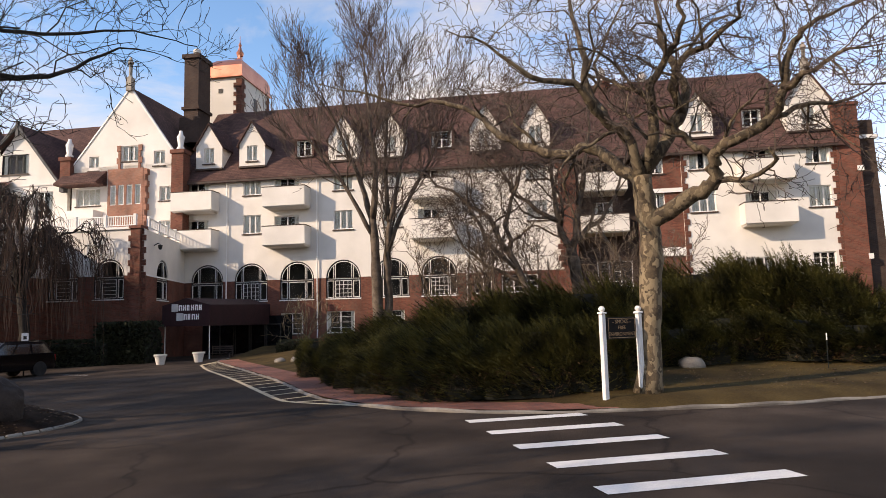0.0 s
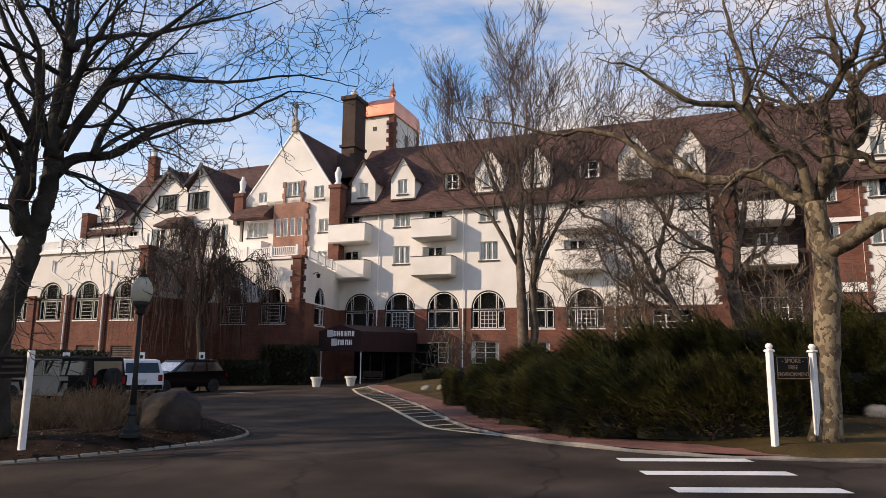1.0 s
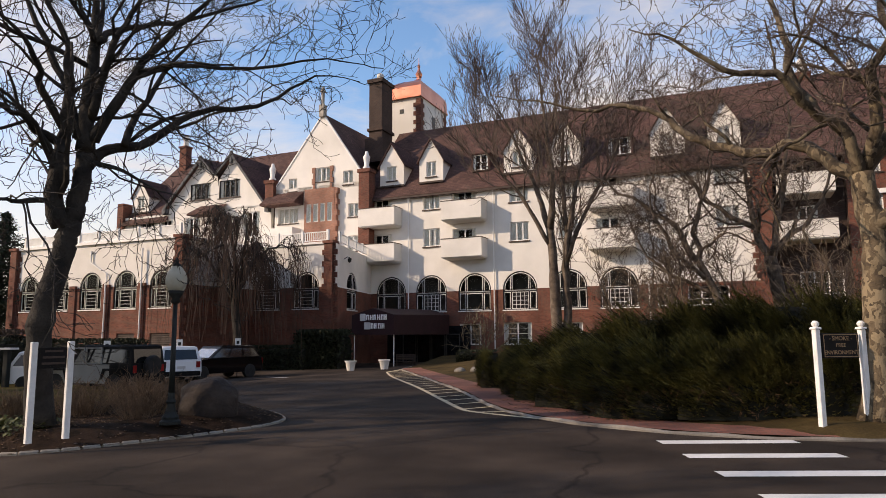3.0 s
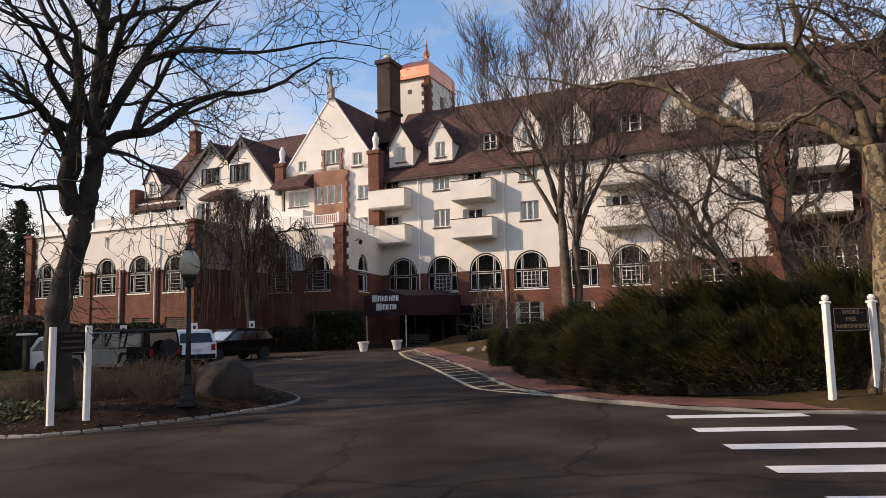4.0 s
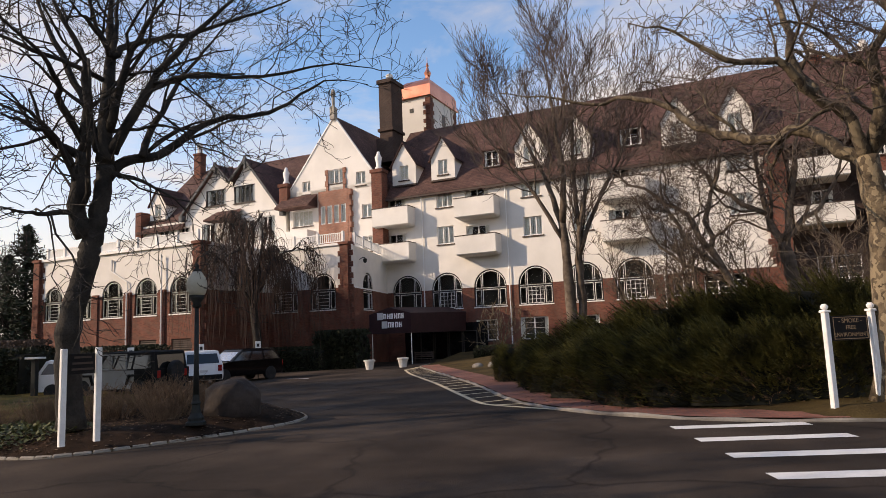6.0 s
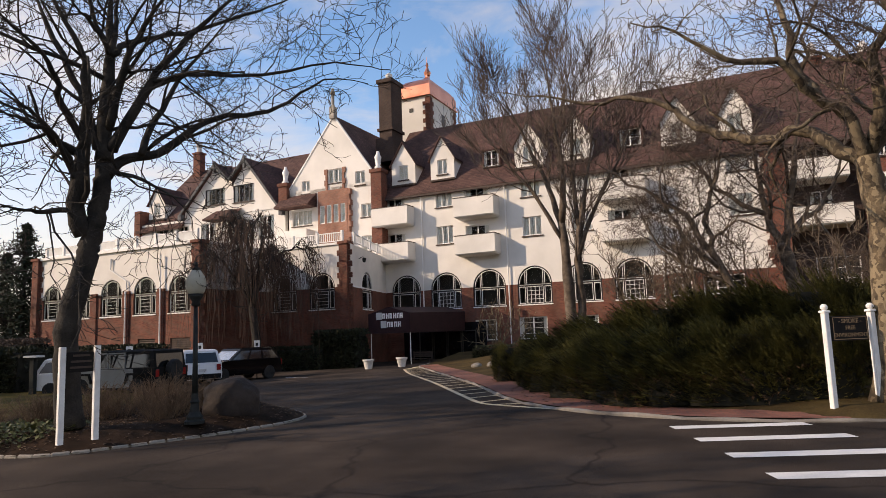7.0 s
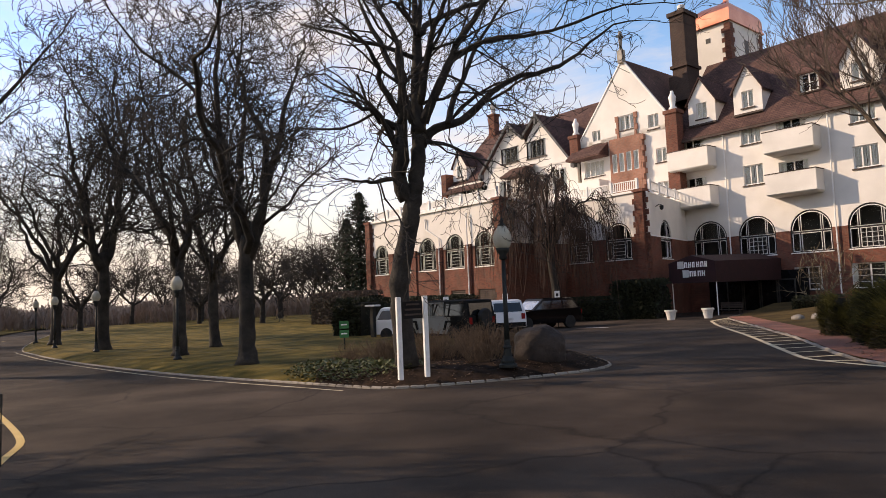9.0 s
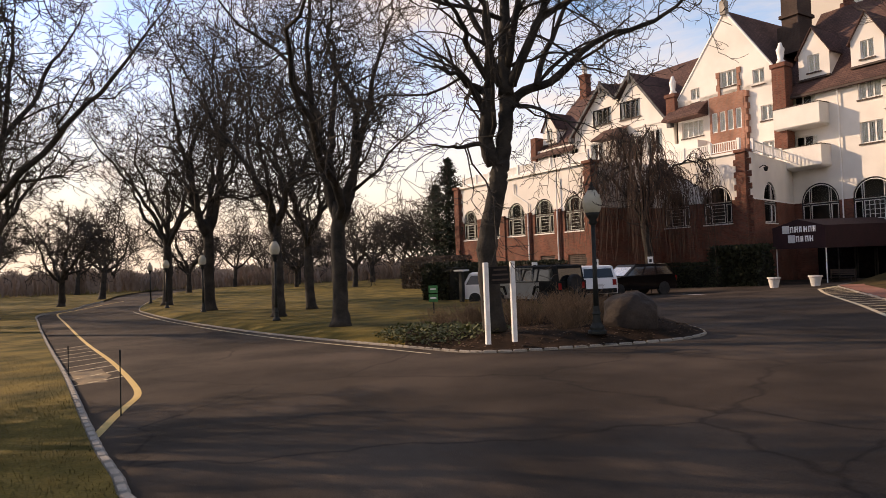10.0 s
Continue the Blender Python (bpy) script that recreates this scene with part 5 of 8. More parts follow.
# letters of the canopy's name board as plain blocks
for row, (x0, z0, n, w) in enumerate(((-1.74, 3.17, 7, 0.275), (-1.40, 2.60, 5, 0.275))):
    part("name_tile", slab(x0, x0 + 0.42, -0.045, -0.004, z0, z0 + 0.47), PLAQUE, canopy, "pale grey square tile")
    for i in range(1, n):
        lx = x0 + 0.20 + i * w
        wide = 0.20 if (i + row) % 3 else 0.16
        b = Shape()
        b.box(lx, lx + 0.07, -0.035, -0.004, z0 + 0.05, z0 + 0.40)
        b.box(lx + wide - 0.05, lx + wide, -0.034, -0.004, z0 + 0.05, z0 + 0.40)
        b.box(lx + 0.06, lx + wide - 0.05, -0.033, -0.004, z0 + (0.32 if i % 2 else 0.19), z0 + (0.40 if i % 2 else 0.26))
        part("name_bar", b, LETTER, canopy, "white letter-sized bar")

# entrance doors under the canopy; dark panel before the brick wall paints in shade
part("entrance_shade_panel", slab(-4.6, 2.6, 9.06, 9.09, 0.0, 2.9), ENTRANCE_SHADE, canopy, "near-black panel added for the shade under the canopy")
for i in range(4):
    entry = Shape()
    bars(entry, -3.2 + i * 1.25, -2.0 + i * 1.25, 0.0, 2.3, 1, 1, 9.0, rim=0.09)
    part("entrance_door", entry, FRAME_DARK, canopy, "glazed entrance door, frame darkened for the shade under the canopy")


# ---------------------------------------------------------------- kerbs and painted lines
def kerb(name, line, width, height, label):
    """A rounded continuous kerb along a line, on its right side."""
    s = Shape()
    prof = [(0.0, -0.05), (0.0, height - 0.03), (0.03, height), (width - 0.03, height), (width, height - 0.03), (width, -0.05)]
    for i, p in enumerate(line):
        d = (line[min(i + 1, len(line) - 1)] - line[max(i - 1, 0)]).normalized()
        r = Vector((d.y, -d.x))
        for o, z in prof:
            q = p + r * (o - width)
            wob = 0.012 * math.sin(i * 1.7) + 0.01 * math.sin(i * 0.45)
            s.v.append((q.x, q.y, gz(q.x, q.y) + z + (wob if z > 0 else 0)))
    n = len(prof)
    for i in range(len(line) - 1):
        s.f += [(i * n + k, i * n + k + 1, (i + 1) * n + k + 1, (i + 1) * n + k) for k in range(n - 1)]
    return tagged(part(name, s, KERB_WORN), label, "kerb", kind="structure")


def kerb_stones(name, line, n, length, width, height, label, side=1, fill=0.488):
    """Squared stones set end to end; each is a piece of its own."""
    root = tagged(new(name), label, "kerb", kind="structure")
    rng = random.Random(5)
    meshes = []
    for k in range(4):
        s = Shape()
        s.block(-length * fill, length * fill, -width / 2, width / 2, -0.08, height + rng.uniform(-0.012, 0.012), 0.022)
        meshes.append(s.mesh("kerb_stone", KERB))
    for i in range(min(n, len(line) - 1)):
        a, b = line[i], line[i + 1]
        d = (b - a).normalized()
        c = (a + b) / 2 + Vector((-d.y, d.x)) * (width / 2 * side)
        m = Matrix.Translation((c.x, c.y, gz(c.x, c.y))) @ Matrix.Rotation(math.atan2(d.y, d.x) + rng.uniform(-0.05, 0.05), 4, "Z")
        part("kerb_stone", meshes[rng.randrange(4)], None, root, at=m)
    return root


kerb("kerb", KERB_RIGHT, 0.085, 0.055, "pale weathered concrete kerb of the drive")
near_fine = curve_points([(p.x, p.y) for p in KERB_NEAR[24:-60]], 0.27)
kerb_stones("kerb_blocks", near_fine, 260, 0.27, 0.105, 0.10, "row of pale squared stone kerb blocks", -1, 0.41)
isl_fine = curve_points([(p.x, p.y) for p in KERB_ISLAND[12:]], 0.30)
kerb_stones("kerb_blocks", isl_fine, 290, 0.30, 0.065, 0.045, "low pale stone edging round the lawn", -1)

walkway = ribbon([p for p in KERB_RIGHT if p.x < 3.4 and p.y < 38], 0.0, 1.05, 0.0, lambda x, y: gz(x, y) + 0.059)
tagged(part("pavement", walkway, PAVER), "red brick pavement strip behind the kerb", "pavement", kind="structure")


def painted(name, pts, width, mat, label, lift=0.006):
    s = ribbon([Vector(p) for p in pts], -width / 2, width / 2, lift)
    return tagged(part(name, s, mat), label, "road marking", kind="structure")


for i in range(5):
    x0, y0 = 0.64 + 0.25 * i, 11.0 - 1.125 * i
    x1, y1 = x0 + 1.98 + 0.03 * i, y0 + 0.46
    painted("crossing_stripe", [(x0 + (x1 - x0) * k / 6, y0 + (y1 - y0) * k / 6) for k in range(7)], 0.31, LINE_WHITE, "white painted crossing stripe on asphalt")
EDGE = curve_points([(-11.6, 34.6), (-9.67, 29.74), (-6.62, 23.05), (-4.37, 17.81), (-3.3, 15.4), (-2.75, 14.75), (-2.2, 14.3), (-1.31, 13.62), (-0.44, 12.97)], 0.4)
painted("yellow_line", EDGE, 0.13, LINE_PALE, "pale yellow painted line beside the kerb")
kr = [p for p in KERB_RIGHT if p.y > 14.0 and p.x < 0]
for i in range(2, len(kr) - 4, 3):
    p = kr[i]
    q = min(EDGE, key=lambda e: (e - p - Vector((-0.8, -0.5))).length)
    painted("hatch_line", [p + (q - p) * k / 3 for k in range(4)], 0.14, LINE_PALE, "pale yellow hatch line beside the kerb")
BULB = curve_points([(-7.9, 1.97), (-8.5, 2.25), (-9.03, 2.5), (-9.8, 2.88), (-10.4, 3.19), (-11.1, 3.43), (-12.3, 3.72), (-14.3, 4.15), (-17.6, 4.8), (-24.7, 6.05), (-38.0, 8.5), (-48.0, 10.3), (-51.5, 11.3), (-55.0, 13.4), (-62.0, 17.0), (-68.0, 20.4)], 0.4)
painted("yellow_line", [p + Vector((0.02, -0.05)) for p in BULB], 0.105, LINE_YELLOW, "broad yellow painted line on the drive")
for i in range(9):
    k = 9 + i * 3
    p = BULB[k + 6]
    q = min(KERB_NEAR, key=lambda e: (e - p - Vector((0.7, -0.6))).length)
    painted("hatch_line", [p + (q - p) * j / 3 for j in range(4)], 0.06, LINE_PALE, "faint pale hatch line on the drive")
patch = sheet([(-15.4, 3.4), (-15.1, 3.75), (-15.3, 4.0), (-14.5, 3.85), (-13.9, 3.8), (-13.3, 3.52), (-12.8, 3.42), (-13.0, 3.2), (-12.9, 3.0), (-13.6, 3.1), (-14.2, 3.05), (-14.8, 3.3)], lambda x, y: gz(x, y) + 0.006, 0.3)
tagged(part("worn_paint_patch", patch, WORN_PAINT), "worn tan patch of paint inside the yellow line", "road marking", kind="structure")
KI = [p for p in KERB_ISLAND[36:] if p.y < 30 and p.x < -10]
painted("yellow_line", [p + Vector((0.08, -0.42)) for p in KI if p.x > -46], 0.07, LINE_PALE, "pale yellow line along the lawn kerb")


# ---------------------------------------------------------------- trees
def limb_points(pts, rng, wob, per=3):
    """Main limb through its points, with extra kinks."""
    p = [Vector(q) for q in pts]
    p = [2 * p[0] - p[1]] + p + [2 * p[-1] - p[-2]]
    out = []
    for i in range(1, len(p) - 2):
        for k in range(per):
            t = k / per
            q = 0.5 * (2 * p[i] + (p[i + 1] - p[i - 1]) * t + (2 * p[i - 1] - 5 * p[i] + 4 * p[i + 1] - p[i + 2]) * t * t + (3 * p[i] - p[i - 1] - 3 * p[i + 1] + p[i + 2]) * t ** 3)
            out.append(q + Vector((rng.uniform(-wob, wob), rng.uniform(-wob, wob), rng.uniform(-wob, wob))) * (1 if k else 0.2))
    out.append(p[-2])
    return out


def children(limbs, twigs, pts, r0, r1, level, rng, cfg):
    """Side branches along a limb."""
    n = cfg["count"][level]
    total = sum((b - a).length for a, b in zip(pts, pts[1:]))
    for c in range(n):
        t = cfg.get("bare", 0.25) + (1 - cfg.get("bare", 0.25)) * (c + rng.random()) / n
        k = min(int(t * (len(pts) - 1)), len(pts) - 2)
        f = t * (len(pts) - 1) - k
        p = pts[k].lerp(pts[k + 1], min(f, 1.0))
        d = (pts[k + 1] - pts[k]).normalized()
        r = (r0 + (r1 - r0) * t) * rng.uniform(0.34, 0.56)
        length = cfg["length"][level] * rng.uniform(0.6, 1.25) * (1.15 - 0.45 * t)
        side = d.orthogonal().normalized()
        side.rotate(Matrix.Rotation(rng.uniform(0, 2 * math.pi), 3, d))
        a = radians(rng.uniform(*cfg.get("angle", (28, 62))))
        grow(limbs, twigs, p, d * math.cos(a) + side * math.sin(a), length, max(r, cfg["thin"]), level + 1, rng, cfg)


def grow(limbs, twigs, start, d, length, r, level, rng, cfg):
    """One branch and, level by level, what it carries."""
    last = level >= len(cfg["count"])
    n = 4 if last else 6
    pts, p, d = [start], start.copy(), d.normalized()
    w, up = cfg.get("wobble", 0.30), cfg.get("rise", 0.07)
    for i in range(n):
        d = (d + Vector((rng.gauss(0, w), rng.gauss(0, w), rng.gauss(0, w) + up))).normalized()
        p = p + d * (length / n)
        pts.append(p)
    thin = cfg["thin"]
    radii = [max(thin * 0.8, r * (1 - 0.62 * i / n)) for i in range(n + 1)]
    (twigs if level >= cfg.get("split", 2) else limbs).tube(pts, radii, 3 if level >= 2 else 5)
    if not last:
        children(limbs, twigs, pts, radii[0], radii[-1], level, rng, cfg)


def tree_shapes(trunk, limb_list, r_base, seed, cfg):
    """Trunk (flared), main limbs and the crown of finer wood, in world or local metres."""
    rng = random.Random(seed)
    stem, limbs, twigs = Shape(), [], Shape()
    tp = limb_points(trunk, rng, 0.02, 5)
    n = len(tp)
    radii = [r_base * (1 - cfg.get("taper", 0.30) * i / n) * (1 + cfg.get("flare", 0.40) * math.exp(-(tp[i].z - tp[0].z) / 0.20)) * rng.uniform(0.93, 1.10) for i in range(n)]
    stem.tube(tp, radii, 12)
    for pts, r in limb_list:
        lp = limb_points(pts, rng, cfg.get("kink", 0.05))
        m = len(lp)
        r, tip = r if isinstance(r, tuple) else (r, 0.06)
        rr = [max(cfg["thin"] * 1.5, r * (1 - (1 - tip) * (i / (m - 1)) ** 1.25) * rng.uniform(0.93, 1.07)) for i in range(m)]
        limb = Shape()
        limb.tube(lp, rr, 8)
        children(limb, twigs, lp, rr[0], rr[-1], 0, rng, cfg)
        limbs.append(limb)
    return stem, limbs, twigs


def plant(name, label, shapes, bark, twig, at=Matrix(), group="", limb_bark=None):
    t = thing(name, label, "tree", at, group)
    part("trunk", shapes[0], bark, t, smooth=True)
    for limb in shapes[1]:
        part("limb", limb, limb_bark or bark, t, smooth=True)
    part("crown", shapes[2], twig, t, "bare twigs")
    return t


def tree_meshes(shapes, bark, twig):
    return shapes[0].mesh("trunk", bark, True), [k.mesh("limb", bark, True) for k in shapes[1]], shapes[2].mesh("crown", twig)


def rooted(pts, foot):
    """Points of a tree, told from its foot."""
    return [tuple(a - b for a, b in zip(p, foot)) for p in pts]


NEAR_CFG = dict(count=(6, 4, 4, 1), length=(2.4, 1.35, 0.75, 0.42), thin=0.0072, wobble=0.30, rise=0.02, kink=0.07, bare=0.16, angle=(26, 64), flare=0.18, taper=0.12)
footA = (-9.84, 10.35, 0.10)
A_TRUNK = [(-9.85, 10.3, 0.08), (-9.92, 10.24, 1.3), (-9.9, 10.26, 2.1), (-9.74, 10.41, 3.03), (-9.7, 10.45, 3.45), (-9.63, 10.51, 3.82), (-9.58, 10.56, 4.25), (-9.55, 10.59, 4.63), (-9.53, 10.6, 5.07)]
A_LIMBS = []


def bough(limbs, r, *pts):
    """Notes a main limb: its thickness and the points it passes."""
    limbs.append((pts, r))


bough(A_LIMBS, 0.155, (-9.75, 10.4, 3.66), (-9.82, 10.26, 4.04), (-9.77, 10.24, 4.7), (-9.73, 10.21, 5.24))
bough(A_LIMBS, 0.075, (-9.85, 10.3, 5.22), (-9.95, 9.87, 5.33), (-9.89, 9.59, 5.48), (-9.91, 9.21, 5.52), (-9.92, 8.84, 5.55), (-10.0, 8.38, 5.6))
bough(A_LIMBS, 0.1, (-9.81, 10.34, 5.28), (-9.63, 10.23, 5.8), (-9.5, 10.08, 6.35), (-9.46, 9.84, 7.12), (-9.63, 9.39, 7.87), (-9.92, 8.63, 9.33))
bough(A_LIMBS, 0.065, (-9.78, 10.37, 5.41), (-9.8, 9.79, 6.05), (-9.58, 9.45, 6.38), (-9.45, 9.0, 6.68), (-9.48, 8.37, 6.92), (-9.55, 6.97, 7.65))
bough(A_LIMBS, 0.085, (-9.61, 10.53, 5.37), (-9.95, 10.55, 6.32), (-10.36, 10.5, 7.07), (-10.83, 10.38, 8.09), (-11.13, 10.42, 8.64), (-11.85, 10.52, 10.15))
bough(A_LIMBS, 0.05, (-9.88, 10.28, 4.08), (-9.98, 9.82, 4.04), (-10.0, 9.43, 3.99), (-10.04, 9.02, 3.99), (-10.11, 8.56, 4.0))
bough(A_LIMBS, 0.15, (-9.53, 10.6, 5.13), (-9.59, 10.65, 5.85), (-9.6, 10.74, 6.86), (-9.65, 10.8, 7.69), (-9.7, 10.85, 8.61), (-9.78, 10.93, 10.31))
bough(A_LIMBS, 0.06, (-9.49, 10.64, 7.33), (-9.63, 10.91, 8.01), (-9.81, 11.15, 8.78), (-10.14, 11.59, 10.38))
bough(A_LIMBS, 0.08, (-9.49, 10.64, 5.77), (-9.16, 10.53, 6.53), (-8.87, 10.38, 7.01), (-8.46, 10.34, 7.6), (-8.02, 10.31, 8.05), (-6.97, 10.24, 9.32))
bough(A_LIMBS, 0.062, (-9.47, 10.66, 7.31), (-9.41, 10.95, 7.64), (-9.07, 11.47, 7.95), (-8.48, 12.14, 8.35), (-7.74, 12.84, 8.92), (-7.16, 13.38, 9.36), (-6.2, 14.27, 10.29))
bough(A_LIMBS, 0.1, (-9.44, 10.68, 5.33), (-9.19, 10.75, 5.83), (-8.86, 10.86, 6.48), (-8.48, 11.02, 7.17), (-7.94, 11.27, 7.87), (-7.27, 11.58, 8.63), (-6.32, 12.02, 9.91))
bough(A_LIMBS, 0.05, (-8.98, 11.07, 6.63), (-8.62, 11.31, 6.9), (-8.16, 11.59, 7.05), (-7.3, 12.11, 7.13), (-6.54, 12.49, 7.25), (-5.86, 12.78, 7.43), (-5.1, 13.06, 7.39), (-4.51, 13.24, 7.28))
bough(A_LIMBS, 0.068, (-9.04, 11.03, 5.31), (-9.13, 11.31, 5.8), (-9.08, 11.71, 6.45), (-9.06, 12.08, 7.14), (-8.86, 12.57, 7.93), (-8.63, 13.07, 8.75), (-8.28, 13.83, 10.2))
bough(A_LIMBS, 0.1, (-9.5, 10.63, 4.82), (-9.38, 11.0, 5.25), (-9.06, 11.52, 5.44), (-8.75, 12.01, 5.95), (-8.34, 12.54, 6.43), (-7.71, 13.18, 6.68), (-7.19, 13.7, 7.05), (-6.55, 14.24, 7.71), (-5.65, 14.84, 7.7))
bough(A_LIMBS, 0.035, (-9.45, 10.67, 5.75), (-8.95, 10.81, 5.79), (-8.41, 10.96, 5.84), (-7.9, 11.05, 5.72), (-7.44, 11.1, 5.83))
bough(A_LIMBS, 0.045, (-9.42, 10.7, 4.92), (-8.82, 10.6, 4.74), (-8.14, 10.55, 4.4), (-7.24, 10.63, 3.98))
bough(A_LIMBS, 0.05, (-9.51, 10.62, 7.3), (-9.49, 10.32, 7.62), (-9.47, 10.02, 7.77), (-9.51, 9.66, 7.98), (-9.65, 8.37, 8.93))
plant("plane_tree", "large bare tree with sinuous grey limbs in the planted island",
      tree_shapes(rooted(A_TRUNK, footA), [(rooted(p, footA), (r * 1.12, 0.72 if len(p) == 4 and r > 0.15 else 0.06)) for p, r in A_LIMBS], 0.225, 3, dict(NEAR_CFG, kink=0.035, taper=0.36, length=(2.7, 1.4, 0.75, 0.40))), BARK, TWIG, Matrix.Translation(footA))

footR = (4.25, 12.76, 0.22)
R_TRUNK = [(4.25, 12.76, 0.15), (4.37, 12.72, 1.63), (4.44, 12.7, 2.81), (4.4, 12.71, 3.58), (4.34, 12.73, 4.25)]
R_LIMBS = []
bough(R_LIMBS, 0.17, (4.44, 12.7, 3.35), (4.91, 12.37, 3.67), (5.25, 12.07, 3.83), (5.42, 11.84, 4.09), (5.31, 11.72, 4.43), (5.62, 11.42, 4.63), (6.08, 11.02, 4.91), (6.19, 10.79, 5.29), (6.22, 10.6, 5.86), (6.31, 10.38, 6.15), (6.61, 10.02, 6.24), (7.07, 9.52, 6.27))
bough(R_LIMBS, 0.08, (5.33, 11.8, 4.45), (4.97, 11.92, 4.72), (4.71, 11.88, 4.99), (4.49, 11.83, 5.16), (4.2, 11.7, 5.5))
bough(R_LIMBS, 0.17, (4.33, 12.73, 4.05), (4.58, 12.8, 4.6), (4.96, 12.83, 5.1), (5.28, 12.86, 5.57), (5.43, 12.96, 6.06), (5.3, 13.18, 6.68), (5.11, 13.41, 7.51), (5.13, 13.56, 8.45), (5.07, 13.74, 9.45))
bough(R_LIMBS, 0.1, (5.26, 12.81, 5.55), (5.01, 12.66, 6.02), (5.15, 12.36, 6.47), (5.5, 11.95, 6.58), (5.74, 11.57, 6.79), (5.87, 11.25, 7.16), (6.0, 10.92, 7.61))
bough(R_LIMBS, 0.14, (4.32, 12.75, 4.2), (3.95, 13.11, 4.66), (3.6, 13.47, 5.04), (3.04, 13.86, 5.03), (2.26, 14.26, 5.34), (1.72, 14.58, 5.79), (1.35, 14.87, 6.27), (0.6, 15.17, 6.64), (-0.33, 15.42, 6.71), (-1.41, 15.61, 7.11), (-2.5, 15.72, 7.38))
bough(R_LIMBS, 0.13, (4.32, 12.74, 4.2), (4.12, 12.54, 4.88), (3.72, 12.4, 5.2), (3.37, 12.24, 5.47), (3.12, 12.05, 5.79), (2.53, 11.93, 5.92), (1.94, 11.78, 6.11), (1.32, 11.61, 6.51), (0.6, 11.42, 6.7))
bough(R_LIMBS, 0.11, (3.62, 12.38, 5.26), (3.45, 12.87, 6.07), (3.42, 13.26, 7.11), (3.33, 13.67, 8.35), (3.29, 14.06, 9.66))
bough(R_LIMBS, 0.12, (4.4, 12.7, 4.3), (4.52, 12.35, 5.26), (4.4, 12.07, 5.72), (4.51, 11.71, 6.12), (4.7, 11.31, 6.59), (4.67, 11.0, 7.16), (4.8, 10.62, 7.77))
bough(R_LIMBS, 0.06, (6.2, 10.8, 5.3), (6.43, 10.28, 5.44), (6.65, 9.74, 5.55), (6.85, 9.19, 5.4))
bough(R_LIMBS, 0.06, (6.07, 10.99, 4.9), (6.88, 11.26, 5.19), (7.73, 11.47, 5.34), (8.6, 11.63, 5.7))
R_CFG = dict(NEAR_CFG, count=(7, 6, 4, 2), length=(1.9, 1.05, 0.62, 0.36), thin=0.0066, kink=0.06, wobble=0.34, flare=0.3)
plant("sycamore_tree", "bare sycamore with mottled flaking bark and contorted limbs beside the drive",
      tree_shapes(rooted(R_TRUNK, footR), [(rooted(p, footR), r * 0.92) for p, r in R_LIMBS], 0.215, 8, R_CFG), BARK_PALE, TWIG_FAR, Matrix.Translation((4.13, 12.74, 0.22)), limb_bark=BARK_LIMB_SHADED)


def wild_tree(seed, height, fork, limbs_n, r, cfg, spread=0.5, stems=1):
    """A tree of no fixed plan: a trunk that forks into rising limbs."""
    rng = random.Random(seed)
    lean = Vector((rng.uniform(-0.06, 0.06), rng.uniform(-0.06, 0.06), 1))
    trunk = [tuple(lean * (fork * k / 4) + Vector((rng.uniform(-0.04, 0.04), rng.uniform(-0.04, 0.04), 0))) for k in range(5)]
    lims = []
    for i in range(limbs_n):
        a = 2 * math.pi * (i + rng.uniform(-0.25, 0.25)) / limbs_n
        out = rng.uniform(0.55, 1.15) * spread
        p = Vector(trunk[4]) - lean * (fork * 0.22 * rng.random() + 0.12)
        pts = [tuple(p)]
        d = Vector((math.cos(a) * out, math.sin(a) * out, rng.uniform(0.5, 1.0))).normalized()
        length = (height - fork) * rng.uniform(0.75, 1.05)
        for k in range(5):
            d = (d + Vector((rng.gauss(0, 0.19), rng.gauss(0, 0.19), rng.gauss(0, 0.12) + 0.08))).normalized()
            p = p + d * (length / 5)
            pts.append(tuple(p))
        lims.append((pts, r * rng.uniform(0.34, 0.56)))
    return tree_shapes(trunk, lims, r, seed + 50, cfg)


MID_CFG = dict(count=(8, 7, 5, 2), length=(3.0, 1.7, 0.95, 0.52), thin=0.0072, wobble=0.29, rise=0.03, kink=0.12, bare=0.10, angle=(30, 70))
FAR_CFG = dict(count=(7, 6, 4), length=(2.6, 1.5, 0.85), thin=0.027, wobble=0.29, rise=0.04, kink=0.14, bare=0.12, angle=(30, 68))
GROVE_CFG = dict(count=(8, 6, 4, 1), length=(3.0, 1.7, 1.0, 0.55), thin=0.0135, wobble=0.33, rise=0.05, kink=0.16, bare=0.10, angle=(24, 60), taper=0.25)
GROVE = [wild_tree(11, 14.0, 4.3, 7, 0.27, GROVE_CFG, 0.50), wild_tree(12, 13.0, 3.9, 7, 0.25, GROVE_CFG, 0.58), wild_tree(17, 14.5, 4.0, 7, 0.26, GROVE_CFG, 0.46)]
THIN_MESH = tree_meshes(wild_tree(14, 12.5, 2.9, 7, 0.33, dict(MID_CFG, count=(8, 7, 4, 2), thin=0.0120, wobble=0.33), 0.8), BARK, TWIG)
GROVE_MESH = [tree_meshes(k, BARK, TWIG) for k in GROVE]
FAR = [wild_tree(21, 9.5, 2.6, 6, 0.30, FAR_CFG, 0.8), wild_tree(22, 10.0, 2.9, 6, 0.28, FAR_CFG, 0.75), wild_tree(23, 9.0, 2.4, 6, 0.27, FAR_CFG, 0.9)]
FAR_MESH = [tree_meshes(k, BARK, TWIG) for k in FAR]


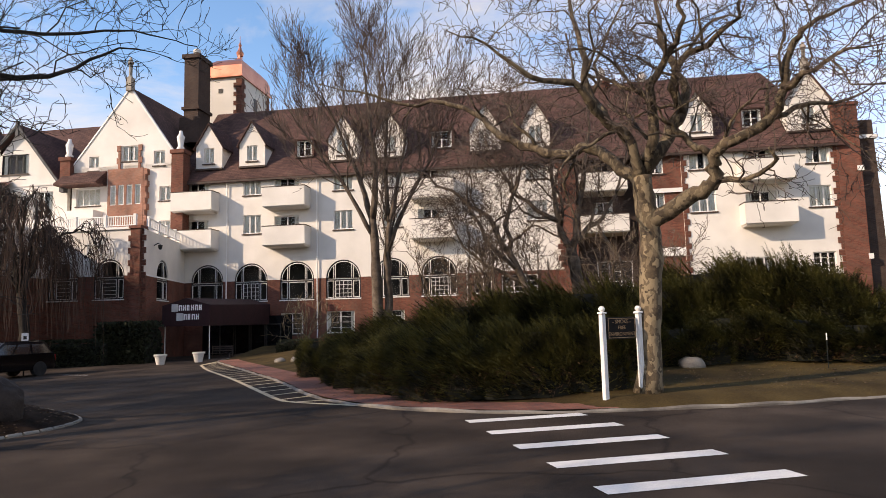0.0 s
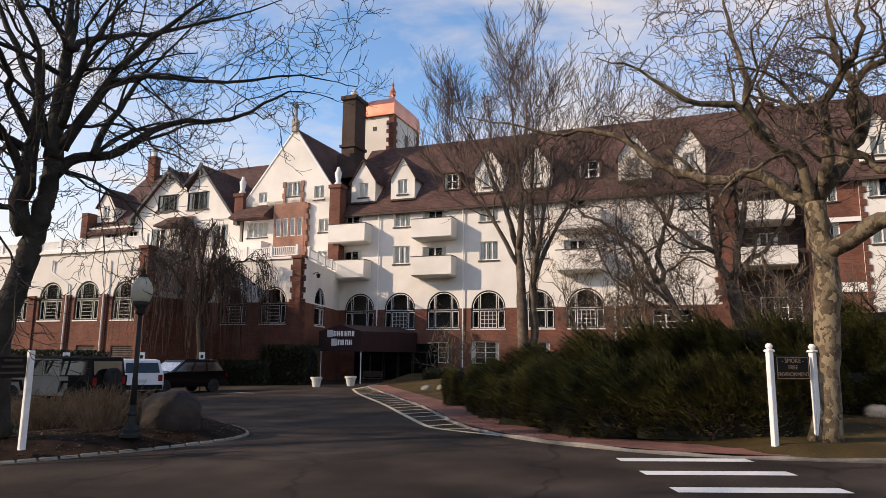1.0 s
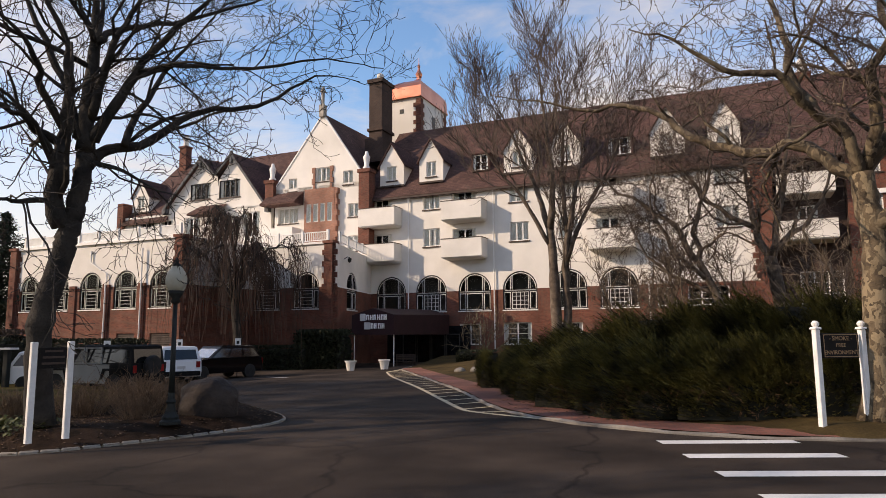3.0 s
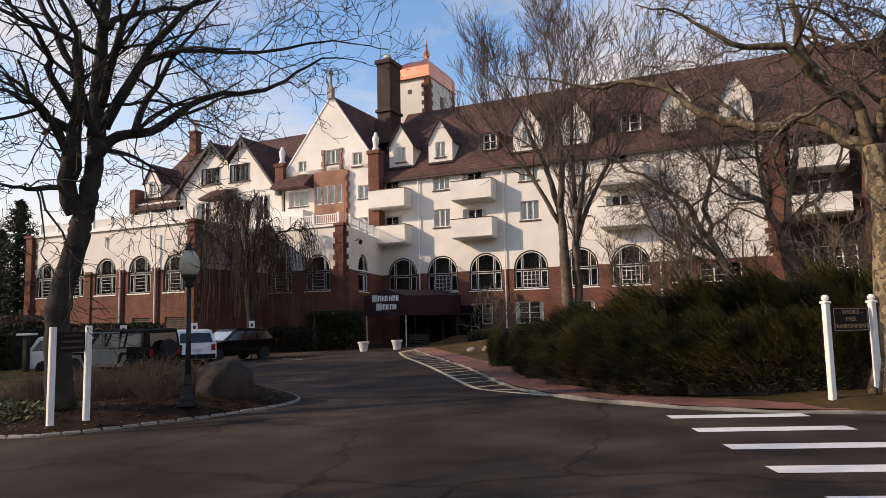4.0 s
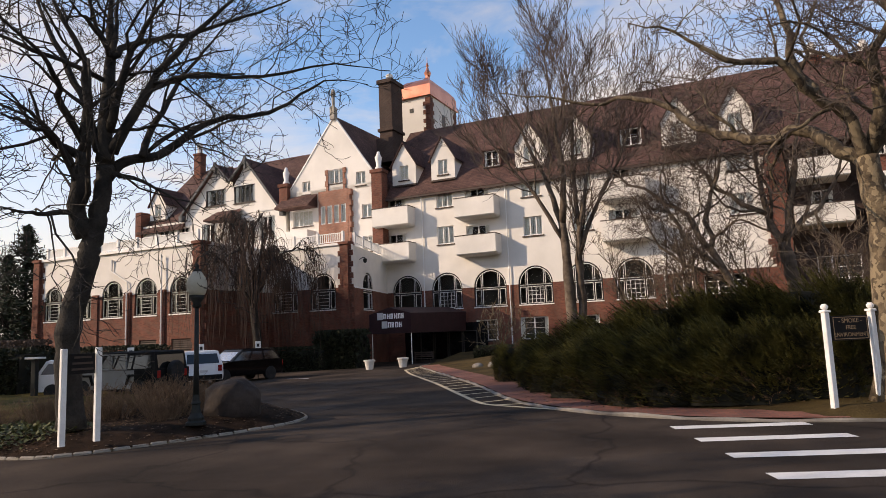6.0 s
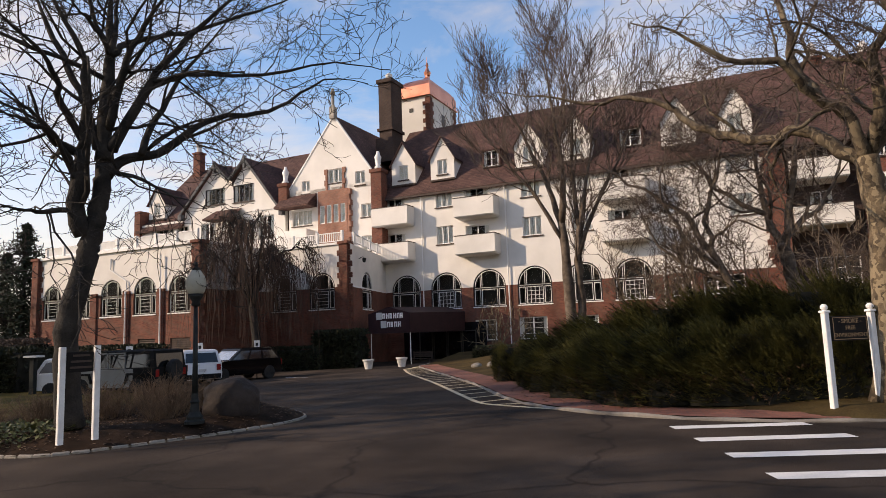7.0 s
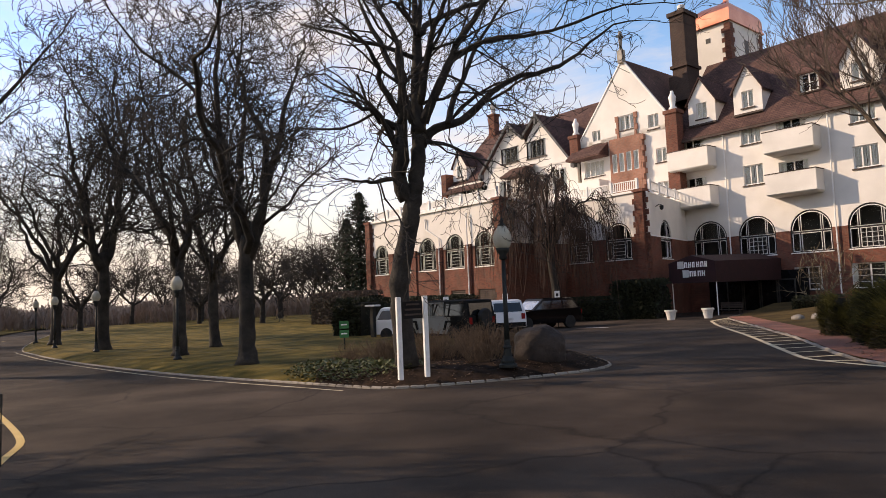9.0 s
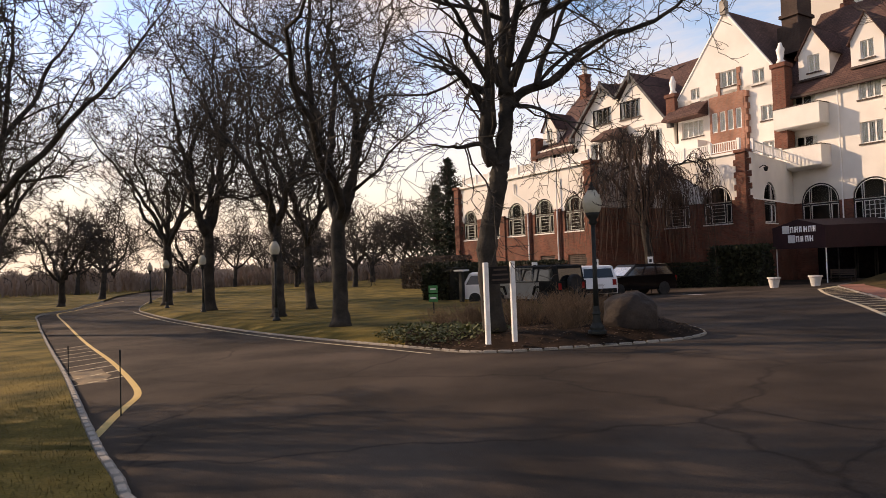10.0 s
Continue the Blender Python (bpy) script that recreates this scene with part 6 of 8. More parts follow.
def set_tree(name, label, meshes, x, y, z, turn, size, group):
    t = thing(name, label, "tree", Matrix.Translation((x, y, z)) @ Matrix.Rotation(turn, 4, "Z") @ Matrix.Scale(size, 4), group)
    part("trunk", meshes[0], None, t)
    for limb in meshes[1]:
        part("limb", limb, None, t)
    part("crown", meshes[2], None, t, "bare twigs")
    return t


for i, (x, y, size) in enumerate(((-17.4, 11.35, 0.98), (-29.5, 17.6, 1.0), (-25.6, 13.7, 0.98), (-36.2, 15.2, 1.28), (-47.6, 17.0, 1.3))):
    set_tree("lawn_tree", "bare grey-barked tree on the lawn beside the drive", GROVE_MESH[(i * 2 + 2) % 3], x, y, lawn_left(x, y) - 0.05, 1.3 * i + 0.4, size, "trees along the drive")
rng = random.Random(77)
for i, (x, y) in enumerate(((-60.4, 13.2), (-72.3, 19.5), (-54.1, 6.0), (-74.4, 29), (-86, 39.8), (-97.6, 50.4), (-68.5, 50), (-61.3, 51), (-101, 63.8), (-86.7, 67.4), (-75, 60), (-66, 5), (-80, 10), (-92, 22), (-105, 30), (-58, 62), (-70, 74), (-90, 52), (-112, 48), (-120, 72), (-78, 86), (-64, 1), (-48, -2), (-84, 0), (-98, 8), (-110, 16), (-53, 70), (-96, 84), (-62, 84), (-104, 96), (-70, 40), (-80, 46), (-58, 40), (-52, 52), (-47, 44))):
    set_tree("park_tree", "bare tree in the park beyond the lawn", FAR_MESH[i % 3], x, y, gz(x, y) + 0.06, rng.uniform(0, 6.28), rng.uniform(0.85, 1.15), "trees in the park")
# a tree whose branches hang into view over the verge
set_tree("verge_tree", "bare tree on the grass verge beside the drive", THIN_MESH, -13.4, -1.3, gz(-13.4, -1.3) + 0.08, 3.1, 0.85, "trees along the drive")
set_tree("verge_tree", "bare tree on the grass verge beside the drive", GROVE_MESH[0], -34.0, 4.3, gz(-34.0, 4.3) + 0.06, 0.7, 1.3, "trees along the drive")
set_tree("verge_tree", "bare tree on the grass verge beside the drive", THIN_MESH, -15.8, -4.6, gz(-15.8, -4.6) + 0.08, 1.0, 0.85, "trees along the drive")
set_tree("verge_tree", "bare tree on the grass verge beside the drive", GROVE_MESH[1], -45.5, 6.4, gz(-45.5, 6.4) + 0.06, 2.2, 1.15, "trees along the drive")

# broom-shaped pair of stems and others behind the hedge
BROOM = dict(count=(9, 7, 5, 2), length=(3.2, 1.9, 1.05, 0.6), thin=0.010, wobble=0.16, rise=0.12, kink=0.05, bare=0.22, angle=(14, 40))
b1 = tree_shapes([(0, 0, 0), (-0.05, 0, 2.0), (-0.1, 0, 3.6), (-0.2, 0, 5.0)],
                 [([(-0.2, 0, 4.9), (-0.7, 0.2, 6.6), (-1.5, 0.3, 8.6), (-2.6, 0.4, 11.0)], 0.13), ([(-0.2, 0, 4.9), (0.0, -0.3, 6.8), (-0.2, -0.5, 9.2), (-0.5, -0.6, 12.3)], 0.14), ([(-0.15, 0, 4.2), (-1.0, -0.3, 5.8), (-2.3, -0.5, 7.6), (-3.4, -0.6, 9.4)], 0.10),
                  ([(0.35, 0.1, 0.3), (0.42, 0.1, 2.0), (0.32, 0.0, 3.4), (0.6, 0.0, 5.2), (1.1, 0.2, 7.6), (1.5, 0.3, 10.8)], 0.17), ([(0.4, 0.0, 3.6), (1.2, 0.3, 5.6), (2.2, 0.4, 7.4), (3.0, 0.4, 9.6)], 0.10), ([(0.5, 0, 4.8), (0.3, 0.5, 7.2), (0.4, 0.8, 9.8), (0.3, 0.9, 12.0)], 0.10)], 0.22, 31, BROOM)
plant("twin_stem_tree", "bare twin-stemmed tree with a broom of fine twigs behind the hedge", b1, BARK_BROWN, TWIG_FAR, Matrix.Translation((-1.98, 26.95, 0.85)))
b2 = tree_shapes([(0, 0, 0), (0.0, 0, 1.2), (-0.15, 0, 2.6), (-0.3, 0, 3.4)],
                 [([(-0.3, 0, 3.2), (-0.7, 0.1, 4.5), (-0.85, 0.2, 6.2), (-1.2, 0.3, 8.6)], 0.15), ([(-0.25, 0, 3.2), (0.5, 0.1, 4.2), (1.2, 0.2, 4.9), (1.9, 0.2, 6.4), (2.2, 0.1, 8.6)], 0.115), ([(-0.7, 0.1, 4.4), (-1.8, 0.0, 5.2), (-2.8, 0.1, 6.4), (-3.6, 0.2, 8.2)], 0.10), ([(-0.3, 0, 3.2), (0.1, -0.4, 5.2), (0.4, -0.6, 7.2), (0.3, -0.8, 9.6)], 0.13)], 0.27, 35, dict(MID_CFG, count=(9, 7, 5, 2), rise=0.05))
plant("ornamental_tree", "bare spreading tree with a brown trunk behind the hedge", b2, BARK_BROWN, TWIG_FAR, Matrix.Translation((5.75, 25.2, 0.85)))
b3 = tree_shapes([(0, 0, 0), (-0.1, 0, 1.4), (-0.5, 0, 2.6), (-0.8, 0, 3.2)],
                 [([(-0.8, 0, 3.1), (-1.4, 0.1, 4.4), (-2.4, 0.2, 5.2), (-3.6, 0.2, 6.0), (-4.8, 0.2, 6.6)], 0.10), ([(-0.8, 0, 3.1), (-0.7, 0.2, 4.6), (-0.2, 0.3, 6.2), (0.2, 0.3, 7.8)], 0.10), ([(-0.5, 0, 2.5), (-1.6, -0.3, 3.6), (-2.2, -0.4, 5.0), (-2.0, -0.4, 7.0)], 0.08), ([(-0.3, 0, 2.0), (-1.6, 0.3, 2.7), (-2.6, 0.4, 3.9), (-3.2, 0.5, 5.4)], 0.07)], 0.15, 37, dict(MID_CFG, count=(8, 7, 5, 2), length=(2.0, 1.3, 0.8, 0.45)))
plant("ornamental_tree", "slender bare leaning tree behind the hedge", b3, BARK_BROWN, TWIG_FAR, Matrix.Translation((3.7, 23.7, 0.85)))


def weeping(seed):
    """Gnarled limbs whose fine shoots arch over and hang, wide and uneven."""
    rng = random.Random(seed)
    stem, limbs, twigs = Shape(), [], Shape()
    stem.tube([Vector((0, 0, 0)), Vector((0.12, 0, 1.4)), Vector((-0.08, 0, 2.8)), Vector((0.06, 0, 4.0))], [0.24, 0.19, 0.17, 0.13], 9)
    for i in range(15):
        a, out, top = 6.283 * (i + rng.uniform(-0.4, 0.4)) / 15, rng.uniform(0.8, 3.1), rng.uniform(5.4, 7.6)
        top -= 0.30 * out
        p0 = Vector((0, 0, rng.uniform(2.4, 4.0)))
        arch = [p0, p0 + Vector((math.cos(a) * out * 0.35, math.sin(a) * out * 0.35, (top - p0.z) * 0.75)), Vector((math.cos(a + 0.3) * out * 0.7, math.sin(a + 0.3) * out * 0.7, top)), Vector((math.cos(a) * out, math.sin(a) * out, top - rng.uniform(0.5, 1.2)))]
        lp = limb_points(arch, rng, 0.12)
        limb = Shape()
        limb.tube(lp, [0.070 - 0.05 * k / (len(lp) - 1) for k in range(len(lp))], 5)
        limbs.append(limb)
        for k in range(15):
            q = lp[rng.randrange(3, len(lp))].copy()
            b = a + rng.gauss(0, 0.9)
            d = Vector((math.cos(b), math.sin(b), 0))
            reach, lift = rng.uniform(0.3, 1.1), rng.uniform(0.1, 0.6)
            side = [q + d * (reach * u) + Vector((rng.gauss(0, 0.05), rng.gauss(0, 0.05), lift * math.sin(math.pi * u) - 0.5 * u * u)) for u in (0.0, 0.25, 0.5, 0.75, 1.0)]
            limb.tube(side, [0.018, 0.015, 0.012, 0.010, 0.008], 4)
            for w in range(6):
                q2 = side[rng.randrange(1, 5)].copy()
                drop = rng.uniform(0.4, 1.5) if rng.random() < 0.66 else rng.uniform(1.3, 4.2)
                c = rng.uniform(0, 6.283)
                e = Vector((math.cos(c), math.sin(c), 0)) * rng.uniform(0.05, 0.45)
                pts = [q2 + e * (1 - (1 - u / 6) ** 2) + d * (0.25 * u / 6) + Vector((rng.gauss(0, 0.035), rng.gauss(0, 0.035), 0.10 * math.sin(u) - drop * (u / 6) ** 1.4)) for u in range(7)]
                pts = [Vector((v.x, v.y, max(v.z, 0.1))) for v in pts]
                twigs.tube(pts, [0.0105 - 0.0009 * u for u in range(7)], 3)
    return stem, limbs, twigs


plant("weeping_tree", "bare weeping tree with hanging reddish-brown shoots against the brick wall", weeping(41), BARK, TWIG_WEEP, Matrix.Translation((-23.2, 38.9, -0.6)) @ Matrix.Scale(1.50, 4))


sh = thing("entrance_shrub", "leafless pale-stemmed multi-trunk shrub beside the entrance", "shrub", FRONT @ Matrix.Translation((-15.6, -7.0, -0.4)))
rng = random.Random(51)
for i in range(9):
    a, o = rng.uniform(0, 6.28), rng.random() * 1.2
    s = Shape()
    grow(s, s, Vector((math.cos(a) * o * 0.35, math.sin(a) * o * 0.35, 0)), Vector((math.cos(a) * o * 0.6, math.sin(a) * o * 0.6, 1)), 4.2 * rng.uniform(0.6, 1.0), 0.045, 0, rng, dict(count=(4, 3), length=(1.7, 0.9), thin=0.016, wobble=0.2, rise=0.08, split=9))
    part("stem", s, BARK_PALE, sh)

rng = random.Random(57)
for i, (x, y, h) in enumerate(((0.7, 27.0, 4.4), (1.6, 25.5, 5.2), (2.4, 24.2, 4.8), (4.6, 24.8, 4.6), (6.6, 23.8, 4.0), (8.4, 25.0, 4.4))):
    t = thing("bare_shrub", "tall leafless brown shrub behind the evergreen hedge", "shrub", (x, y, bank_right(x, y) - 0.05), "leafless shrubs")
    for k in range(5):
        a, o = rng.uniform(0, 6.28), rng.random() * 1.1
        sh_stem = Shape()
        grow(sh_stem, sh_stem, Vector((math.cos(a) * o * 0.35, math.sin(a) * o * 0.35, 0)), Vector((math.cos(a) * o * 0.45, math.sin(a) * o * 0.45, 1)), h * rng.uniform(0.65, 1.0), 0.045, 0, rng, dict(count=(6, 5, 3), length=(1.5, 0.8, 0.45), thin=0.010, wobble=0.20, rise=0.08, split=9))
        part("stem", sh_stem, BARK_BROWN, t)

# ---------------------------------------------------------------- evergreens
def juniper(seed, sprays, flat=0.0):
    """A spreading evergreen one metre in radius and one high: near-black core painting the inner shade, feathery
    shoots.
    """
    rng = random.Random(seed)
    core, leaf = Shape(), Shape()
    nu, nv = 18, 8

    def surf(a, e):
        k = 0.86 + 0.13 * math.sin(3 * a + seed) + 0.07 * math.sin(7 * a + 2 * e + seed * 2) + 0.10 * noise.noise(Vector((math.cos(a) * 2, math.sin(a) * 2, e * 3 + seed)))
        return Vector((math.cos(a) * math.cos(e) ** 0.55 * k, math.sin(a) * math.cos(e) ** 0.55 * k, math.sin(e) ** 0.9 * (0.80 + 0.16 * math.sin(2 * a + seed))))
    for j in range(nv + 1):
        for i in range(nu):
            p = surf(2 * math.pi * i / nu, 0.5 * math.pi * j / nv * 0.999 + 0.0005) * 0.93
            core.v.append(tuple(p))
    for j in range(nv):
        core.f += [(j * nu + i, j * nu + (i + 1) % nu, (j + 1) * nu + (i + 1) % nu, (j + 1) * nu + i) for i in range(nu)]
    for _ in range(sprays):            # flat feathery fronds, leaning one way in loose layers
        a, e = rng.uniform(0, 2 * math.pi), math.asin(rng.random() ** 0.8)
        p = surf(a, min(e, 1.55)) * rng.uniform(0.88, 1.0)
        high = min(1.0, e / 0.7)
        outward = Vector((p.x, p.y, p.z * 0.5)).normalized()
        d = (outward * (0.75 - 0.25 * high) + Vector((-0.30 - 0.42 * high, -0.10, rng.uniform(-0.10, 0.10) + 0.24 * high)) + Vector((rng.gauss(0, 0.16), rng.gauss(0, 0.16), rng.gauss(0, 0.10)))).normalized()
        length = rng.uniform(0.14, 0.30) * (0.45 + 0.75 * high)
        side = d.cross(Vector((rng.gauss(0, 0.25), rng.gauss(0, 0.25), 1))).normalized()
        n = 13
        for k in range(n):
            q = k / n
            b = p + d * (length * q) + Vector((0, 0, 0.16 * length * q * q))
            for sg in (-1, 1):
                f = (d * 0.75 + side * (sg * rng.uniform(0.35, 0.75)) + Vector((0, 0, rng.gauss(0.05, 0.16)))) * (length * 0.30 * (1.05 - 0.75 * q))
                w = f.cross(Vector((rng.gauss(0, 0.4), rng.gauss(0, 0.4), 1))).normalized() * 0.0065
                leaf.poly([b - w, b + f, b + w])
    dry = Shape()
    for _ in range(420):               # browned shoots low down, in patches
        a, e = rng.uniform(0, 2 * math.pi), rng.uniform(0.02, 0.55)
        if noise.noise(Vector((a * 1.3, e * 3, seed * 2.3))) < 0.02:
            continue
        p = surf(a, e) * rng.uniform(0.95, 1.02)
        d = (Vector((p.x, p.y, 0.2)).normalized() + Vector((rng.gauss(0, 0.4), rng.gauss(0, 0.4), rng.gauss(0.2, 0.4)))).normalized()
        for k in range(4):
            f = (d + Vector((rng.gauss(0, 0.5), rng.gauss(0, 0.5), rng.gauss(0, 0.5)))).normalized() * rng.uniform(0.05, 0.12)
            w = f.cross(Vector((rng.gauss(0, 1), rng.gauss(0, 1), 1))).normalized() * 0.005
            b = p + d * (0.03 * k)
            dry.poly([b - w, b + f, b + w])
    return core, leaf, dry


JUN = [juniper(s, 3000) for s in (1, 2, 3, 4)]
JUN_MESH = [(a.mesh("core", JUNIPER_SHADE_CORE, True), b.mesh("foliage", JUNIPER), c.mesh("dry_foliage", DRY_NEEDLE)) for a, b, c in JUN]


def set_juniper(i, az, r, rx, ry, h, label, name="juniper", drop=0.0):
    a = radians(az)
    x, y = -math.sin(a) * r, math.cos(a) * r
    z = bank_right(x, y) - 0.05 - drop
    t = thing(name, label, "shrub", Matrix.Translation((x, y, z)) @ Matrix.Rotation(-a * 0.5, 4, "Z") @ Matrix.Diagonal((rx, ry, h, 1)), "evergreen hedge")
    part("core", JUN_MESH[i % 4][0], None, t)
    part("foliage", JUN_MESH[i % 4][1], None, t)
    part("dry_foliage", JUN_MESH[i % 4][2], None, t, "browned shoots")


for i, (az, r, rx, ry, h) in enumerate(((9.1, 22.2, 0.85, 0.9, 1.2), (6.9, 19.4, 0.75, 0.8, 1.1), (4.9, 17.6, 1.1, 1.0, 1.3), (2.0, 15.8, 1.25, 1.2, 1.38), (-1.2, 14.5, 1.35, 1.3, 1.4), (-4.8, 14.3, 1.4, 1.3, 1.4), (-8.6, 14.2, 1.4, 1.3, 1.4),
                                        (-12.2, 14.4, 1.3, 1.2, 1.35), (4.6, 19.2, 1.6, 1.5, 1.35), (0.8, 17.6, 1.8, 1.7, 1.7), (-3.8, 17.4, 1.9, 1.8, 1.9), (-8.4, 17.4, 2.0, 1.8, 1.9), (-13.0, 17.8, 2.0, 1.8, 1.95), (-16.0, 16.8, 1.1, 1.1, 1.3))):
    set_juniper(i, az, r, rx, ry, h, "dark green spreading juniper with feathery shoots beside the brick pavement")
for i, (az, r, rx, ry, h) in enumerate(((-19.0, 20.5, 1.9, 1.8, 1.9), (-22.6, 22.0, 2.3, 2.0, 2.45), (-26.5, 22.5, 2.4, 2.0, 2.55), (-30.0, 22.8, 2.3, 2.0, 2.2), (-33.3, 23.2, 2.1, 2.0, 1.5), (-20.6, 18.0, 1.2, 1.2, 0.95), (-24.6, 19.4, 1.6, 1.4, 1.2), (-28.6, 20.0, 1.8, 1.4, 1.1), (-32.4, 20.6, 1.7, 1.4, 0.95))):
    set_juniper(i + 1, az, r, rx, ry, h, "tall dark green juniper mound on the grass bank")


def rough_stone(seed, sx, sy, sz, dent=0.12, nu=20, nv=12, notch=0.0):
    s = Shape()
    for j in range(nv + 1):
        e = -math.pi / 2 + math.pi * j / nv
        for i in range(nu):
            a = 2 * math.pi * i / nu
            d = Vector((math.cos(a) * math.cos(e), math.sin(a) * math.cos(e), math.sin(e)))
            k = 1 + dent * noise.noise(d * 1.4 + Vector((seed, 0, 0))) + dent * 0.35 * noise.noise(d * 4 + Vector((0, seed, 0)))
            sq = (abs(d.x) ** 2.2 + abs(d.y) ** 2.2 + abs(d.z) ** 2.2) ** (-1 / 2.2)
            if notch:
                k *= 1 - notch * max(0.0, 1 - (d - Vector((-0.45, -0.55, 0.70)).normalized()).length / 0.45) ** 0.5
            s.v.append((d.x * sx * k * sq, d.y * sy * k * sq, d.z * sz * k * sq))
    for j in range(nv):
        s.f += [(j * nu + i, j * nu + (i + 1) % nu, (j + 1) * nu + (i + 1) % nu, (j + 1) * nu + i) for i in range(nu)]
    return s


tagged(part("boulder", rough_stone(3, 0.60, 0.58, 0.52, 0.16, 48, 30, 0.10), BOULDER, at=Matrix.Translation((-7.95, 12.55, 0.28)) @ Matrix.Rotation(0.5, 4, "Z") @ Matrix.Rotation(0.12, 4, "Y"), smooth=True), "big rounded brown boulder on the planted island", "boulder")
for x, y, k in ((-2.35, 19.0, 0.34), (-1.2, 16.7, 0.26), (0.6, 15.0, 0.22), (-6.8, 31.0, 0.26), (6.2, 15.9, 0.32), (-5.9, 30.2, 0.26)):
    tagged(part("rock", rough_stone(x, k, k * 0.8, k * 0.55, 0.2, 12, 8), KERB_WORN, at=(x, y, bank_right(x, y) + k * 0.2), smooth=True), "pale weathered rock at the foot of the hedge", "rock")


# ---------------------------------------------------------------- street furniture
def lamp_post():
    """A dark iron lamp post with an acorn globe."""
    t = thing("street_lamp", "dark iron lamp post with a frosted acorn globe beside the drive", "street lamp", group="lamp posts")
    b = Shape()
    b.lathe([(0.20, 0.0), (0.20, 0.06), (0.155, 0.09), (0.16, 0.14), (0.125, 0.19), (0.095, 0.24), (0.078, 0.40), (0.098, 0.43), (0.072, 0.48), (0.064, 0.60)], 18)
    part("base", b, IRON, t)
    p = Shape()
    p.lathe([(0.062, 0.58), (0.050, 1.2), (0.042, 2.38)], 12)
    part("pole", p, IRON, t, smooth=True)
    c = Shape()
    c.lathe([(0.06, 2.36), (0.10, 2.40), (0.075, 2.46), (0.13, 2.54), (0.16, 2.62)], 14)
    part("collar", c, IRON, t, smooth=True)
    gl = Shape()
    gl.lathe([(0.12, 2.60), (0.17, 2.66), (0.205, 2.77), (0.205, 2.88), (0.17, 2.99), (0.115, 3.07), (0.085, 3.12)], 20)
    part("globe", gl, GLOBE, t, "frosted glass globe", smooth=True)
    f = Shape()
    f.lathe([(0.10, 3.115), (0.07, 3.16), (0.03, 3.19), (0.045, 3.23), (0.015, 3.29)], 10)
    part("finial", f, IRON, t, smooth=True)
    return t


lamp = lamp_post()
lamp.matrix_basis = Matrix.Translation((-7.92, 11.28, 0.03)) @ Matrix.Scale(0.935, 4)
for x, y in ((-23.2, 12.3), (-34.9, 14.3), (-54.0, 18.0), (-43.0, 15.3)):
    copy_thing(lamp, Matrix.Translation((x, y, gz(x, y) + 0.12)) @ Matrix.Scale(1 / 0.935, 4))


def sign_posts(name, label, posts, height, zs, board, lines, caps):
    """Two white square posts with a black board between them."""
    (xa, ya), (xb, yb) = posts
    d = Vector((xb - xa, yb - ya))
    t = thing(name, label, "sign", Matrix.Translation((xa, ya, 0)) @ Matrix.Rotation(math.atan2(d.y, d.x), 4, "Z"))
    for x, z in ((0, zs[0]), (d.length, zs[1])):
        s = Shape()
        s.block(x - 0.047, x + 0.047, -0.047, 0.047, z - 0.1, z + height, 0.01)
        p = part("post", s, POST_PAINT, t)
        if caps:
            s = Shape()
            s.block(x - 0.066, x + 0.066, -0.066, 0.066, z + height + 0.002, z + height + 0.04, 0.012)
            s.lathe([(0.03, height + z + 0.04), (0.055, height + z + 0.07), (0.06, height + z + 0.10), (0.03, height + z + 0.14)], 10, (x, 0, 0))
            part("post_cap", s, POST_PAINT, p, smooth=False)
    z0, z1, inset = board
    s = Shape()
    s.block(inset, d.length - inset, -0.022, 0.022, z0, z1, 0.008)
    bo = part("board", s, SIGN_BLACK, t, "black board")
    rim = Shape()
    a, b = inset + 0.03, d.length - inset - 0.03
    for q in ((a, b, z0 + 0.02, z0 + 0.03), (a, b, z1 - 0.03, z1 - 0.02), (a, a + 0.01, z0 + 0.02, z1 - 0.02), (b - 0.01, b, z0 + 0.02, z1 - 0.02)):
        rim.box(q[0], q[1], -0.027, -0.0225, q[2], q[3])
    part("border", rim, SIGN_GOLD if lines else SIGN_BLACK, bo)
    for text, z, size in lines:
        cu = bpy.data.curves.new("lettering", "FONT")
        cu.body, cu.size, cu.align_x, cu.align_y, cu.extrude = text, size, "CENTER", "CENTER", 0.002
        cu.materials.append(SIGN_GOLD)
        o = new("lettering", cu)
        o.parent = bo
        o.matrix_basis = Matrix.Translation((d.length / 2, -0.026, z)) @ Matrix.Rotation(radians(90), 4, "X")
    return t, bo, d.length


sign_posts("smoke_free_sign", "black and gold smoke free sign between two white posts", ((3.20, 12.22), (3.98, 12.60)), 1.46, (0.20, 0.20), (1.20, 1.60, 0.085),
           (("- SMOKE -", 1.515, 0.10), ("FREE", 1.405, 0.092), ("ENVIRONMENT", 1.29, 0.092)), True)
t2, bo2, w2 = sign_posts("notice_sign", "unlit dark notice board between two plain white posts", ((-9.08, 9.30), (-8.85, 9.82)), 1.5, (0.05, 0.06), (1.12, 1.46, 0.06), (), False)
for z, a, b in ((1.40, 0.16, 0.44), (1.30, 0.13, 0.47), (1.20, 0.12, 0.48)):
    part("text_bar", slab(a, b, -0.028, -0.0225, z - 0.018, z + 0.018), TIMBER, bo2, "dim line of writing")

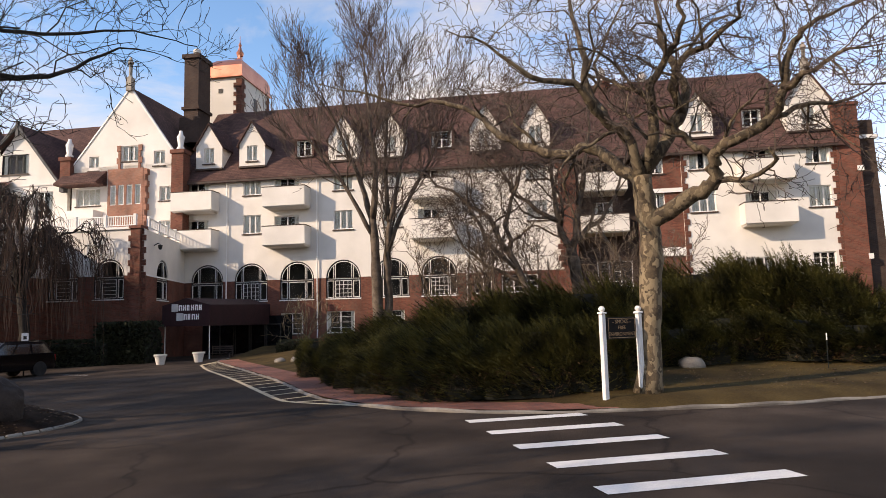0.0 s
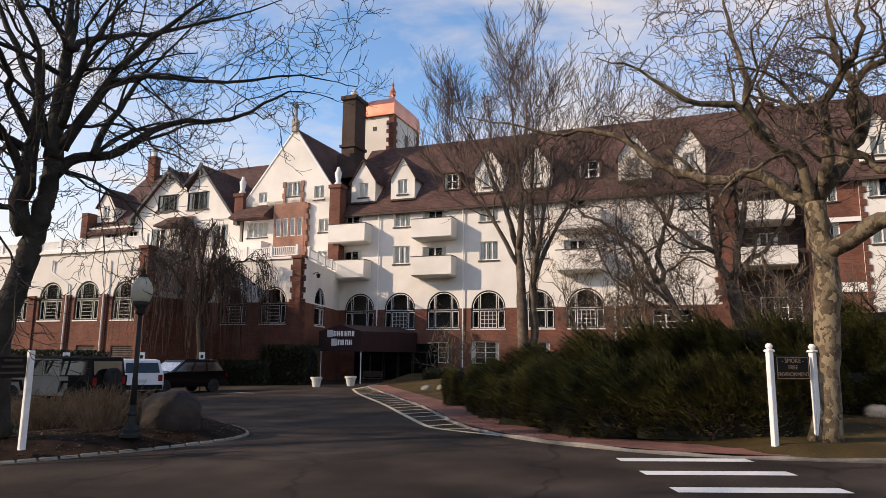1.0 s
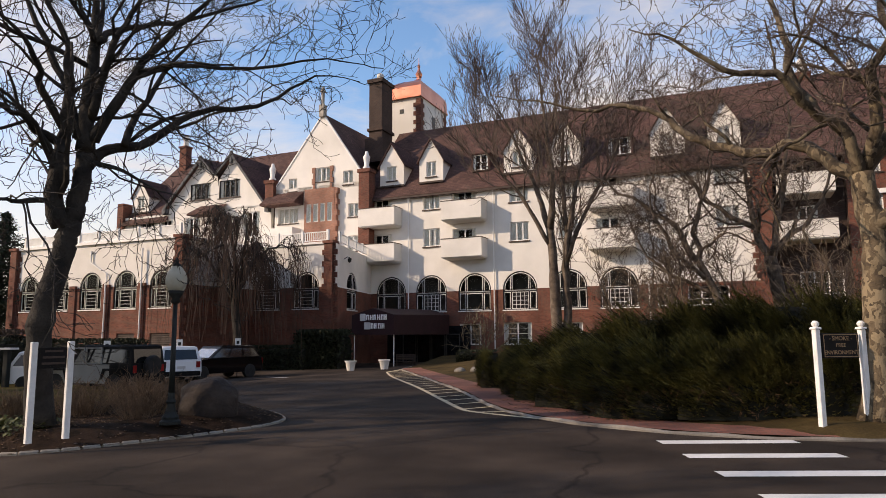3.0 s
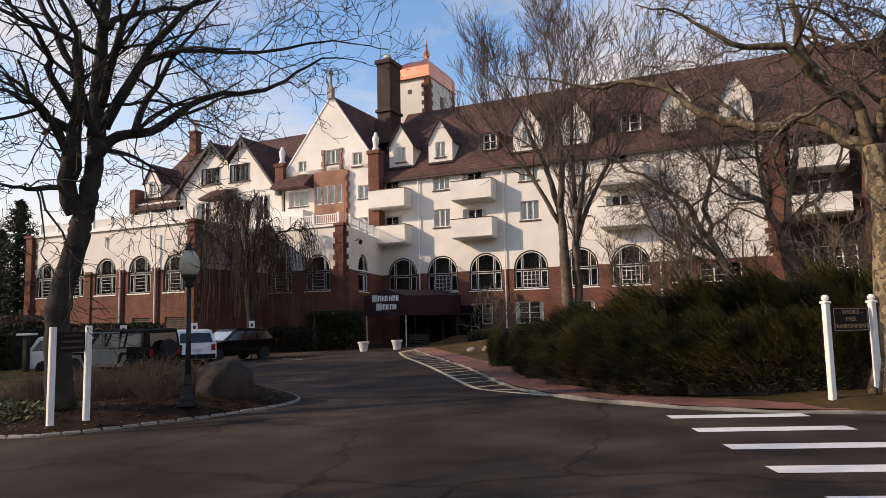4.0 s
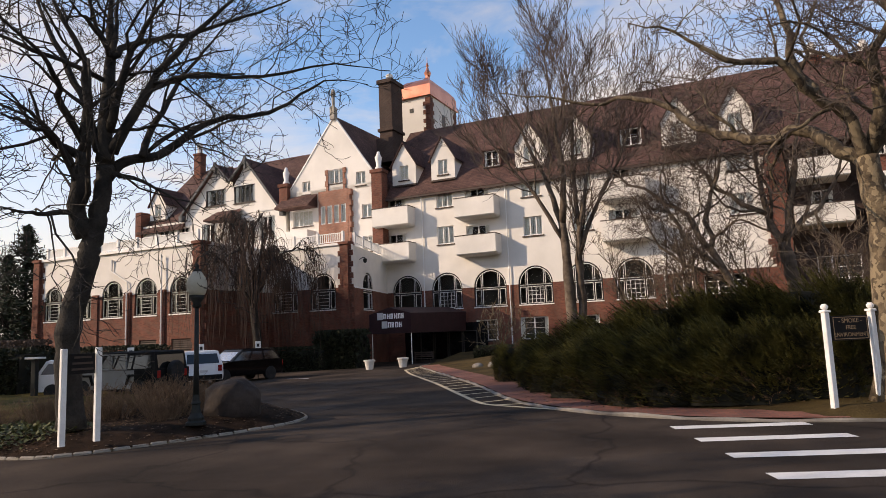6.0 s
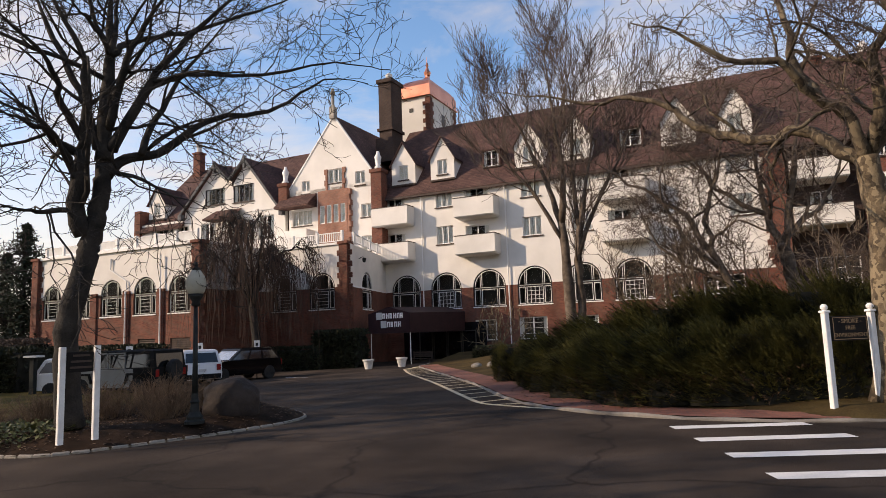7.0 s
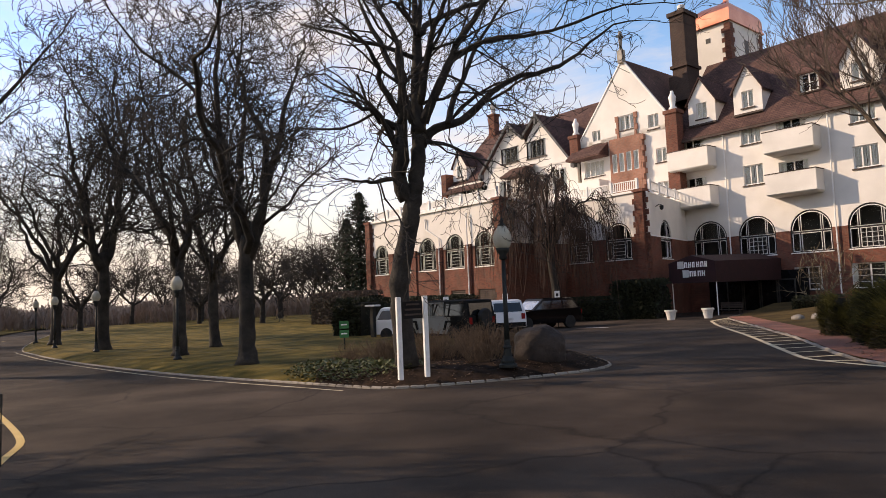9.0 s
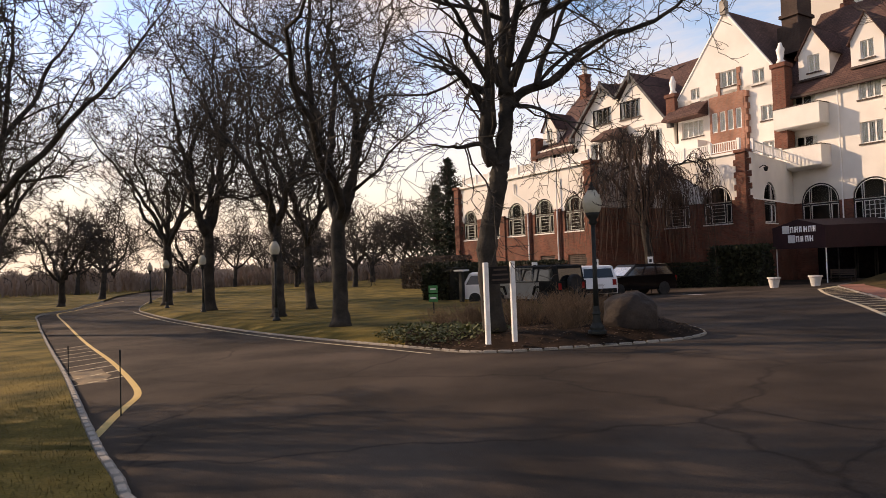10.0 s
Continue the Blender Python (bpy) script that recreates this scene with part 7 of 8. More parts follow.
for x, y in ((-14.85, 37.66), (-13.0, 38.35)):
    t = thing("planter", "white tapered planter pot standing on the drive", "planter", (x, y, gz(x, y)), "pots at the entrance")
    s = Shape()
    s.lathe([(0.21, 0.0), (0.30, 0.47), (0.35, 0.48), (0.35, 0.57), (0.30, 0.57), (0.28, 0.45)], 18)
    part("pot", s, CLAY, t, smooth=False)
    s = Shape()
    s.lathe([(0.29, 0.44), (0.17, 0.50), (0.02, 0.51)], 14)
    part("soil", s, MULCH, t)

for x, y, h in ((1.9, 13.6, 0.95), (9.2, 15.5, 0.8), (-9.04, 2.53, 0.84), (-14.35, 3.15, 0.62)):
    t = thing("marker_stake", "thin dark snow stake with a pale reflector tip", "stake", (x, y, (bank_right(x, y) if x > 0 else gz(x, y)) - 0.02), "snow stakes")
    s = Shape()
    s.tube([Vector((0, 0, 0)), Vector((0.02, 0, h))], [0.009, 0.008], 6)
    part("rod", s, IRON, t)
    s = Shape()
    s.tube([Vector((0.02, 0, h - 0.14)), Vector((0.022, 0, h + 0.02))], [0.013, 0.013], 6)
    part("reflector", s, POST_PAINT if x > 0 else IRON, t)

GREEN = material("sign_green", (0.02, 0.16, 0.05), (0.03, 0.22, 0.07), 0.5, 3.0, 20.0, 0.03)
t = thing("green_sign", "small green double notice on a dark stake in the lawn", "sign", Matrix.Translation((-18.7, 16.35, gz(-18.7, 16.35) + 0.2)) @ Matrix.Rotation(radians(48), 4, "Z"))
s = Shape()
s.block(-0.03, 0.03, -0.03, 0.03, -0.1, 0.5, 0.005)
part("stake", s, IRON, t)
for z in (0.45, 0.78):
    s = Shape()
    s.block(-0.17, 0.17, -0.045, -0.032, z, z + 0.28, 0.008)
    pl = part("plate", s, GREEN, t)
    part("text_bar", slab(-0.11, 0.11, -0.05, -0.0455, z + 0.12, z + 0.17), LETTER, pl, "pale line of writing")
for x, y, h in ((-23.2, 27.6, 2.0), (-21.4, 30.6, 2.0), (-19.8, 33.5, 2.0)):
    t = thing("parking_sign", "small white parking sign on a thin post before the hedge", "sign", Matrix.Translation((x, y, gz(x, y))) @ Matrix.Rotation(radians(38), 4, "Z"), "parking signs")
    s = Shape()
    s.tube([Vector((0, 0, 0)), Vector((0, 0, h))], [0.025, 0.025], 6)
    part("post", s, IRON, t)
    s = Shape()
    s.block(-0.15, 0.15, -0.04, -0.026, h - 0.38, h + 0.06, 0.01)
    pl = part("plate", s, POST_PAINT, t)
    part("symbol_bar", slab(-0.07, 0.07, -0.046, -0.041, h - 0.25, h - 0.08), IRON, pl, "dark symbol block")


# ---------------------------------------------------------------- vehicles: x ahead, y to the left
def paint(name, c1, c2, rough=0.3):
    return material(name, c1, c2, rough, 1.5, 30.0, 0.0, contrast=0.05, spec=0.5, coat=0.6)


CAR_SILVER = paint("car_silver", (0.17, 0.18, 0.18), (0.20, 0.21, 0.21))
CAR_WHITE = paint("car_white", (0.66, 0.66, 0.66), (0.72, 0.72, 0.72))
CAR_BLACK = paint("car_black", (0.002, 0.002, 0.003), (0.004, 0.004, 0.005), 0.08)
CAR_BLACK.node_tree.nodes["Principled BSDF"].inputs["Coat Weight"].default_value = 0.06
CAR_BLACK.node_tree.nodes["Principled BSDF"].inputs["Specular IOR Level"].default_value = 0.12
SOFT_TOP = material("black_soft_top", (0.006, 0.006, 0.006), (0.012, 0.012, 0.012), 0.85, 3.0, 60.0, 0.1, spec=0.15)
CAR_GLASS = material("car_glass", (0.006, 0.008, 0.008), (0.012, 0.014, 0.014), 0.06, 1.0, 5.0, 0.0, spec=0.7)
RUBBER = material("tyre_rubber", (0.010, 0.010, 0.010), (0.02, 0.02, 0.02), 0.85, 6.0, 60.0, 0.2)
ALLOY = material("alloy", (0.40, 0.40, 0.41), (0.50, 0.50, 0.51), 0.35, 3.0, 20.0, 0.0, metal=0.8)
TAIL_RED = material("tail_lamp", (0.22, 0.01, 0.01), (0.28, 0.015, 0.015), 0.2, 3.0, 20.0, 0.0)


def wheel_parts(car, x, y, r, w=0.24):
    side = 1 if y > 0 else -1
    m = Matrix.Translation((x, y, r)) @ Matrix.Rotation(radians(-90 * side), 4, "X")
    s = Shape()
    s.lathe([(r * 0.62, -w / 2), (r * 0.92, -w / 2), (r, -w / 2 + 0.05), (r, w / 2 - 0.05), (r * 0.92, w / 2), (r * 0.62, w / 2)], 20)
    wh = part("wheel", s, RUBBER, car, at=m)
    s = Shape()
    s.lathe([(r * 0.60, -0.05), (r * 0.62, w / 2 - 0.02), (r * 0.55, w / 2 - 0.01), (r * 0.5, w / 2 - 0.06), (r * 0.16, w / 2 - 0.03), (r * 0.1, w / 2 - 0.01)], 16)
    for k in range(5):
        a = 2 * math.pi * k / 5
        c, d = math.cos(a), math.sin(a)
        q = [(0.1, -0.05), (0.56, -0.07), (0.56, 0.07), (0.1, 0.05)]
        s.poly([(r * (u * c - v * d), r * (u * d + v * c), w / 2 - 0.012) for u, v in q])
    part("rim", s, ALLOY, wh, "alloy rim")


def section_loft(sections):
    """A body from cross outlines: each is y and points (x, z)."""
    s = Shape()
    n = len(sections[0][1])
    for y, pts in sections:
        s.v += [(x, y, z) for x, z in pts]
    for j in range(len(sections) - 1):
        s.f += [(j * n + i, j * n + (i + 1) % n, (j + 1) * n + (i + 1) % n, (j + 1) * n + i) for i in range(n)]
    s.f += [tuple(range(n - 1, -1, -1)), tuple((len(sections) - 1) * n + i for i in range(n))]
    return s


def inset(pts, k, drop=0.0):
    cx, cz = sum(p[0] for p in pts) / len(pts), sum(p[1] for p in pts) / len(pts)
    return [(cx + (x - cx) * k, cz + (z - cz) * (k - drop)) for x, z in pts]


def vehicle(name, label, at, L, W, H, belt, body, cabin, paint_body, paint_roof, wheel_r, axles, extras=None):
    """body: side outline of the lower shell; cabin: (x rear foot, x rear top, x front top, x front foot)."""
    car = thing(name, label, "car", at, "parked cars")
    h = W / 2
    s = section_loft([(-h, inset(body, 0.965)), (-h + 0.07, body), (h - 0.07, body), (h, inset(body, 0.965))])
    part("body", s, paint_body, car)
    r0, r1, f1, f0 = cabin
    t = 0.14 if paint_roof is not SOFT_TOP else 0.08
    c = Shape()
    b, u = h - 0.04, h - 0.04 - t
    c.v = [(r0, -b, belt - 0.02), (f0, -b, belt - 0.02), (f0, b, belt - 0.02), (r0, b, belt - 0.02), (r1, -u, H - 0.05), (f1, -u, H - 0.05), (f1, u, H - 0.05), (r1, u, H - 0.05),
           (r1 + 0.12, -u + 0.12, H), (f1 - 0.15, -u + 0.12, H), (f1 - 0.15, u - 0.12, H), (r1 + 0.12, u - 0.12, H)]
    c.f = [(0, 1, 5, 4), (1, 2, 6, 5), (2, 3, 7, 6), (3, 0, 4, 7), (4, 5, 9, 8), (5, 6, 10, 9), (6, 7, 11, 10), (7, 4, 8, 11), (8, 9, 10, 11)]
    part("cabin", c, paint_roof, car)

    def on_side(x, z, sg):
        k = (z - belt) / (H - 0.05 - belt)
        return (x, sg * (b + (u - b) * k + 0.006), z)
    za, zb = belt + 0.05, H - 0.16

    def xr(z):
        return r0 + (r1 - r0) * (z - belt) / (H - 0.05 - belt)

    def xf(z):
        return f0 + (f1 - f0) * (z - belt) / (H - 0.05 - belt)
    for sg in (-1, 1):
        cuts = extras["cuts"] if extras and "cuts" in extras else [0.0, 0.36, 0.68, 1.0]
        for a0, a1 in zip(cuts, cuts[1:]):
            pts = []
            for z, first in ((za, True), (zb, False)):
                x0, x1 = xr(z) + 0.10, xf(z) - 0.10
                q = [on_side(x0 + (x1 - x0) * a0 + 0.05, z, sg), on_side(x0 + (x1 - x0) * a1 - 0.05, z, sg)]
                pts += q if first else q[::-1]
            s = Shape()
            s.poly(pts if sg < 0 else pts[::-1])
            part("side_window", s, CAR_GLASS, car)
    for nm, fx, sg in (("rear_window", xr, -1), ("windscreen", xf, 1)):
        s = Shape()
        y0, y1 = b - 0.16, u - 0.08
        p = [(fx(za) + sg * 0.006, -y0, za), (fx(za) + sg * 0.006, y0, za), (fx(zb) + sg * 0.006, y1, zb), (fx(zb) + sg * 0.006, -y1, zb)]
        s.poly(p if sg > 0 else p[::-1])
        part(nm, s, CAR_GLASS, car)
    for x in axles:
        for sg in (-1, 1):
            wheel_parts(car, x, sg * (h - 0.10), wheel_r)
    for sg in (-1, 1):
        s = Shape()
        s.block(-L / 2 - 0.012, -L / 2 + 0.06, sg * (h - 0.19) - 0.09, sg * (h - 0.19) + 0.09, belt - 0.32, belt - 0.04, 0.01)
        part("tail_lamp", s, TAIL_RED, car)
        s = Shape()
        s.block(L / 2 - 0.10, L / 2 - 0.02, sg * (h - 0.28) - 0.15, sg * (h - 0.28) + 0.15, belt - 0.34, belt - 0.20, 0.01)
        part("headlamp", s, LETTER, car)
    s = Shape()
    s.block(-L / 2 - 0.05, -L / 2 + 0.1, -h + 0.1, h - 0.1, 0.38, 0.60, 0.02)
    part("rear_bumper", s, SOFT_TOP, car)
    s = Shape()
    s.block(-L / 2 - 0.018, -L / 2 - 0.004, -0.18, 0.18, 0.72, 0.84, 0.003)
    part("plate_bar", s, PLAQUE, car)
    return car


def parked(az, r, heading):
    a = radians(az)
    x, y = -math.sin(a) * r, math.cos(a) * r
    return Matrix.Translation((x, y, gz(x, y))) @ Matrix.Rotation(radians(90 + heading), 4, "Z")


jeep_body = [(-2.1, 0.50), (-1.95, 0.42), (2.05, 0.42), (2.15, 0.55), (2.12, 1.02), (1.1, 1.12), (-2.1, 1.14)]
jeep = vehicle("off_road_car", "grey boxy off-road car with black soft top", parked(40.15, 29.8, 87), 4.25, 1.86, 1.84, 1.13, jeep_body, (-2.08, -2.0, 0.35, 0.75), CAR_SILVER, SOFT_TOP, 0.40, (-1.35, 1.35), {"cuts": [0.0, 0.38, 0.72, 1.0]})
# black shell added over the rear body: shade of its rear face painted in
s = Shape()
s.prism([(-2.12, 0.52), (-1.95, 0.40), (-1.15, 0.40), (-1.15, 1.15), (-2.12, 1.16)], -0.945, 0.945)
part("rear_shade_panel", s, SOFT_TOP, jeep, "black shell over rear quarter and tailgate, painting in their shade")
s = Shape()
s.lathe([(0.20, -0.12), (0.36, -0.12), (0.40, -0.06), (0.40, 0.06), (0.36, 0.12), (0.05, 0.12)], 20)
part("spare_wheel", s, RUBBER, jeep, "black covered spare wheel", at=Matrix.Translation((-2.28, 0.0, 1.05)) @ Matrix.Rotation(radians(-90), 4, "Y"))
for sg in (-1, 1):
    for x in (-1.35, 1.35):
        s = Shape()
        s.prism([(x - 0.56, 0.62), (x - 0.52, 0.58), (x - 0.40, 0.90), (x + 0.40, 0.90), (x + 0.52, 0.58), (x + 0.56, 0.62), (x + 0.44, 0.98), (x - 0.44, 0.98)], min(sg * 0.90, sg * 1.02), max(sg * 0.90, sg * 1.02))
        part("fender", s, SOFT_TOP, jeep, "black wheel arch")
for x0, x1 in ((-0.75, 0.02), (0.06, 0.72)):
    for sg in (-1, 1):
        s = Shape()
        bars(s, x0, x1, 1.14, 1.76, 1, 1, 0.0, rim=0.055)
        part("door_frame", s, CAR_SILVER, jeep, "pale door frame", at=Matrix.Translation((0, sg * 0.865 - (0.05 if sg < 0 else 0.0), 0)))
suv_body = [(-2.3, 0.55), (-2.2, 0.34), (2.15, 0.32), (2.32, 0.48), (2.30, 0.80), (2.05, 0.98), (1.0, 1.08), (-2.2, 1.10)]
vehicle("sport_utility_car", "white sport utility car with dark rear window", parked(35.7, 36.0, 50), 4.62, 1.90, 1.74, 1.08, suv_body, (-2.22, -1.95, 0.25, 1.05), CAR_WHITE, CAR_WHITE, 0.36, (-1.42, 1.42))
# pale metal colour paints a sky reflection on windscreen and rear window
CAR_PAINTED_SHEEN = material("painted_sky_sheen", (0.55, 0.57, 0.60), (0.62, 0.64, 0.66), 0.22, 1.0, 5.0, 0.0, metal=0.9)
black = vehicle("sport_utility_car", "glossy black sport utility car with sky sheen painted into its front and rear glass", parked(32.2, 37.2, 158), 4.62, 1.90, 1.70, 1.06, suv_body, (-2.22, -1.75, 0.25, 1.05), CAR_BLACK, CAR_BLACK, 0.37, (-1.42, 1.42))
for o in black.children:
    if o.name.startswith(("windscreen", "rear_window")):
        o.data.materials[0] = CAR_PAINTED_SHEEN
small_body = [(-1.85, 0.50), (-1.75, 0.32), (1.8, 0.32), (1.92, 0.45), (1.90, 0.75), (1.6, 0.92), (0.8, 1.0), (-1.8, 1.02)]
vehicle("small_car", "small white car parked at the end of the row", parked(42.95, 34.0, 298), 3.75, 1.75, 1.66, 1.0, small_body, (-1.8, -1.45, 0.3, 0.95), CAR_WHITE, CAR_WHITE, 0.33, (-1.15, 1.2))

# charging pillar with a flat roof beside the small car, and low hedge round the parking
t = thing("charging_post", "slim grey post with a flat cap beside the parking", "post", (-24.3, 23.2, gz(-24.3, 23.2)))
s = Shape()
s.block(-0.12, 0.12, -0.10, 0.10, 0.0, 1.75, 0.02)
part("pillar", s, IRON, t)
s = Shape()
s.block(-0.36, 0.36, -0.22, 0.22, 1.76, 1.84, 0.02)
part("cap", s, PLAQUE, t)


def clipped_hedge(name, label, at, lx, ly, h, n, mat, leaf_size, seed):
    """A clipped hedge: soft-edged box shape coloured near-black for inner shade, with thousands of leaves standing off
    it.
    """
    rng = random.Random(seed)
    t = thing(name, label, "hedge", at)
    core, leaf = Shape(), Shape()
    nx = max(2, int(lx / 0.5))
    for i in range(nx + 1):
        x = -lx / 2 + lx * i / nx
        for y, z in ((-ly / 2, 0), (-ly / 2, h * 0.85), (-ly * 0.35, h * 0.97), (ly * 0.35, h * 0.97), (ly / 2, h * 0.85), (ly / 2, 0)):
            core.v.append((x, y * rng.uniform(0.9, 1.0), z * rng.uniform(0.92, 1.0)))
    for i in range(nx):
        core.f += [(i * 6 + k, i * 6 + k + 1, i * 6 + 7 + k, i * 6 + 6 + k) for k in range(5)]
    core.f += [(5, 4, 3, 2, 1, 0), tuple(nx * 6 + k for k in range(6))]
    part("core", core, JUNIPER_SHADE_CORE, t)
    for _ in range(n):
        x = rng.uniform(-lx / 2, lx / 2)
        f = rng.random()
        if f < 0.45:
            p, nrm = Vector((x, -ly / 2, rng.uniform(0, h * 0.95))), Vector((0, -1, 0.2))
        elif f < 0.85:
            p, nrm = Vector((x, rng.uniform(-ly / 2, ly / 2), h * rng.uniform(0.95, 1.05))), Vector((0, -0.2, 1))
        else:
            p, nrm = Vector((lx / 2 * rng.choice((-1, 1)), rng.uniform(-ly / 2, ly / 2), rng.uniform(0, h))), Vector((0, -0.3, 0.4))
        d = (nrm + Vector((rng.gauss(0, 0.6), rng.gauss(0, 0.6), rng.gauss(0, 0.6)))).normalized()
        sd = d.cross(Vector((rng.gauss(0, 1), rng.gauss(0, 1), rng.gauss(0, 1)))).normalized() * leaf_size * 0.4
        leaf.poly([p - d * 0.02, p + d * leaf_size * 0.5 + sd, p + d * leaf_size, p + d * leaf_size * 0.5 - sd])
    part("foliage", leaf, mat, t)
    return t


clipped_hedge("clipped_hedge", "clipped dark evergreen hedge below the arcaded wing", FRONT @ Matrix.Translation((-40.5, WY - 3.0, -0.75)), 15.0, 1.8, 2.15, 7000, HEDGE_LEAF, 0.16, 61)
clipped_hedge("clipped_hedge", "reddish-brown clipped hedge at the corner of the wing", FRONT @ Matrix.Translation((-46.5, WY - 4.2, -0.75)), 8.5, 1.6, 2.75, 4200, TWIG_FAR, 0.16, 62)
clipped_hedge("clipped_hedge", "low dark planting in front of the shaded brick wall", FRONT @ Matrix.Translation((-29.2, EY - 2.0, -0.6)), 6.5, 2.2, 1.5, 2800, HEDGE_LEAF, 0.16, 63)
clipped_hedge("clipped_hedge", "tall dark evergreen shrub against the brick wall", FRONT @ Matrix.Translation((-25.3, EY - 1.6, -0.6)), 3.2, 1.8, 2.4, 3200, HEDGE_LEAF, 0.24, 66)
clipped_hedge("clipped_hedge", "dark rounded box shrub beside the entrance", FRONT @ Matrix.Translation((-15.3, -8.6, -0.35)), 2.2, 1.5, 0.95, 1200, HEDGE_LEAF, 0.13, 64)
clipped_hedge("clipped_hedge", "dark evergreen shrub beside the parking", Matrix.Translation((-27.2, 25.0, gz(-27, 25))), 2.2, 2.0, 2.1, 1500, HEDGE_LEAF, 0.16, 65)


def conifer(seed, h, r):
    rng = random.Random(seed)
    trunk, leaf = Shape(), Shape()
    trunk.tube([Vector((0, 0, 0)), Vector((0, 0, h * 0.5)), Vector((0, 0, h))], [0.22, 0.14, 0.02], 8)
    z = 0.8
    while z < h:
        k = 1 - z / h
        for i in range(9):
            a = rng.uniform(0, 6.28)
            out = r * (k ** 0.75) * rng.uniform(0.7, 1.1)
            d = Vector((math.cos(a), math.sin(a), rng.uniform(-0.1, 0.35)))
            sd = Vector((-math.sin(a), math.cos(a), 0))
            for j in range(6):
                b = Vector((0, 0, z)) + d * (out * (j + 0.6) / 6)
                for _ in range(3):
                    w = Vector((rng.gauss(0, 1), rng.gauss(0, 1), rng.gauss(0, 0.6))).normalized() * 0.32
                    leaf.poly([b, b + w + sd * 0.12, b + w * 1.1 - sd * 0.1])
        z += 0.28
    return trunk, leaf


for x, y, h, r in ((-45.3, 42.0, 12.2, 5.6), (-50.4, 45.0, 10.6, 4.2)):
    t = thing("conifer", "dark green conifer beyond the end of the wing", "tree", (x, y, far_ground(x, y)), "conifers")
    a, b = conifer(int(h * 10), h, r)
    part("trunk", a, BARK, t)
    part("crown", b, CONIFER, t)

# ---------------------------------------------------------------- planted island
bed_line = [p for p in KERB_ISLAND if p.x > -12.6 and p.y < 16.5]
bed_poly = [(p.x, p.y) for p in bed_line[:-1]] + [(-13.2, 10.6), (-14.0, 12.6), (-13.5, 15.5)]
def bed_height(x, y):
    d = to_island(x, y)
    return lawn_left(x, y) + 0.012 + 0.07 * min(1.0, d / 0.8) + 0.012 * noise.noise(Vector((x * 1.5, y * 1.5, 0)))


tagged(part("mulch_bed", sheet(bed_poly, bed_height, 0.3), MULCH, smooth=True), "brown mulch bed at the tip of the lawn", "planting bed", kind="structure")


def dry_clump(seed, n, h, w):
    rng = random.Random(seed)
    s = Shape()
    for _ in range(n):
        a, o = rng.uniform(0, 6.28), rng.random() * w
        p = Vector((math.cos(a) * o * 0.5, math.sin(a) * o * 0.5, 0))
        d = Vector((math.cos(a) * o * 0.7 + rng.gauss(0, 0.12), math.sin(a) * o * 0.7 + rng.gauss(0, 0.12), 1)).normalized()
        ln = h * rng.uniform(0.5, 1.05)
        pts = [p, p + d * ln * 0.5 + Vector((rng.gauss(0, 0.03), rng.gauss(0, 0.03), 0)), p + d * ln + Vector((rng.gauss(0, 0.07), rng.gauss(0, 0.07), -0.03))]
        s.tube(pts, [0.008, 0.006, 0.003], 3)
        for k in range(5):
            q = pts[0].lerp(pts[1], rng.random() * 0.6 + 0.4) if k < 2 else pts[1].lerp(pts[2], rng.random())
            e = (d * 0.5 + Vector((rng.gauss(0, 0.6), rng.gauss(0, 0.6), rng.uniform(0.0, 0.5)))).normalized() * rng.uniform(0.10, 0.26)
            s.tube([q, q + e * 0.5 + Vector((rng.gauss(0, 0.012), rng.gauss(0, 0.012), 0)), q + e], [0.004, 0.003, 0.002], 3)
    return s


CLUMPS = [dry_clump(k, 105, 0.85, 0.95).mesh("stalks", DRY) for k in (71, 72, 73)]
for i, (x, y, k) in enumerate(((-9.9, 12.9, 1.0), (-9.2, 12.3, 0.95), (-10.6, 12.2, 1.0), (-10.3, 13.6, 1.05), (-11.4, 12.6, 0.9), (-11.6, 11.5, 0.85), (-12.3, 12.0, 0.8), (-8.9, 13.2, 0.8), (-9.6, 13.9, 0.9), (-11.0, 13.8, 0.9), (-12.6, 11.2, 0.7), (-8.9, 11.6, 0.6))):
    t = thing("dry_shrub", "clump of dry tan winter stalks in the mulch bed", "plant", Matrix.Translation((x, y, lawn_left(x, y) + 0.02)) @ Matrix.Rotation(i * 1.1, 4, "Z") @ Matrix.Scale(k, 4), "dry winter stalks")
    part("stalk_clump", CLUMPS[i % 3], None, t)

rng = random.Random(88)
s = Shape()
for _ in range(4200):
    x, y = rng.uniform(-13.6, -9.6), rng.uniform(9.3, 12.0)
    if not inside((x, y), lawn_poly) or (x + 11.5) ** 2 / 4.0 + (y - 10.3) ** 2 / 1.0 > 1 + rng.uniform(-0.3, 0.3):
        continue
    p = Vector((x, y, lawn_left(x, y) + 0.03 + rng.random() * 0.16))
    d = Vector((rng.gauss(0, 1), rng.gauss(0, 1), rng.uniform(0.1, 1.0))).normalized() * rng.uniform(0.06, 0.11)
    w = d.cross(Vector((0, 0, 1))).normalized() * 0.035
    s.poly([p, p + d * 0.5 + w, p + d, p + d * 0.5 - w])
tagged(part("ground_cover", s, IVY), "low yellow-green leafy ground cover at the bed's edge", "ground cover", kind="stuff")

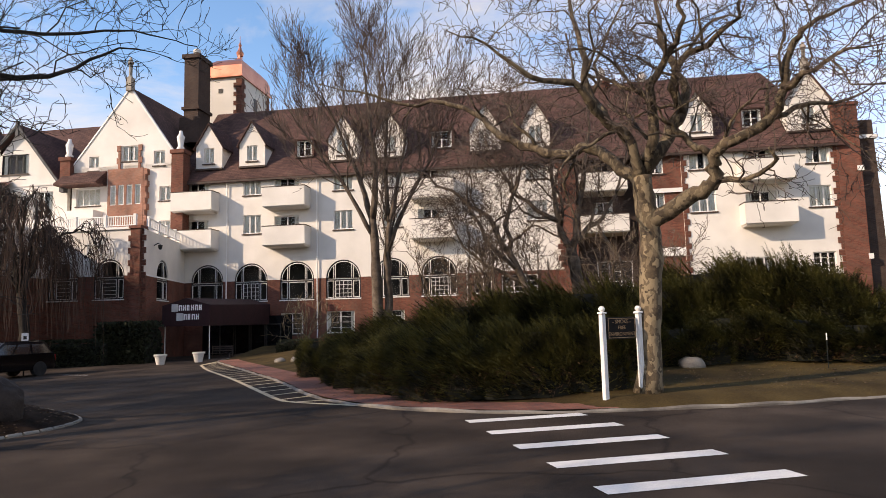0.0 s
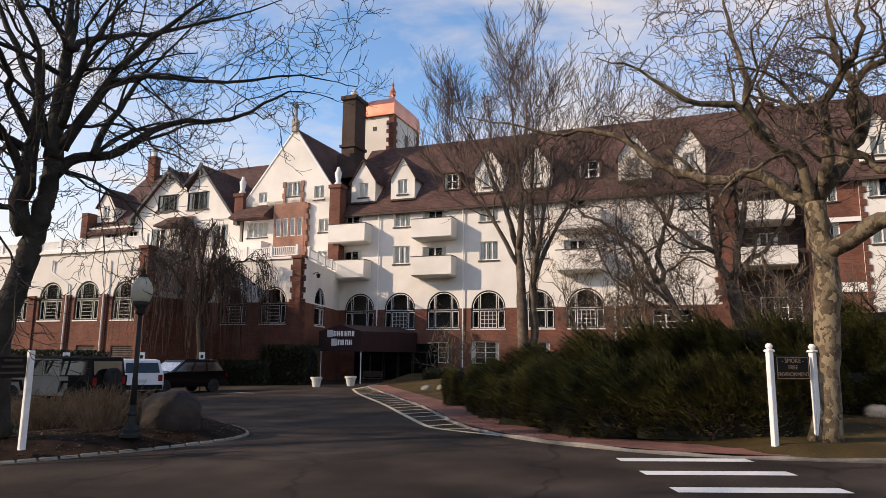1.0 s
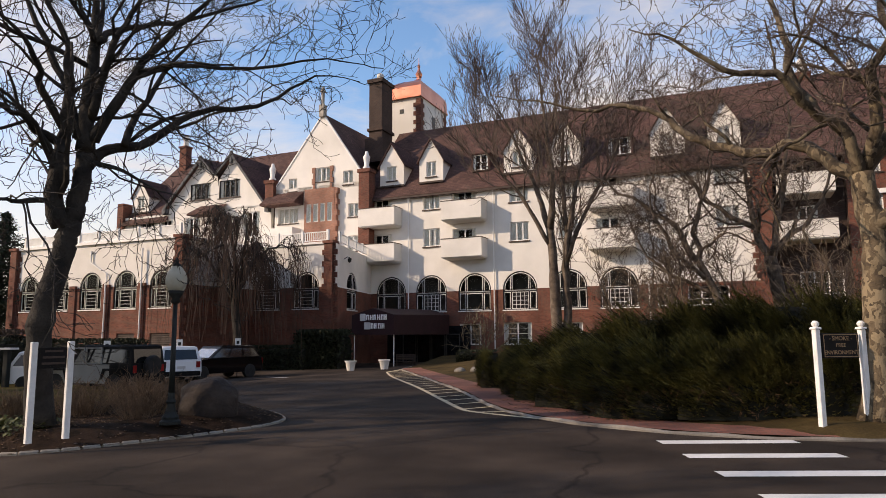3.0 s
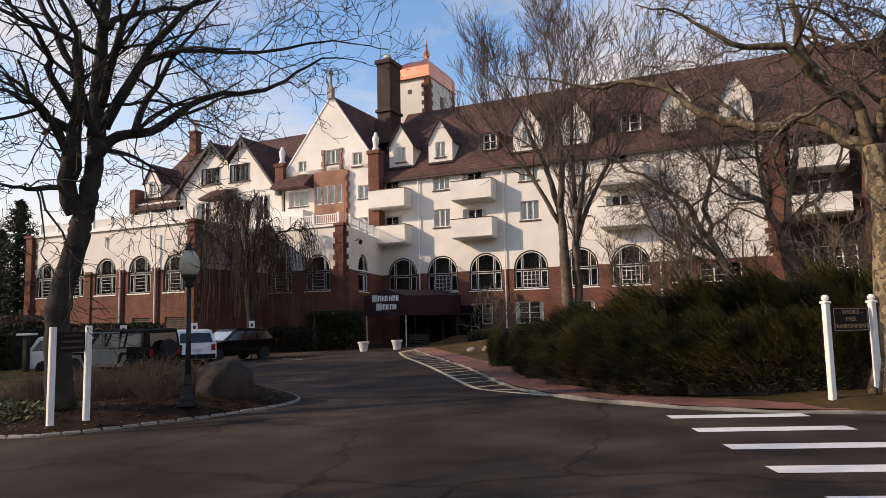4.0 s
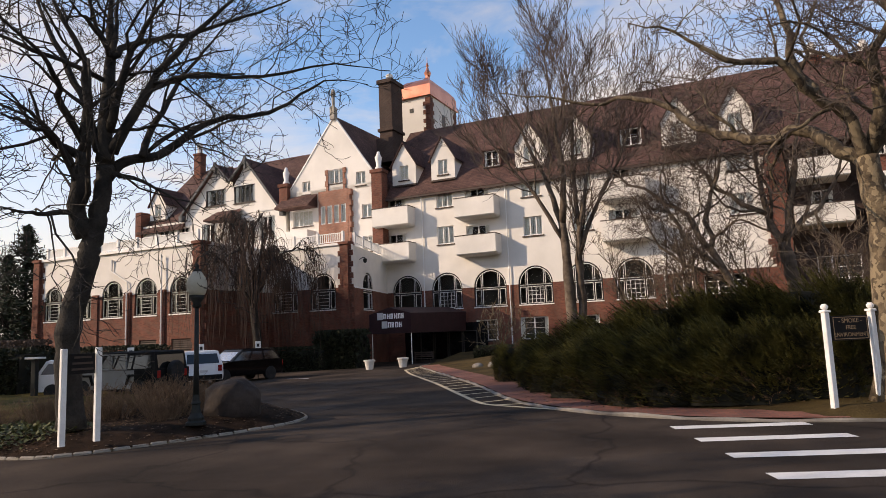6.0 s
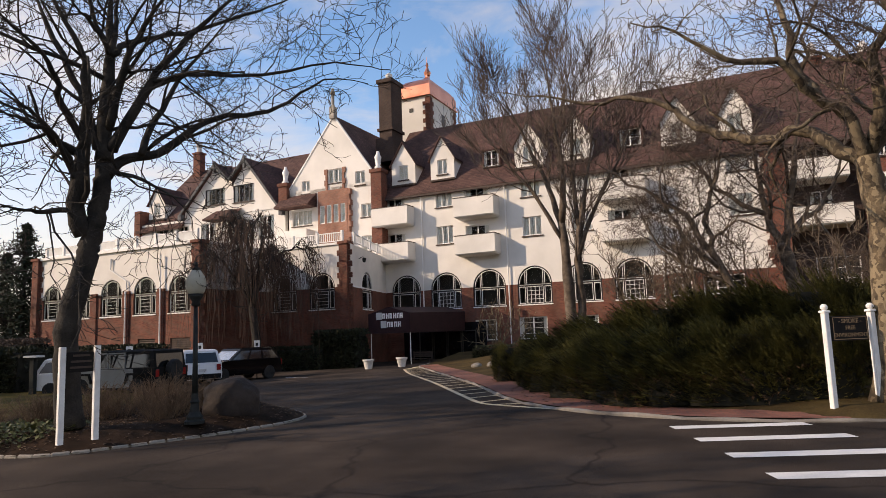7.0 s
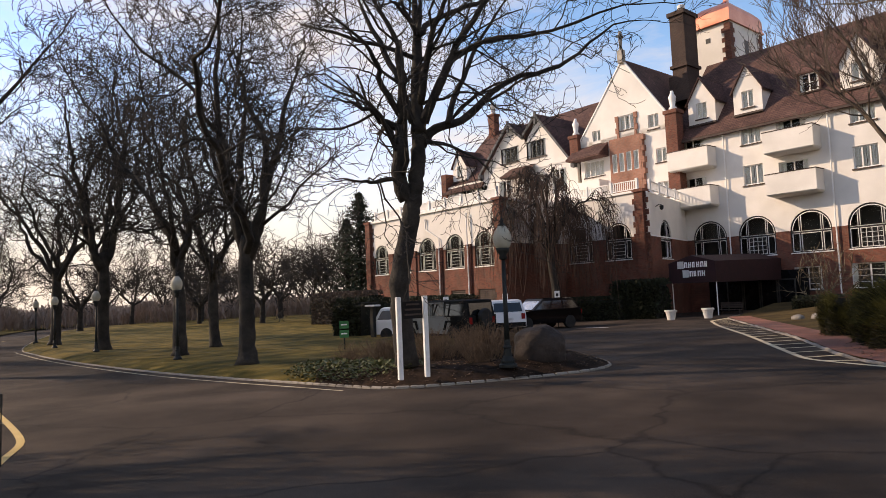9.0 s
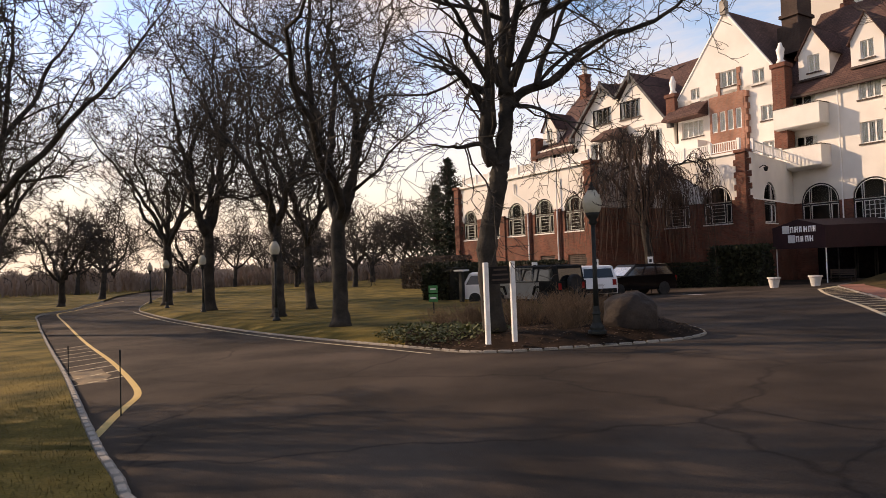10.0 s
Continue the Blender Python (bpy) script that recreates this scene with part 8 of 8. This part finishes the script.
# leaf litter on the bed and under the hedge
s = Shape()
for _ in range(2600):
    if rng.random() < 0.5:
        x, y = rng.uniform(-12.5, -6.8), rng.uniform(9.3, 15.0)
        if not inside((x, y), bed_poly):
            continue
        z = bed_height(x, y) + 0.008
    else:
        x, y = rng.uniform(-3, 14), rng.uniform(13, 19)
        if not inside((x, y), right_poly):
            continue
        z = bank_right(x, y) + 0.03
    a, k = rng.uniform(0, 6.28), rng.uniform(0.02, 0.05)
    c, d = math.cos(a) * k, math.sin(a) * k
    s.poly([(x - c, y - d, z), (x + d * 0.6, y - c * 0.6, z + 0.012), (x + c, y + d, z + 0.004), (x - d * 0.6, y + c * 0.6, z + 0.015)])
tagged(part("leaf_litter", s, DRY), "fallen dry leaves and chips on the ground", "leaf litter", kind="stuff")

# grass near the camera on the verge and along the bank
s = Shape()
for _ in range(52000):
    if rng.random() < 0.8:
        x = -4.2 - 16 * rng.random() ** 1.7
        y = rng.uniform(-4.5, 3.3)
        if not inside((x, y), near_poly):
            continue
        z = lawn_near(x, y)
    else:
        x, y = rng.uniform(2.0, 12), rng.uniform(12.6, 18)
        if not inside((x, y), right_poly):
            continue
        z = bank_right(x, y)
    a, h = rng.uniform(0, 6.28), rng.uniform(0.016, 0.045)
    c, d = math.cos(a), math.sin(a)
    s.poly([(x - d * 0.004, y + c * 0.004, z - 0.005), (x + d * 0.004, y - c * 0.004, z - 0.005), (x + c * h * 0.7, y + d * h * 0.7, z + h * 0.8)])
tagged(part("grass", s, GRASS_BLADE), "short patchy winter grass blades", "grass", kind="stuff")

# far brush along the edge of the park
s = Shape()
rng = random.Random(99)
for _ in range(26000):
    az, r = radians(rng.uniform(44, 112)), rng.uniform(95, 200)
    x, y = -math.sin(az) * r, math.cos(az) * r
    z = far_ground(x, y)
    h = (2.2 + 2.0 * noise.noise(Vector((az * 22, 0, 3))) + 1.4 * noise.noise(Vector((az * 60, 5, 0)))) * rng.uniform(0.4, 0.9) + 0.9
    lean = rng.gauss(0, 0.25) * h
    s.poly([(x - 0.03, y, z), (x + 0.03, y, z), (x + lean * 0.5 + 0.03, y + rng.gauss(0, 0.3), z + h * 0.6), (x + lean, y, z + h)])
    for k in range(3):
        q = rng.uniform(0.3, 0.9)
        e = rng.gauss(0, 0.5)
        s.poly([(x + lean * q, y, z + h * q), (x + lean * q + e, y, z + h * q + abs(e) + 0.2), (x + lean * q + e * 0.9, y + 0.1, z + h * q + abs(e) + 0.27)])
tagged(part("brush", s, BRUSH), "brown leafless brush along the far edge of the park", "brush", kind="stuff")

# bench in the shade of the canopy, and the ends of the parking bays
bench = thing("bench", "dark wooden bench standing under the entrance canopy", "bench", FRONT @ Matrix.Translation((-20.9, -7.6, -0.52)))
for i in range(3):
    s = Shape()
    s.block(-0.75, 0.75, -0.22 + i * 0.15, -0.09 + i * 0.15, 0.42, 0.46, 0.008)
    part("seat_slat", s, TIMBER, bench)
for i in range(3):
    s = Shape()
    s.block(-0.75, 0.75, 0.24, 0.27, 0.54 + i * 0.13, 0.64 + i * 0.13, 0.008)
    part("back_slat", s, TIMBER, bench)
for x in (-0.68, 0.68):
    for y, h in ((-0.18, 0.418), (0.21, 0.92)):
        s = Shape()
        s.block(x - 0.03, x + 0.03, y - 0.028, y + 0.028, 0.0, h, 0.006)
        part("leg", s, TIMBER, bench)
for x, y in ((-15.4, 30.9), (-17.6, 28.6)):
    painted("bay_line", [(x - 0.5 * k, y + 0.36 * k) for k in range(5)], 0.10, LINE_WHITE, "worn white parking bay line on asphalt")
